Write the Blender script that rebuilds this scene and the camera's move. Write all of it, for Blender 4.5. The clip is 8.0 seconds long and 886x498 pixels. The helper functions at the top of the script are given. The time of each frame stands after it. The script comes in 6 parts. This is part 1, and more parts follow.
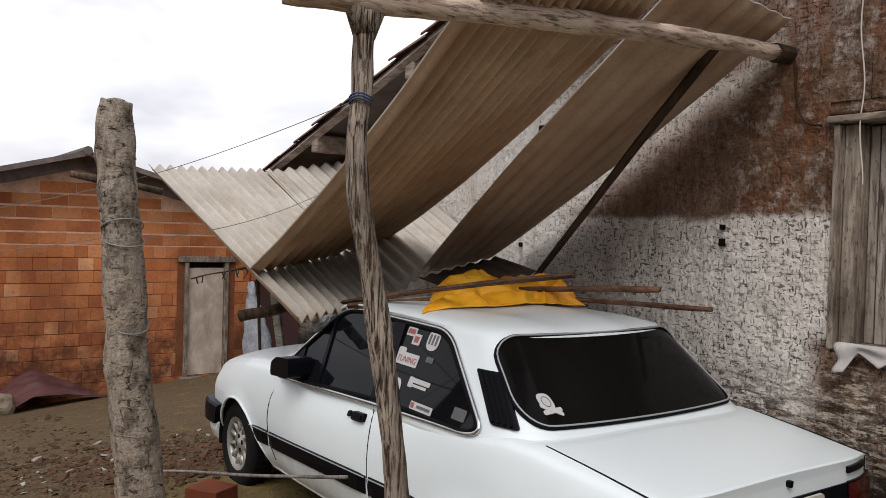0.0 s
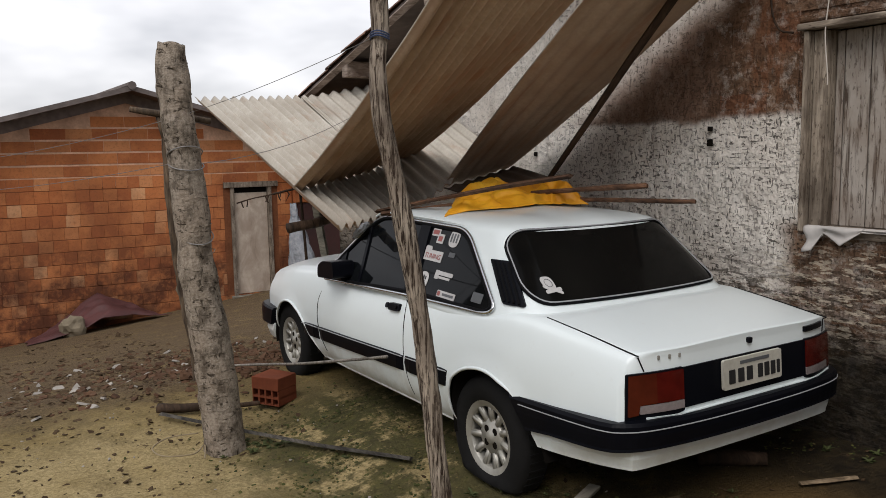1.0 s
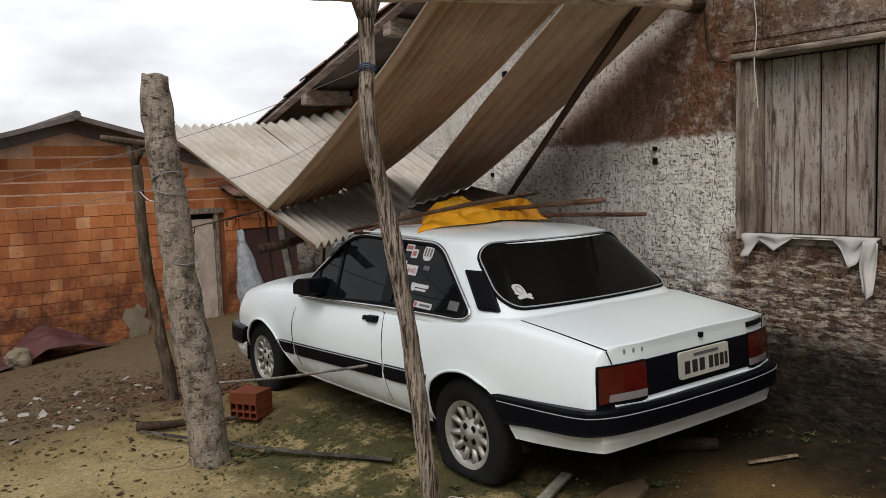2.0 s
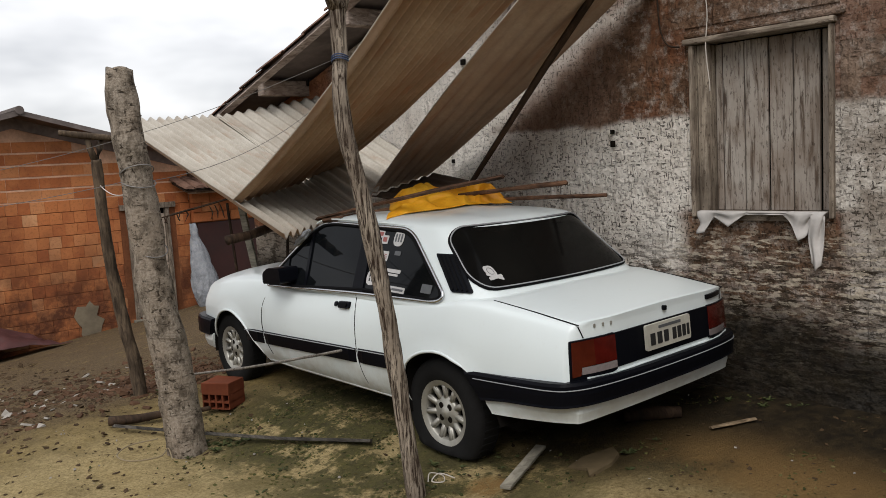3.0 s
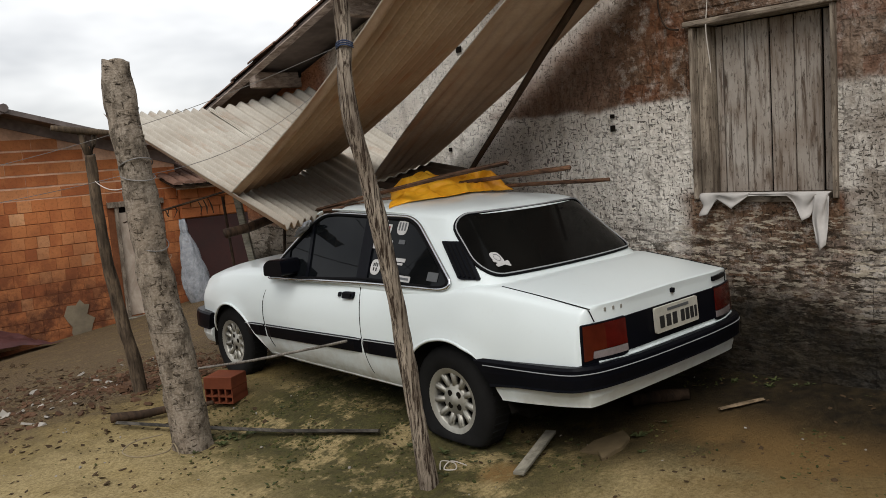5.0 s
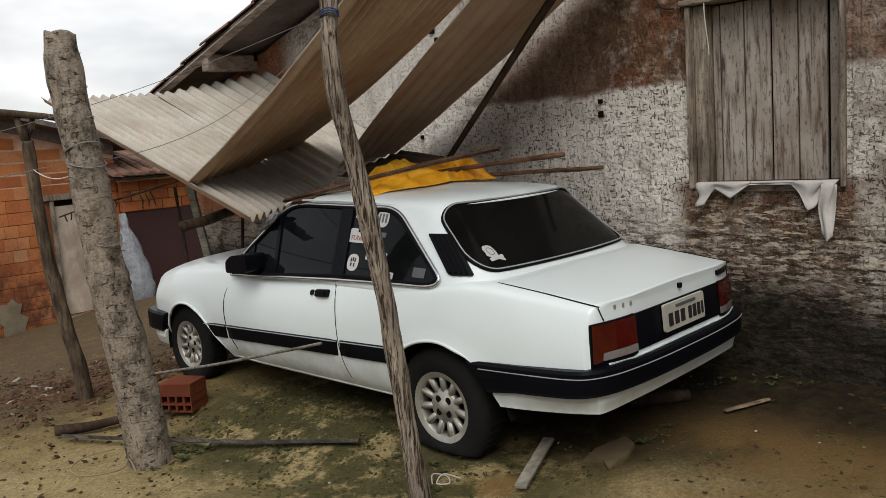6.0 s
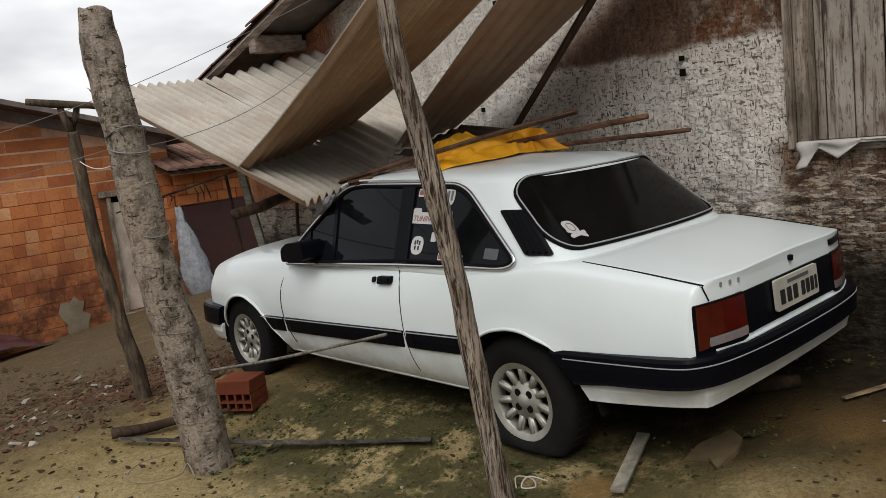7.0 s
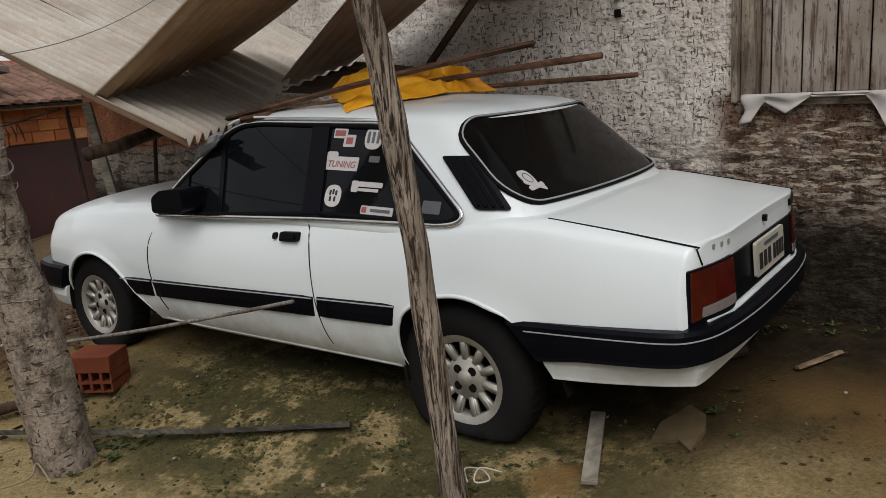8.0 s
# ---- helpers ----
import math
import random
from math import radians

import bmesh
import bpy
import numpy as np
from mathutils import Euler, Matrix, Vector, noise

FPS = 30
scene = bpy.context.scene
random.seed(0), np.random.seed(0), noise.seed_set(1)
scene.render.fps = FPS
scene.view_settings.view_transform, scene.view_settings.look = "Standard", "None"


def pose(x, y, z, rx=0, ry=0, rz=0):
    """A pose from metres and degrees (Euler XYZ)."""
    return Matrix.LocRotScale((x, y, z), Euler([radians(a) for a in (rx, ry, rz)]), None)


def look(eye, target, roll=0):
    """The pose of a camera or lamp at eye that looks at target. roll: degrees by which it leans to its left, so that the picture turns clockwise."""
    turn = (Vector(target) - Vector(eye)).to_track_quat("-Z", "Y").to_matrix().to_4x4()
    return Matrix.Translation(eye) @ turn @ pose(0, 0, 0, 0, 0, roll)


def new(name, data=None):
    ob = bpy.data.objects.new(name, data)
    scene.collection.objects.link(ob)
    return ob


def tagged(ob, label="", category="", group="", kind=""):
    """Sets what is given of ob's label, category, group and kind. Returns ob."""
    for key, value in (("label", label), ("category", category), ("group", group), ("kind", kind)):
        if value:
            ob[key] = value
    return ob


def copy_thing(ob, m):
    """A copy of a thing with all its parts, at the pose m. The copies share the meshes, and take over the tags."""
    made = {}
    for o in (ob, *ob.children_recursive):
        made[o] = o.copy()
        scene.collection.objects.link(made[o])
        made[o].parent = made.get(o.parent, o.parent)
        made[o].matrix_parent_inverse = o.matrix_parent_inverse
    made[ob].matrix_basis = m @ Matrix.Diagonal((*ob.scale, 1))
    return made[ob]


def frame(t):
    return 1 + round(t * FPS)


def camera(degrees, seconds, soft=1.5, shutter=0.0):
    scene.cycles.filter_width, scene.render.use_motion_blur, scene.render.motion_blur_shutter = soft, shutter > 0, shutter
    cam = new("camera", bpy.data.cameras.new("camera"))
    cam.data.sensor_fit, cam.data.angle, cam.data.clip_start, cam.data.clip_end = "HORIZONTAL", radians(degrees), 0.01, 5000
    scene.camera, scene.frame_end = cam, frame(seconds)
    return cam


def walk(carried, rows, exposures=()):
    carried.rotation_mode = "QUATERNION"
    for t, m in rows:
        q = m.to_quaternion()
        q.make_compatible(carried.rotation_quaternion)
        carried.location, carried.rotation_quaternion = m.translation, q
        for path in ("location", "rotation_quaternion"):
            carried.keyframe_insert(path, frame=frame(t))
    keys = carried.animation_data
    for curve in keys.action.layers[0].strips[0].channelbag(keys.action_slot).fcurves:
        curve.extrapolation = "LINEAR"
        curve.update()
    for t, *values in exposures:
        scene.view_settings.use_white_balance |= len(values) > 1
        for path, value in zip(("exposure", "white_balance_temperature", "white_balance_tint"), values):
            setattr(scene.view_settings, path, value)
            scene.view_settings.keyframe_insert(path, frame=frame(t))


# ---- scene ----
cam = camera(57.0, 8.0, soft=0.8)
PATH = [
    (0, (-2.685, -2.602, 1.695), (-1.528, -0.971, 1.657), 1.7),
    (0.5, (-2.837, -2.883, 1.697), (-1.649, -1.277, 1.598), 1.0),
    (1, (-2.944, -3.152, 1.672), (-1.872, -1.48, 1.433), -1.0),
    (1.5, (-3.078, -3.29, 1.69), (-1.945, -1.656, 1.47), -1.5),
    (2, (-3.313, -3.312, 1.653), (-2.107, -1.727, 1.471), -1.9),
    (2.2, (-3.35, -3.306, 1.687), (-2.105, -1.754, 1.481), -0.4),
    (3.3, (-3.525, -3.347, 1.64), (-2.204, -1.86, 1.434), -4.2),
    (3.5, (-3.543, -3.356, 1.64), (-2.215, -1.872, 1.45), -4.4),
    (4, (-3.579, -3.343, 1.642), (-2.239, -1.872, 1.437), -4.0),
    (4.5, (-3.562, -3.302, 1.629), (-2.221, -1.833, 1.426), -4.2),
    (4.7, (-3.569, -3.303, 1.636), (-2.254, -1.815, 1.403), -4.5),
    (5.8, (-3.479, -2.871, 1.595), (-2.074, -1.467, 1.36), -4.2),
    (6, (-3.477, -2.822, 1.596), (-2.052, -1.442, 1.335), -4.1),
    (6.5, (-3.441, -2.727, 1.614), (-2.111, -1.27, 1.287), -4.5),
    (7, (-3.27, -2.493, 1.53), (-1.945, -1.022, 1.244), -6.7),
    (7.5, (-3.207, -2.19, 1.525), (-1.781, -0.843, 1.136), -4.6),
    (7.8, (-3.189, -1.915, 1.487), (-1.597, -0.755, 1.141), -4.2),
    (8, (-3.147, -1.782, 1.46), (-1.567, -0.631, 1.036), -3.7),
]
walk(cam, [(t, look(eye, target, roll)) for t, eye, target, roll in PATH],
     exposures=[(0.0, 0.80, 6320, 15), (0.5, 0.66, 6350, 15), (1.0, 0.68, 6350, 13), (2.0, 0.72, 6370, 12), (4.5, 0.70, 6420, 10), (6.5, 0.65, 6450, 10), (8.0, 0.54, 6430, 13)])

# ---- light: bright overcast sky, weak wide sun ----
SUN_EL, SUN_AZ = 50.0, 236.0
world = bpy.data.worlds.new("overcast_sky")
scene.world = world
world.use_nodes = True
wn, wl = world.node_tree.nodes, world.node_tree.links
wn.clear()
w_out = wn.new("ShaderNodeOutputWorld")
w_bg = wn.new("ShaderNodeBackground")
w_sky = wn.new("ShaderNodeTexSky")
w_sky.sky_type = "NISHITA"
w_sky.sun_disc = False
w_sky.sun_elevation, w_sky.sun_rotation = radians(SUN_EL), radians(SUN_AZ)
w_scale = wn.new("ShaderNodeVectorMath")
w_scale.operation = "SCALE"
w_scale.inputs["Scale"].default_value = 0.10
w_tc = wn.new("ShaderNodeTexCoord")
w_map = wn.new("ShaderNodeMapping")
w_map.inputs["Scale"].default_value = (1.0, 1.0, 2.6)
w_noise = wn.new("ShaderNodeTexNoise")
w_noise.inputs["Scale"].default_value = 1.6
w_noise.inputs["Detail"].default_value = 5.0
w_noise.inputs["Roughness"].default_value = 0.55
w_ramp = wn.new("ShaderNodeValToRGB")
w_ramp.color_ramp.elements[0].position, w_ramp.color_ramp.elements[0].color = 0.47, (0.45, 0.455, 0.465, 1)
w_ramp.color_ramp.elements[1].position, w_ramp.color_ramp.elements[1].color = 0.70, (1.0, 0.985, 0.96, 1)
w_mix = wn.new("ShaderNodeMixRGB")
w_mix.inputs["Fac"].default_value = 0.9
wl.new(w_sky.outputs["Color"], w_scale.inputs[0])
wl.new(w_tc.outputs["Generated"], w_map.inputs["Vector"])
wl.new(w_map.outputs["Vector"], w_noise.inputs["Vector"])
wl.new(w_noise.outputs["Fac"], w_ramp.inputs["Fac"])
wl.new(w_scale.outputs["Vector"], w_mix.inputs["Color1"])
wl.new(w_ramp.outputs["Color"], w_mix.inputs["Color2"])
w_sep = wn.new("ShaderNodeSeparateXYZ")
w_up = wn.new("ShaderNodeMapRange")
w_up.inputs["To Min"].default_value, w_up.inputs["To Max"].default_value = 0.80, 1.15
w_lum = wn.new("ShaderNodeVectorMath")
w_lum.operation = "SCALE"
wl.new(w_tc.outputs["Generated"], w_sep.inputs["Vector"])
wl.new(w_sep.outputs["Z"], w_up.inputs["Value"])
wl.new(w_mix.outputs["Color"], w_lum.inputs[0])
wl.new(w_up.outputs["Result"], w_lum.inputs["Scale"])
wl.new(w_lum.outputs["Vector"], w_bg.inputs["Color"])
wl.new(w_bg.outputs["Background"], w_out.inputs["Surface"])
w_bg.inputs["Strength"].default_value = 1.0

sun = new("sun", bpy.data.lights.new("sun", "SUN"))
sun.data.energy, sun.data.angle, sun.data.color = 1.3, radians(42), (1.0, 0.96, 0.9)
sun.rotation_euler = (radians(90 - SUN_EL), 0, radians(180 - SUN_AZ))

# ---- materials ----
class Tree:
    """Short-hand for building one node material."""

    def __init__(self, name):
        self.mat = bpy.data.materials.new(name)
        self.mat.use_nodes = True
        self.n, self.l = self.mat.node_tree.nodes, self.mat.node_tree.links
        self.bsdf = next(x for x in self.n if x.type == "BSDF_PRINCIPLED")
        self.pos = self.n.new("ShaderNodeNewGeometry").outputs["Position"]

    def link(self, a, b):
        self.l.new(a, b)
        return self

    def put(self, key, value):
        if isinstance(value, bpy.types.NodeSocket):
            self.l.new(value, self.bsdf.inputs[key])
        else:
            self.bsdf.inputs[key].default_value = (*value, 1) if isinstance(value, tuple) and len(value) == 3 else value
        return self

    def scaled(self, scale=(1, 1, 1), rot=(0, 0, 0), vec=None):
        m = self.n.new("ShaderNodeMapping")
        m.inputs["Scale"].default_value = scale
        m.inputs["Rotation"].default_value = [radians(a) for a in rot]
        self.l.new(vec or self.pos, m.inputs["Vector"])
        return m.outputs["Vector"]

    def noise(self, scale, detail=4, rough=0.55, vec=None, distort=0.0):
        x = self.n.new("ShaderNodeTexNoise")
        x.inputs["Scale"].default_value, x.inputs["Detail"].default_value = scale, detail
        x.inputs["Roughness"].default_value, x.inputs["Distortion"].default_value = rough, distort
        self.l.new(vec or self.pos, x.inputs["Vector"])
        return x.outputs["Fac"]

    def ramp(self, fac, *stops):
        x = self.n.new("ShaderNodeValToRGB")
        e = x.color_ramp.elements
        while len(e) < len(stops):
            e.new(0.5)
        for el, (p, c) in zip(e, stops):
            el.position = p
            el.color = (*c, 1) if isinstance(c, tuple) else (c, c, c, 1)
        self.l.new(fac, x.inputs["Fac"])
        return x.outputs["Color"]

    def mix(self, fac, a, b, kind="MIX"):
        x = self.n.new("ShaderNodeMixRGB")
        x.blend_type = kind
        for key, v in (("Fac", fac), ("Color1", a), ("Color2", b)):
            if isinstance(v, bpy.types.NodeSocket):
                self.l.new(v, x.inputs[key])
            else:
                x.inputs[key].default_value = (*v, 1) if isinstance(v, tuple) else v
        return x.outputs["Color"]

    def math(self, op, a, b=0.0, clamp=False):
        x = self.n.new("ShaderNodeMath")
        x.operation, x.use_clamp = op, clamp
        for i, v in enumerate((a, b)):
            if isinstance(v, bpy.types.NodeSocket):
                self.l.new(v, x.inputs[i])
            else:
                x.inputs[i].default_value = v
        return x.outputs["Value"]

    def axis(self, which, vec=None):
        x = self.n.new("ShaderNodeSeparateXYZ")
        self.l.new(vec or self.pos, x.inputs["Vector"])
        return x.outputs[which]

    def span(self, value, a, b, lo=0.0, hi=1.0):
        x = self.n.new("ShaderNodeMapRange")
        x.interpolation_type = "SMOOTHSTEP"
        self.l.new(value, x.inputs["Value"])
        for key, v in (("From Min", a), ("From Max", b), ("To Min", lo), ("To Max", hi)):
            x.inputs[key].default_value = v
        return x.outputs["Result"]

    def blob(self, centre, radius, soft=0.5):
        """1 inside a round patch, 0 outside."""
        d = self.n.new("ShaderNodeVectorMath")
        d.operation = "DISTANCE"
        self.l.new(self.pos, d.inputs[0])
        d.inputs[1].default_value = centre
        return self.span(d.outputs["Value"], radius, radius * (1 - soft))

    def bump(self, height, strength=0.4, distance=0.01):
        x = self.n.new("ShaderNodeBump")
        x.inputs["Strength"].default_value, x.inputs["Distance"].default_value = strength, distance
        self.l.new(height, x.inputs["Height"])
        self.l.new(x.outputs["Normal"], self.bsdf.inputs["Normal"])
        return self

    def random(self):
        return self.n.new("ShaderNodeObjectInfo").outputs["Random"]

    def island(self):
        return self.n.new("ShaderNodeNewGeometry").outputs["Random Per Island"]


def plain(name, base, rough=0.5, metal=0.0, spec=0.5, dirt=0.12, grain=40.0, bump=0.05):
    """One paint or plastic, with slight grime at two scales and a fine relief."""
    t = Tree(name)
    big, fine = t.noise(3.0, 3), t.noise(grain, 4)
    shade = t.mix(0.5, t.ramp(big, (0.3, 1 - dirt), (0.7, 1.0)), t.ramp(fine, (0.3, 1 - dirt), (0.7, 1.0)), "MULTIPLY")
    t.put("Base Color", t.mix(1.0, base, shade, "MULTIPLY")).put("Metallic", metal).put("Specular IOR Level", spec)
    t.put("Roughness", t.ramp(big, (0.3, rough * 0.85), (0.75, min(1, rough * 1.2))))
    t.bump(fine, bump, 0.002)
    return t.mat


def wood(name, dark, light, along=(1, 1, 0.08), grain=55.0, rough=0.85, bump=0.8, stain=None, lo=0.34, hi=0.62, flakes=0.0):
    """Weathered wood with long cracks; along squeezes the noise on the grain's axis."""
    t = Tree(name)
    v = t.scaled(along)
    g, big = t.noise(grain, 6, 0.65, v, 0.6), t.noise(4.0, 4)
    col = t.ramp(g, (lo, dark), (hi, light))
    col = t.mix(t.ramp(big, (0.42, 0.0), (0.66, 0.65)), col, stain or tuple(c * 0.55 for c in dark))
    if flakes:
        col = t.mix(t.math("MULTIPLY", t.random(), 0.35), col, stain or dark)
        fl = t.ramp(t.noise(70, 4, 0.65, t.scaled(tuple(min(1, 3.2 * a) for a in along))), (0.36, flakes), (0.43, 0.0))
        col = t.mix(fl, col, (0.035, 0.022, 0.014))
    t.put("Base Color", col).put("Roughness", rough).put("Specular IOR Level", 0.2)
    return t.bump(g, bump, 0.008).mat


# ground: sandy soil with moss, damp dark earth, reddish stains and painted-in shade
t = Tree("sandy_soil")
big, mid, fine = t.noise(0.7, 5), t.noise(4.2, 7, 0.7), t.noise(52, 5, 0.75)
col = t.ramp(mid, (0.32, (0.085, 0.060, 0.019)), (0.47, (0.190, 0.136, 0.049)), (0.64, (0.29, 0.215, 0.088)))
col = t.mix(t.ramp(fine, (0.38, 0.50), (0.52, 0.0)), col, (0.075, 0.053, 0.027))
col = t.mix(t.ramp(t.noise(85, 4, 0.7), (0.62, 0.0), (0.70, 0.5)), col, (0.36, 0.30, 0.20))
col = t.mix(t.ramp(t.noise(1.9, 7, 0.72), (0.47, 0.0), (0.56, 0.6)), col, (0.105, 0.078, 0.036))
pale = t.math("MULTIPLY", t.math("MAXIMUM", t.blob((-2.1, 0.3, 0), 2.5, 0.55), t.blob((-0.55, -1.50, 0.08), 1.0, 0.6)), t.ramp(t.noise(2.6, 6, 0.7), (0.33, 0.25), (0.53, 0.92)))
col = t.mix(pale, col, t.ramp(fine, (0.38, (0.25, 0.19, 0.088)), (0.62, (0.44, 0.345, 0.175))))
scrap = t.math("MULTIPLY", t.span(t.axis("Y"), 2.0, 3.2), t.ramp(t.noise(5.5, 7, 0.75), (0.34, 0.3), (0.48, 0.95)))
col = t.mix(scrap, col, t.ramp(fine, (0.4, (0.048, 0.032, 0.018)), (0.62, (0.165, 0.115, 0.066))))
# moss; its dark cover beside the car also stands in for shade
moss = t.math("MULTIPLY", t.math("MAXIMUM", t.blob((-0.75, 0.95, 0), 1.2, 0.6), t.math("MAXIMUM", t.math("MULTIPLY", t.blob((-0.85, -0.05, 0.05), 1.35, 0.65), 0.95), t.math("MULTIPLY", t.blob((0.35, -0.95, 0), 0.8, 0.6), 0.6))), t.ramp(t.noise(3.2, 7, 0.74), (0.42, 0.0), (0.50, 1.0)))
col = t.mix(t.math("MULTIPLY", moss, 0.88), col, t.ramp(t.noise(14, 5, 0.7), (0.35, (0.013, 0.016, 0.006)), (0.68, (0.058, 0.058, 0.016))))
# damp earth, with shade behind the tail and beside the wall painted in
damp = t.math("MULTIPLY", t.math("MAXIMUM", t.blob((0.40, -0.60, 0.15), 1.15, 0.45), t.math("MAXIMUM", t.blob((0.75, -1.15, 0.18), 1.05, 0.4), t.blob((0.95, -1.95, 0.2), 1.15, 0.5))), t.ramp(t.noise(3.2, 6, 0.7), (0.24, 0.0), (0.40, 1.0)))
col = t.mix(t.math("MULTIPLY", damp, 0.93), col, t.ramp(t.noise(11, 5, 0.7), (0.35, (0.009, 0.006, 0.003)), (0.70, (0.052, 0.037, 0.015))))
wet_shade = t.math("MULTIPLY", t.blob((1.0, -1.50, 0.2), 1.85, 0.5), t.ramp(t.noise(2.8, 6, 0.7), (0.30, 0.60), (0.50, 1.0)))
col = t.mix(t.math("MULTIPLY", wet_shade, 0.90), col, t.ramp(fine, (0.40, (0.026, 0.018, 0.007)), (0.60, (0.064, 0.044, 0.017))))
red = t.math("MAXIMUM", t.math("MULTIPLY", t.blob((0.05, -1.6, 0.12), 1.0, 0.8), t.ramp(t.noise(2.1, 4), (0.36, 0.0), (0.55, 0.7))), t.math("MULTIPLY", t.blob((-0.86, -0.53, 0.08), 0.15, 0.6), t.ramp(t.noise(19, 5, 0.7), (0.36, 0.2), (0.52, 0.95))))
col = t.mix(red, col, (0.205, 0.122, 0.044))
# near-black tone on the rise to the wall, partly painted shade
bank_shade = t.math("MULTIPLY", t.math("MULTIPLY", t.span(t.axis("X"), -0.05, 0.55), t.span(t.axis("Y"), 0.0, -0.6)), t.ramp(t.noise(4.0, 6, 0.7), (0.26, 0.55), (0.42, 1.0)))
col = t.mix(t.math("MULTIPLY", bank_shade, 0.95), col, t.ramp(t.noise(14, 5, 0.7), (0.38, (0.008, 0.006, 0.0035)), (0.70, (0.040, 0.028, 0.013))))
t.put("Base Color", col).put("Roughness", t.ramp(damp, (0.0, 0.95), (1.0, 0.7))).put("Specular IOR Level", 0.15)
t.bump(t.mix(0.45, fine, mid), 0.95, 0.035)
M_SOIL = t.mat

# limewashed, weathered brick of the house, scratched all over with short strokes
def house_wall(name, rand_from_island):
    t = Tree(name)
    warp = t.noise(6, 3)
    scr_h = t.noise(46, 4, 0.62, t.scaled((1, 0.55, 1.6)), 0.4)
    scr_v = t.noise(46, 4, 0.62, t.scaled((1, 1.7, 0.6)), 0.4)
    z, y = t.axis("Z"), t.axis("Y")
    cut_h, cut_v = t.ramp(scr_h, (0.395, 1.0), (0.42, 0.0)), t.ramp(scr_v, (0.385, 1.0), (0.41, 0.0))
    strokes = t.math("MAXIMUM", t.math("MAXIMUM", cut_h, t.math("MULTIPLY", t.ramp(t.noise(24, 5, 0.65, t.scaled((1, 0.33, 1.35)), 0.8), (0.41, 1.0), (0.44, 0.0)), t.span(z, 1.15, 0.8))), t.math("MULTIPLY", cut_v, t.span(z, 0.55, 1.0)))
    pits = t.math("SUBTRACT", t.math("ADD", t.math("MULTIPLY", t.noise(46, 5, 0.7), 0.6), t.math("MULTIPLY", t.noise(15, 4, 0.6), 1.1)), t.math("MULTIPLY", strokes, 0.9))
    big = t.noise(1.7, 5, 0.6)
    rnd = t.island() if rand_from_island else t.random()
    white = t.ramp(big, (0.3, (0.72, 0.66, 0.585)), (0.66, (0.93, 0.88, 0.80)))
    white = t.mix(t.ramp(t.noise(9, 6, 0.7), (0.50, 0.0), (0.70, 0.3)), white, (0.45, 0.38, 0.305))
    clay = t.ramp(t.noise(6, 6, 0.7), (0.32, (0.078, 0.042, 0.024)), (0.52, (0.165, 0.092, 0.054)), (0.74, (0.29, 0.195, 0.130)))
    clay = t.mix(t.math("MULTIPLY", t.ramp(rnd, (0.72, 0.0), (0.78, 1.0)), 0.5), clay, (0.19, 0.07, 0.034))
    # where the lime has gone
    wob = t.math("MULTIPLY", t.math("SUBTRACT", t.noise(3.0, 5), 0.5), 0.32)
    zz, yy = t.math("ADD", z, t.math("MULTIPLY", wob, 0.5)), t.math("ADD", y, wob)
    slant = t.math("ADD", t.math("ADD", z, t.math("MULTIPLY", y, 0.62)), wob)
    upper = t.math("MULTIPLY", t.span(zz, 1.80, 1.85), t.math("MULTIPLY", t.span(slant, 2.62, 2.28), t.span(yy, -1.8, -0.6, 0.85, 1.0)))
    lower_all = t.span(t.math("ADD", zz, t.span(yy, -1.35, -1.8, 0.0, 0.42)), 1.12, 0.86)
    sill = t.math("MULTIPLY", t.math("MULTIPLY", t.span(zz, 1.30, 1.22), t.span(yy, -0.45, -0.6)), t.span(yy, -1.62, -1.45))
    top = t.math("MULTIPLY", t.span(zz, 2.40, 2.62), t.span(yy, 1.1, 0.7, 0.35, 1.0))
    far = t.math("MULTIPLY", t.span(yy, 2.9, 3.4), t.ramp(t.noise(2.3, 3), (0.35, 0.35), (0.5, 0.95)))
    gone = t.math("MAXIMUM", t.math("MAXIMUM", upper, t.math("MULTIPLY", lower_all, 0.8)), t.math("MAXIMUM", sill, t.math("MULTIPLY", top, 0.85)))
    gone = t.math("MAXIMUM", gone, far, True)
    remain = t.math("MULTIPLY", t.span(zz, 1.15, 0.9), t.ramp(t.noise(12, 7, 0.78, t.scaled((1, 0.5, 1.8))), (0.45, 0.0), (0.48, 0.95)))
    gone = t.math("MULTIPLY", gone, t.ramp(t.noise(13, 6, 0.75), (0.32, 0.55), (0.5, 1.0)))
    remain = t.math("MULTIPLY", remain, t.math("SUBTRACT", 1.0, t.math("MULTIPLY", sill, 0.8)))
    gone = t.math("SUBTRACT", gone, t.math("MULTIPLY", gone, remain))
    grimy = t.math("MULTIPLY", t.span(yy, -1.30, -1.65), t.ramp(t.noise(4.5, 6, 0.72), (0.34, 0.1), (0.56, 0.85)))
    white = t.mix(grimy, white, (0.27, 0.225, 0.18))
    col = t.mix(gone, white, clay)
    # darker reddish area beside the fallen sheet, rust band by the window
    stain = t.math("MULTIPLY", t.math("MULTIPLY", upper, t.span(yy, -0.22, 0.10)), t.ramp(t.noise(5, 4), (0.25, 0.45), (0.5, 0.82)))
    col = t.mix(stain, col, t.ramp(t.noise(7, 5, 0.7, t.scaled((1, 1.6, 0.5))), (0.3, (0.140, 0.078, 0.052)), (0.72, (0.290, 0.185, 0.130))))
    bare = t.ramp(t.noise(4, 6, 0.7), (0.36, (0.24, 0.085, 0.038)), (0.64, (0.46, 0.19, 0.085)))
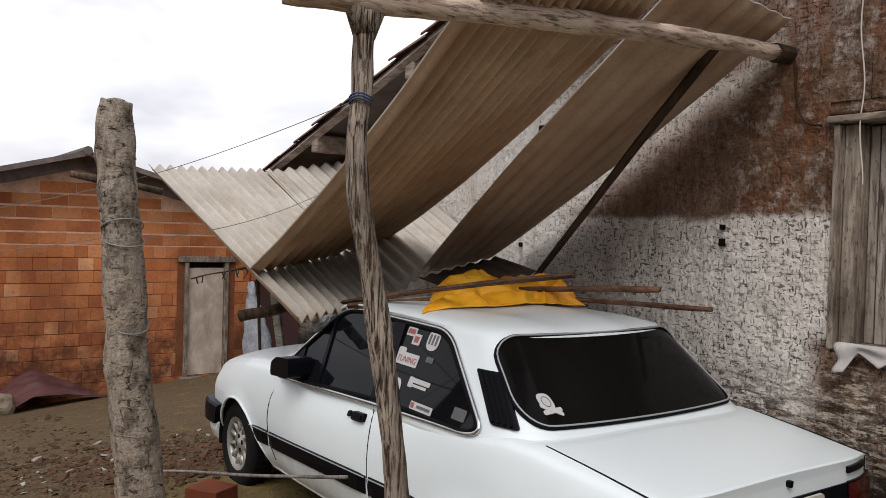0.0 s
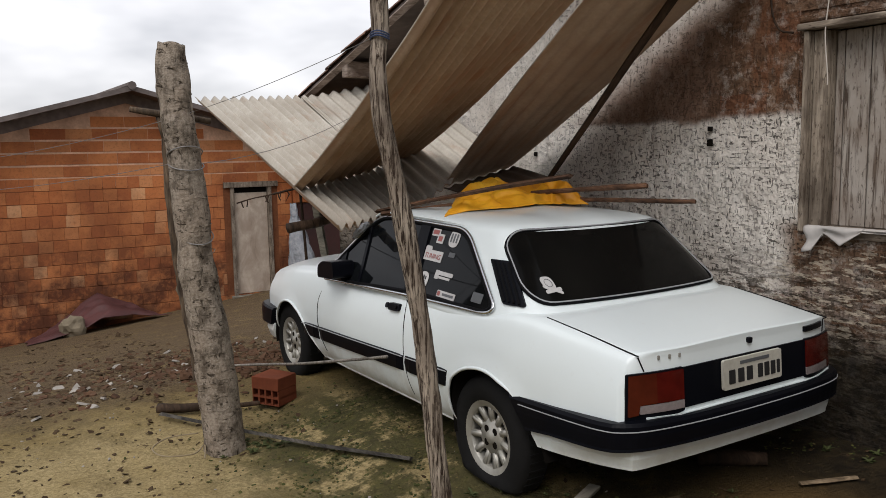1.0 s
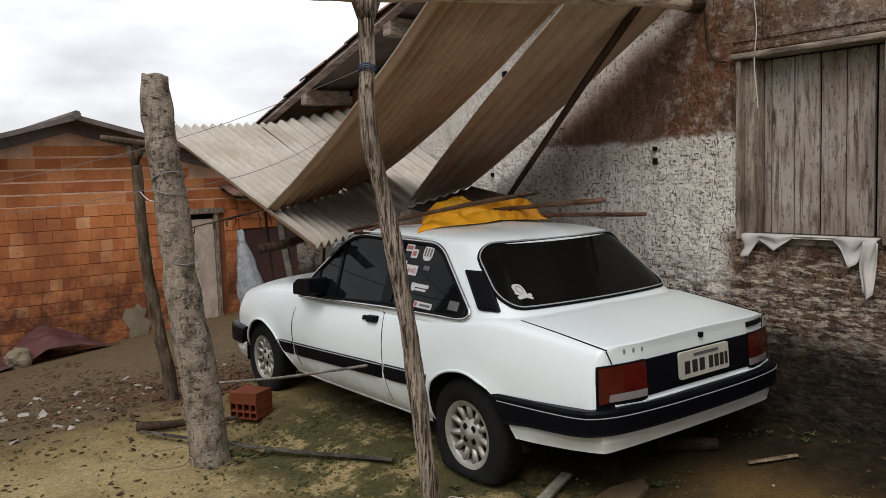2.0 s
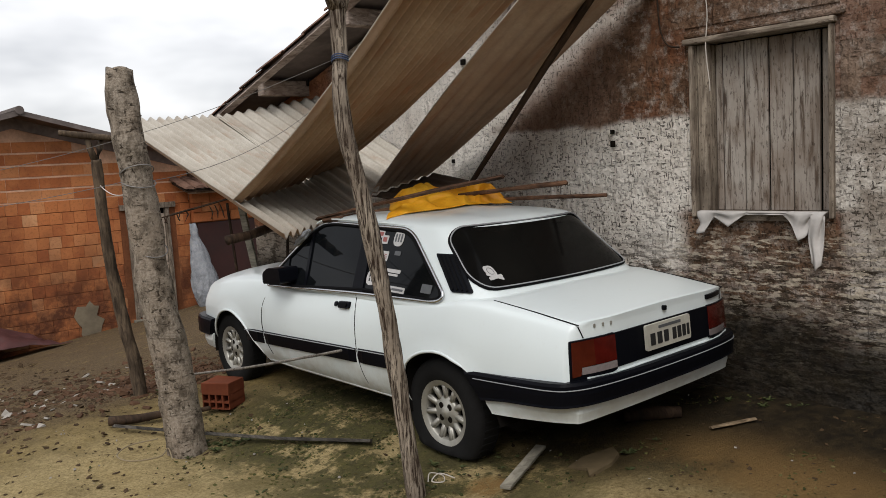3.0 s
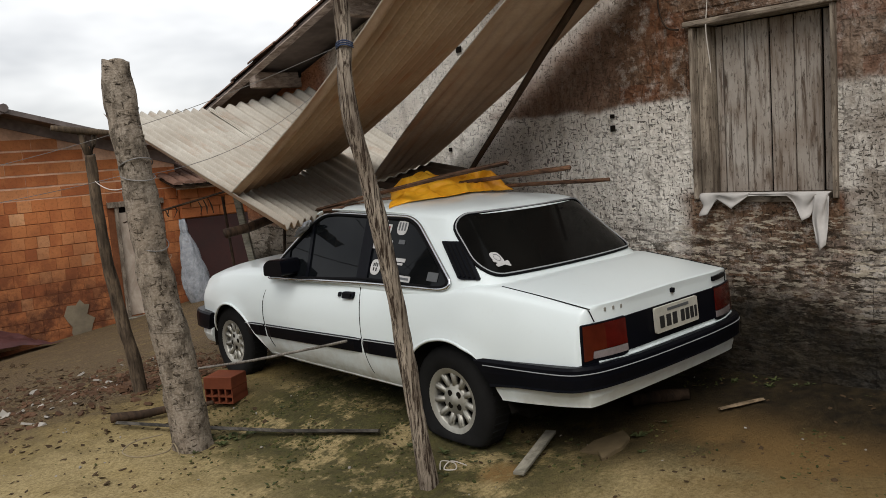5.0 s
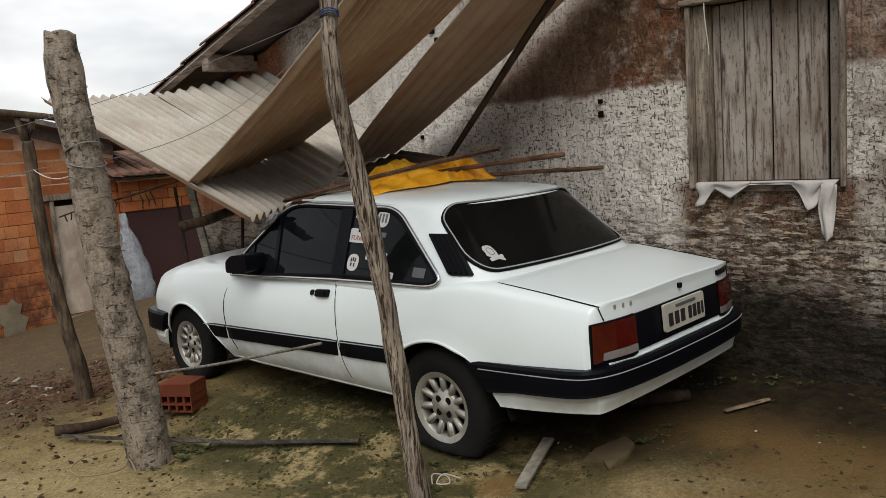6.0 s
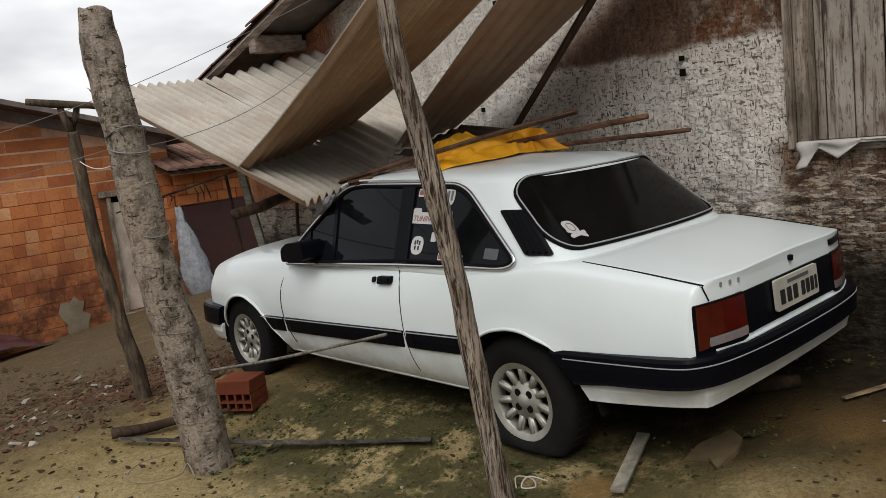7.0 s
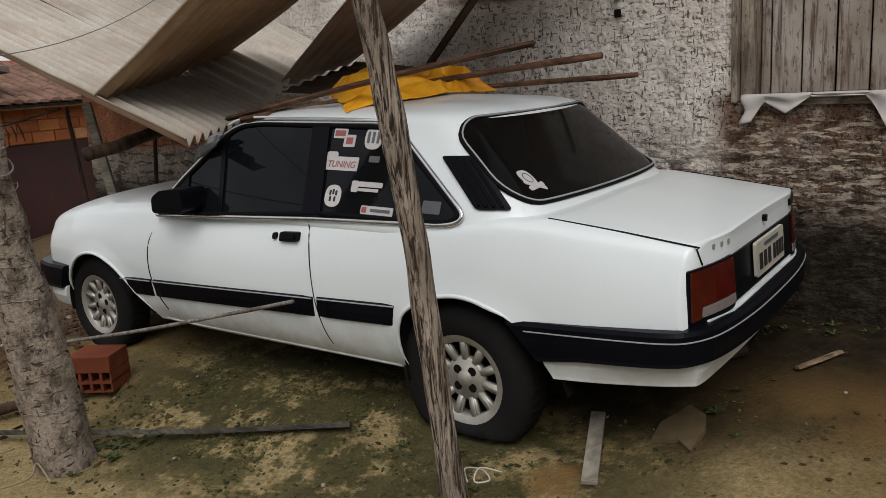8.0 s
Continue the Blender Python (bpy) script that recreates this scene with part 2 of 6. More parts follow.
    cast = t.ramp(t.noise(7, 6, 0.7), (0.34, (0.27, 0.22, 0.165)), (0.62, (0.52, 0.455, 0.37)))
    col = t.mix(t.math("MULTIPLY", t.span(yy, 2.9, 3.4), 0.94), col, t.mix(t.span(zz, 0.96, 1.06), cast, bare))
    rust = t.math("MULTIPLY", t.math("MULTIPLY", t.span(yy, -0.25, -0.33), t.span(yy, -0.60, -0.48)), t.math("MULTIPLY", t.span(zz, 1.82, 1.95), t.ramp(t.noise(9, 5, 0.7, t.scaled((1, 1.5, 0.5))), (0.44, 0.0), (0.56, 0.6))))
    col = t.mix(rust, col, (0.20, 0.080, 0.036))
    # moss and rain dirt near the ground; low also paints in shade at the foot
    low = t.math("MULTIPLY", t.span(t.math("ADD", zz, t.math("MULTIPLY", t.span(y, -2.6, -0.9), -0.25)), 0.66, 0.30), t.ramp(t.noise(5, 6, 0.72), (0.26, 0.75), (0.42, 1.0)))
    patch = t.math("MULTIPLY", t.span(zz, 1.25, 0.85), t.ramp(t.noise(8, 6, 0.72, t.scaled((1, 0.6, 1.5))), (0.53, 0.0), (0.57, 0.75)))
    col = t.mix(patch, col, (0.046, 0.030, 0.015))
    streak = t.ramp(t.noise(9, 5, 0.6, t.scaled((1, 1, 0.12))), (0.54, 0.0), (0.70, 0.24))
    col = t.mix(streak, col, (0.13, 0.085, 0.055))
    spots = t.math("MULTIPLY", strokes, t.ramp(t.noise(2.4, 6, 0.7), (0.36, 0.35), (0.54, 1.0)))
    spots = t.math("MULTIPLY", t.math("MULTIPLY", spots, t.span(y, 1.9, 0.5, 0.35, 1.0)), t.math("SUBTRACT", 1.0, t.math("MULTIPLY", upper, 0.45)))
    col = t.mix(t.math("MULTIPLY", spots, 0.82), col, (0.030, 0.021, 0.014))
    col = t.mix(t.ramp(rnd, (0.0, 0.10), (1.0, 0.0)), col, (0.12, 0.10, 0.08))
    bed = t.math("SINE", t.math("ADD", t.math("MULTIPLY", z, 82.0), t.math("MULTIPLY", t.noise(5, 4), 9.0)))
    bed = t.math("MULTIPLY", t.ramp(bed, (0.72, 0.0), (0.92, 0.75)), t.math("MULTIPLY", t.span(zz, 1.15, 0.95), t.ramp(t.noise(9, 5, 0.7, t.scaled((1, 0.5, 1))), (0.42, 0.0), (0.52, 1.0))))
    col = t.mix(bed, col, (0.030, 0.021, 0.012))
    flecks = t.math("MULTIPLY", t.ramp(t.noise(24, 5, 0.68, t.scaled((1, 0.36, 1.7))), (0.535, 0.0), (0.565, 0.72)), t.math("MULTIPLY", t.span(zz, 1.22, 1.05), t.span(yy, -0.2, -0.7)))
    col = t.mix(flecks, col, (0.62, 0.54, 0.42))
    # near-black foot of the wall: mossy tone plus painted corner shade
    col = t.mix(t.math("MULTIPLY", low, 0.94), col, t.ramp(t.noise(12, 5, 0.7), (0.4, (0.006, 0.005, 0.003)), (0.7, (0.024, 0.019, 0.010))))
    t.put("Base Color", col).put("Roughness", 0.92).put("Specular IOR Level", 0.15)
    t.bump(t.math("ADD", pits, t.math("MULTIPLY", warp, 0.8)), 1.0, 0.036)
    return t.mat


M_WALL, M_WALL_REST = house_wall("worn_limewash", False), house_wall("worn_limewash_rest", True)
M_MORTAR = plain("mud_mortar", (0.17, 0.13, 0.09), 0.95, spec=0.1, dirt=0.4, grain=25, bump=0.8)
M_RED_MORTAR = plain("clay_mortar", (0.22, 0.085, 0.040), 0.95, spec=0.1, dirt=0.4, grain=25, bump=0.6)
M_LIME_MORTAR = plain("pale_mortar", (0.80, 0.50, 0.34), 0.95, spec=0.1, dirt=0.4, grain=25, bump=0.6)


def red_brick(name, use_island):
    t = Tree(name)
    rnd = t.island() if use_island else t.random()
    col = t.ramp(rnd, (0.0, (0.38, 0.120, 0.045)), (0.35, (0.50, 0.170, 0.060)), (0.7, (0.57, 0.215, 0.078)), (0.93, (0.61, 0.27, 0.115)), (1.0, (0.70, 0.39, 0.20)))
    big, fine = t.noise(0.9, 4), t.noise(22, 5, 0.65)
    col = t.mix(t.ramp(big, (0.40, 0.0), (0.66, 0.6)), col, (0.18, 0.060, 0.028))
    soot = t.math("MULTIPLY", t.span(t.axis("Z"), 0.9, -0.5), t.ramp(t.noise(2.4, 6, 0.7), (0.34, 0.25), (0.56, 0.95)))
    col = t.mix(soot, col, (0.085, 0.032, 0.018))
    col = t.mix(t.ramp(t.noise(3.1, 6, 0.7), (0.5, 0.0), (0.66, 0.55)), col, (0.52, 0.20, 0.075))
    col = t.mix(t.ramp(fine, (0.5, 0.0), (0.72, 0.45)), col, (0.14, 0.06, 0.03))
    t.put("Base Color", col).put("Roughness", 0.9).put("Specular IOR Level", 0.15)
    return t.bump(fine, 0.5, 0.01).mat


M_BRICK, M_BRICK_REST = red_brick("fired_clay", False), red_brick("fired_clay_rest", True)


def fibre(name, base, stain, amount):
    t = Tree(name)
    big, fine = t.noise(1.6, 5, 0.6), t.noise(45, 4)
    streak = t.noise(7, 5, 0.6, t.scaled((1, 0.12, 0.12)))
    col = t.ramp(fine, (0.3, tuple(c * 0.8 for c in base)), (0.7, base))
    col = t.mix(t.math("MULTIPLY", t.ramp(big, (0.36, 0.25), (0.62, 1.0)), amount), col, stain)
    col = t.mix(t.math("MULTIPLY", t.ramp(streak, (0.45, 0.0), (0.75, 1.0)), amount * 0.5), col, tuple(c * 0.55 for c in stain))
    col = t.mix(t.math("MULTIPLY", t.ramp(t.noise(11, 5, 0.65, t.scaled((1.4, 0.16, 0.16))), (0.54, 0.0), (0.66, 0.5)), amount), col, tuple(c * k for c, k in zip(stain, (0.95, 0.62, 0.45))))
    t.put("Base Color", col).put("Roughness", 0.88).put("Specular IOR Level", 0.2)
    return t.bump(fine, 0.25, 0.004).mat


M_FIBRE_TOP = fibre("fibre_cement", (0.52, 0.485, 0.42), (0.29, 0.25, 0.20), 0.65)
M_FIBRE_UNDER = fibre("fibre_cement_underside", (0.62, 0.475, 0.345), (0.37, 0.245, 0.165), 0.85)

# dark copy of the fibre cement, with the shade put into its colour
M_FIBRE_SHADE = fibre("shaded_fibre_cement", (0.20, 0.16, 0.125), (0.09, 0.065, 0.048), 0.9)
M_POST = wood("cracked_grey_post", (0.016, 0.010, 0.006), (0.45, 0.38, 0.30), (1, 1, 0.06), 90, bump=1.0, stain=(0.050, 0.030, 0.019), lo=0.42, hi=0.55, flakes=0.75)
t = Tree("palm_trunk_bark")
ch = t.ramp(t.noise(22, 6, 0.65, t.scaled((0.8, 0.8, 1.9)), 0.8), (0.35, 1.0), (0.43, 0.0))
cv = t.ramp(t.noise(30, 6, 0.65, t.scaled((1.3, 1.3, 0.40)), 0.8), (0.34, 1.0), (0.40, 0.0))
crack = t.math("MAXIMUM", ch, cv)
grain = t.noise(70, 4, 0.6)
col = t.ramp(grain, (0.3, (0.185, 0.152, 0.118)), (0.7, (0.36, 0.31, 0.25)))
col = t.mix(t.ramp(t.noise(5, 4), (0.4, 0.0), (0.7, 0.5)), col, (0.27, 0.21, 0.155))
col = t.mix(t.ramp(t.noise(11, 6, 0.72, t.scaled((1, 1, 0.7))), (0.47, 0.0), (0.60, 0.75)), col, (0.060, 0.046, 0.033))
t.put("Base Color", t.mix(t.math("MULTIPLY", crack, 0.90), col, (0.028, 0.020, 0.013))).put("Roughness", 0.92).put("Specular IOR Level", 0.15)
M_PALM = t.bump(t.math("SUBTRACT", t.math("ADD", grain, t.noise(18, 5, 0.65)), crack), 0.6, 0.014).mat
M_DARKPOST = wood("dark_old_stick", (0.030, 0.021, 0.014), (0.16, 0.115, 0.075), (1, 1, 0.15), 45)
M_BEAM = wood("grey_beam", (0.10, 0.066, 0.045), (0.62, 0.50, 0.40), (0.16, 1, 1), 60, stain=(0.30, 0.20, 0.14), lo=0.36, hi=0.52)
M_VERGE = wood("weathered_rafter", (0.10, 0.072, 0.056), (0.33, 0.27, 0.225), (0.3, 0.15, 1), 40, stain=(0.17, 0.115, 0.085))
M_STRUT = wood("dark_timber", (0.022, 0.014, 0.009), (0.075, 0.046, 0.028), (1, 0.15, 0.2), 40)
M_LATH = wood("brown_lath", (0.045, 0.025, 0.016), (0.20, 0.105, 0.060), (0.2, 0.2, 1), 60)
M_BOARD = wood("weathered_board", (0.09, 0.078, 0.066), (0.30, 0.275, 0.24), (1, 1, 0.07), 50, bump=0.5)
M_SHUTTER = wood("faded_shutter_board", (0.065, 0.047, 0.036), (0.35, 0.315, 0.275), (1, 1.2, 0.10), 34, bump=0.6, stain=(0.17, 0.125, 0.092), lo=0.35, hi=0.50, flakes=0.6)
M_FRAMEWOOD = wood("window_frame_wood", (0.10, 0.075, 0.055), (0.38, 0.32, 0.25), (1, 1, 0.10), 45, bump=0.5, flakes=0.7)
M_LINTEL = wood("lintel_wood", (0.09, 0.066, 0.048), (0.36, 0.30, 0.235), (1, 0.10, 1), 45, bump=0.5, flakes=0.7)
M_GROUNDWOOD = wood("damp_board", (0.014, 0.012, 0.009), (0.11, 0.098, 0.082), (1, 0.2, 1), 45)
M_SPLINTER = wood("tan_splinter", (0.08, 0.055, 0.032), (0.27, 0.20, 0.125), (0.3, 0.3, 1), 40, bump=0.4)
M_PALEWOOD = wood("pale_board", (0.12, 0.11, 0.085), (0.29, 0.265, 0.21), (0.2, 0.4, 1), 40, bump=0.4)

# car
t = Tree("white_car_paint")
big, fine = t.noise(1.6, 4), t.noise(26, 4)
low = t.math("MULTIPLY", t.span(t.axis("Z"), 0.62, 0.30), t.ramp(t.noise(6, 5, 0.7), (0.35, 0.25), (0.65, 1.0)))
col = t.mix(t.ramp(big, (0.35, 0.10), (0.7, 0.0)), (0.665, 0.725, 0.725), (0.54, 0.57, 0.555))
col = t.mix(t.math("MULTIPLY", low, 0.75), col, (0.36, 0.33, 0.27))
col = t.mix(t.ramp(fine, (0.62, 0.0), (0.78, 0.12)), col, (0.5, 0.47, 0.42))
t.put("Base Color", col).put("Roughness", t.ramp(big, (0.3, 0.30), (0.7, 0.42))).put("Coat Weight", 0.35).put("Coat Roughness", 0.12)
M_PAINT = t.mat
t = Tree("dark_window_film")
big = t.noise(3.0, 4)
t.put("Base Color", t.ramp(big, (0.3, (0.0025, 0.003, 0.0035)), (0.7, (0.006, 0.007, 0.008)))).put("Roughness", t.ramp(t.noise(5, 5, 0.7), (0.35, 0.02), (0.7, 0.06))).put("Specular IOR Level", 0.14)
M_GLASS = t.mat
t = Tree("dusty_rear_film")
big = t.noise(1.8, 4)
t.put("Base Color", t.ramp(big, (0.3, (0.003, 0.003, 0.003)), (0.7, (0.007, 0.0068, 0.006)))).put("Roughness", 0.12).put("Specular IOR Level", 0.065)
M_REARGLASS = t.mat
M_TRIM = plain("black_plastic", (0.004, 0.0045, 0.007), 0.34, spec=0.07, dirt=0.3)
M_RUBBER = plain("black_rubber", (0.004, 0.004, 0.005), 0.7, spec=0.1, dirt=0.35)
M_TYRE = plain("dusty_tyre", (0.015, 0.0148, 0.0145), 0.85, spec=0.12, dirt=0.45, grain=30, bump=0.3)
M_CHROME = plain("dull_chrome", (0.62, 0.63, 0.64), 0.22, metal=1.0, dirt=0.15)
M_ALLOY = plain("dull_alloy", (0.47, 0.455, 0.40), 0.40, metal=0.45, dirt=0.35, grain=30)
M_RED = plain("red_lens", (0.092, 0.008, 0.005), 0.12, spec=0.3, dirt=0.5, grain=24)
M_AMBER = plain("amber_lens", (0.090, 0.014, 0.006), 0.14, spec=0.3, dirt=0.5, grain=24)
M_CLEAR = plain("clear_lens", (0.24, 0.205, 0.20), 0.2, spec=0.6, dirt=0.35, grain=70)
M_PLATE = plain("number_plate_grey", (0.50, 0.48, 0.41), 0.5, dirt=0.3, grain=60)
M_INK = plain("black_ink", (0.012, 0.012, 0.012), 0.6)
M_STICKER = plain("white_sticker", (0.52, 0.51, 0.50), 0.5, dirt=0.25, grain=80)
M_STICKER_RED = plain("red_sticker", (0.30, 0.085, 0.075), 0.5, dirt=0.2)
M_STICKER_GREY = plain("grey_sticker", (0.10, 0.105, 0.11), 0.5, dirt=0.3)
M_SEAM = plain("panel_gap", (0.012, 0.012, 0.012), 0.9, spec=0.1)

# cloth and loose things
t = Tree("yellow_tarpaulin")
big, fine = t.noise(4.0, 4), t.noise(60, 4)
col = t.ramp(big, (0.34, (0.55, 0.19, 0.005)), (0.5, (0.84, 0.38, 0.010)), (0.66, (0.90, 0.50, 0.03)))
t.put("Base Color", t.mix(t.ramp(fine, (0.6, 0.0), (0.8, 0.3)), col, (0.35, 0.13, 0.02))).put("Roughness", 0.55).put("Subsurface Weight", 0.0)
M_YELLOW = t.bump(t.noise(14, 3, 0.45, None, 0.6), 0.35, 0.02).mat
M_CLOTH = plain("dirty_white_cloth", (0.56, 0.53, 0.50), 0.9, spec=0.1, dirt=0.3, grain=22, bump=0.5)
t = Tree("milky_plastic_sheet")
t.put("Base Color", t.ramp(t.noise(9, 5, 0.7), (0.35, (0.42, 0.46, 0.50)), (0.65, (0.72, 0.75, 0.80)))).put("Roughness", 0.22).put("Transmission Weight", 0.45)
M_PLASTIC = t.bump(t.noise(11, 6, 0.7, t.scaled((1, 1, 0.5)), 1.5), 1.0, 0.06).mat
M_TARP = plain("dark_maroon_tarp", (0.090, 0.026, 0.024), 0.7, dirt=0.4, grain=12, bump=0.5)
M_GATE = plain("maroon_sheet_metal", (0.050, 0.013, 0.010), 0.65, dirt=0.4, grain=14)
M_TILE = plain("clay_roof_tile", (0.25, 0.145, 0.105), 0.9, spec=0.1, dirt=0.5, grain=14, bump=0.4)
M_OLDTILE = plain("sooty_roof_tile", (0.21, 0.175, 0.16), 0.92, spec=0.1, dirt=0.5, grain=10, bump=0.4)
M_ROOFBAND = plain("grey_cement_band", (0.30, 0.25, 0.23), 0.92, spec=0.1, dirt=0.4, grain=12, bump=0.4)
M_DOORGREY = wood("pale_sheet_door", (0.30, 0.235, 0.18), (0.52, 0.44, 0.36), (1.0, 1, 0.5), 4, bump=0.2, stain=(0.34, 0.27, 0.21))
M_WIRE = plain("grey_wire", (0.20, 0.19, 0.18), 0.6, metal=0.3)
M_BLUEWIRE = plain("blue_cord", (0.04, 0.06, 0.12), 0.8)
M_OLDCORD = plain("brown_stiff_wire", (0.26, 0.205, 0.125), 0.9)
M_CORD = plain("pale_cord", (0.55, 0.50, 0.44), 0.9)
M_LOOSE_BRICK = plain("loose_brick_clay", (0.20, 0.056, 0.026), 0.9, spec=0.15, dirt=0.35, grain=30, bump=0.4)
M_RUBBLE = plain("broken_tile", (0.135, 0.075, 0.045), 0.95, spec=0.1, dirt=0.5, grain=14, bump=0.6)
M_STONE = plain("pale_rubble", (0.36, 0.33, 0.29), 0.95, spec=0.1, dirt=0.3, grain=20, bump=0.6)
M_LEAF = plain("weed_leaf", (0.062, 0.074, 0.022), 0.7, spec=0.3, dirt=0.4)
t = Tree("olive_tuft")
t.put("Base Color", t.ramp(t.island(), (0.0, (0.022, 0.027, 0.009)), (0.45, (0.055, 0.060, 0.018)), (0.75, (0.090, 0.080, 0.027)), (1.0, (0.125, 0.098, 0.042)))).put("Roughness", 0.85).put("Specular IOR Level", 0.15)
M_TUFT = t.mat
M_DRYLEAF = plain("dry_leaf", (0.085, 0.055, 0.030), 0.9, spec=0.1, dirt=0.5)
# near-black colour that stands in for the shade inside holes and gaps
M_HOLE_SHADE = plain("hollow_shade", (0.01, 0.008, 0.006), 0.95, spec=0.05)
M_DIRTYCAST = plain("muddy_cement", (0.20, 0.148, 0.082), 0.95, spec=0.1, dirt=0.5, grain=14, bump=0.7)
M_UNDERBODY = plain("underbody_black", (0.008, 0.007, 0.006), 0.9, spec=0.05)
M_LINE = plain("faded_silver_line", (0.30, 0.31, 0.32), 0.5)
M_CAST = plain("cement_slab", (0.26, 0.215, 0.15), 0.95, spec=0.1, dirt=0.35, grain=16, bump=0.5)

# ---- mesh helpers ----
def mesh_of(name, bm, *mats, smooth=False, fix=True):
    if fix:
        bmesh.ops.recalc_face_normals(bm, faces=bm.faces[:])
    me = bpy.data.meshes.new(name)
    bm.to_mesh(me)
    bm.free()
    for m in mats:
        me.materials.append(m)
    if smooth:
        me.polygons.foreach_set("use_smooth", [True] * len(me.polygons))
    return me


def thing(name, label, category, group="", kind="", at=None):
    """An Empty at a thing's base that parents its parts."""
    ob = new(name)
    ob.empty_display_size = 0.1
    if at is not None:
        ob.matrix_basis = at
    return tagged(ob, label, category, group, kind)


def part(name, bm, material, parent, label="", smooth=False):
    mats = material if isinstance(material, (list, tuple)) else [material]
    ob = new(name, mesh_of(name, bm, *mats, smooth=smooth))
    ob.parent = parent
    return tagged(ob, label)


def solo(name, bm, material, label, category, group="", kind="", smooth=False):
    mats = material if isinstance(material, (list, tuple)) else [material]
    return tagged(new(name, mesh_of(name, bm, *mats, smooth=smooth)), label, category, group, kind)


def add_box(bm, lo, hi, jitter=0.0, rng=None, bevel=0.0, m=None):
    lo, hi = Vector(lo), Vector(hi)
    vs = []
    for z in (lo.z, hi.z):
        for x, y in ((lo.x, lo.y), (hi.x, lo.y), (hi.x, hi.y), (lo.x, hi.y)):
            p = Vector((x, y, z))
            if jitter:
                p += Vector([rng.uniform(-jitter, jitter) for _ in range(3)])
            vs.append(bm.verts.new(m @ p if m else p))
    fs = [bm.faces.new([vs[i] for i in q]) for q in ((3, 2, 1, 0), (4, 5, 6, 7), (0, 1, 5, 4), (1, 2, 6, 5), (2, 3, 7, 6), (3, 0, 4, 7))]
    if bevel:
        es = list({e for f in fs for e in f.edges})
        bmesh.ops.bevel(bm, geom=es, offset=bevel, segments=2, affect="EDGES", profile=0.5)
    return vs


def box_bm(lo, hi, bevel=0.0, jitter=0.0, rng=None, m=None):
    bm = bmesh.new()
    add_box(bm, lo, hi, jitter, rng, bevel, m)
    return bm


def add_tube(bm, pts, radii, sides=10, closed=False, flat=1.0, rough=0.0, seed=0, up=(0, 0, 1), caps=True):
    """A swept round section along points; radii one number or one for each point."""
    pts = [Vector(p) for p in pts]
    n = len(pts)
    if not isinstance(radii, (list, tuple)):
        radii = [radii] * n
    rings = []
    for i, p in enumerate(pts):
        a, b = (pts[i - 1], pts[(i + 1) % n]) if closed else (pts[max(i - 1, 0)], pts[min(i + 1, n - 1)])
        d = (b - a).normalized()
        u = Vector(up)
        if abs(d.dot(u)) > 0.95:
            u = Vector((1, 0, 0)) if abs(d.x) < 0.9 else Vector((0, 1, 0))
        s = d.cross(u).normalized()
        w = s.cross(d)
        ring = []
        for k in range(sides):
            a = 2 * math.pi * k / sides
            r = radii[i]
            if rough:
                r *= 1 + rough * noise.noise(Vector((p.x * 6 + seed, p.y * 6 + 3 * math.cos(a), p.z * 6 + 3 * math.sin(a))))
            ring.append(bm.verts.new(p + s * (r * math.cos(a)) + w * (r * flat * math.sin(a))))
        rings.append(ring)
    for i in range(n if closed else n - 1):
        r0, r1 = rings[i], rings[(i + 1) % n]
        for k in range(sides):
            bm.faces.new((r0[k], r0[(k + 1) % sides], r1[(k + 1) % sides], r1[k]))
    if caps and not closed:
        bm.faces.new(rings[0])
        bm.faces.new(rings[-1])
    return rings


def tube_bm(pts, radii, **kw):
    bm = bmesh.new()
    add_tube(bm, pts, radii, **kw)
    return bm


def smooth_path(pts, steps=6):
    """Catmull-Rom through points."""
    pts = [Vector(p) for p in pts]
    out = []
    for i in range(len(pts) - 1):
        p0, p1, p2, p3 = pts[max(i - 1, 0)], pts[i], pts[i + 1], pts[min(i + 2, len(pts) - 1)]
        for k in range(steps):
            s = k / steps
            out.append(0.5 * (2 * p1 + (p2 - p0) * s + (2 * p0 - 5 * p1 + 4 * p2 - p3) * s * s + (3 * p1 - p0 - 3 * p2 + p3) * s ** 3))
    out.append(pts[-1])
    return out


def lerp(a, b, s):
    return a + (b - a) * s


def ground_z(x, y):
    """Height of the yard: it rises from the path to the house wall and falls away behind the car."""
    u, v = max(0.0, min(1.0, (y + 5.5) / 2.0)), max(0.0, min(1.0, (y - 2.3) / 1.2))
    rise = float(np.interp(x, (-1.7, -1.25, -1.1, -0.95, -0.66, 0.38, 0.87), (0, 0.010, 0.034, 0.066, 0.100, 0.170, 0.212)))
    fall = max(0.0, y - 2.4)
    return rise * u * u * (3 - 2 * u) * (1 - v * v * (3 - 2 * v)) - 0.097 * fall * (1 - 0.115 * (max(-6, min(6, x)) - 2.3)) * min(1.0, fall / 1.5) if y < 30 else ground_z(x, 29.9)


# ---- ground ----
def axis_steps(lo, hi, step, far):
    inner = np.arange(lo, hi + step / 2, step)
    grow = np.array([0.15, 0.4, 0.9, 1.8, 3.5, 7, 14, 28, 55, 110, 220, 400])
    grow = grow[grow <= far]
    return np.concatenate([lo - grow[::-1], inner, hi + grow])


gx, gy = axis_steps(-4.6, 2.6, 0.045, 400), axis_steps(-4.2, 6.0, 0.05, 400)
verts, faces = [], []
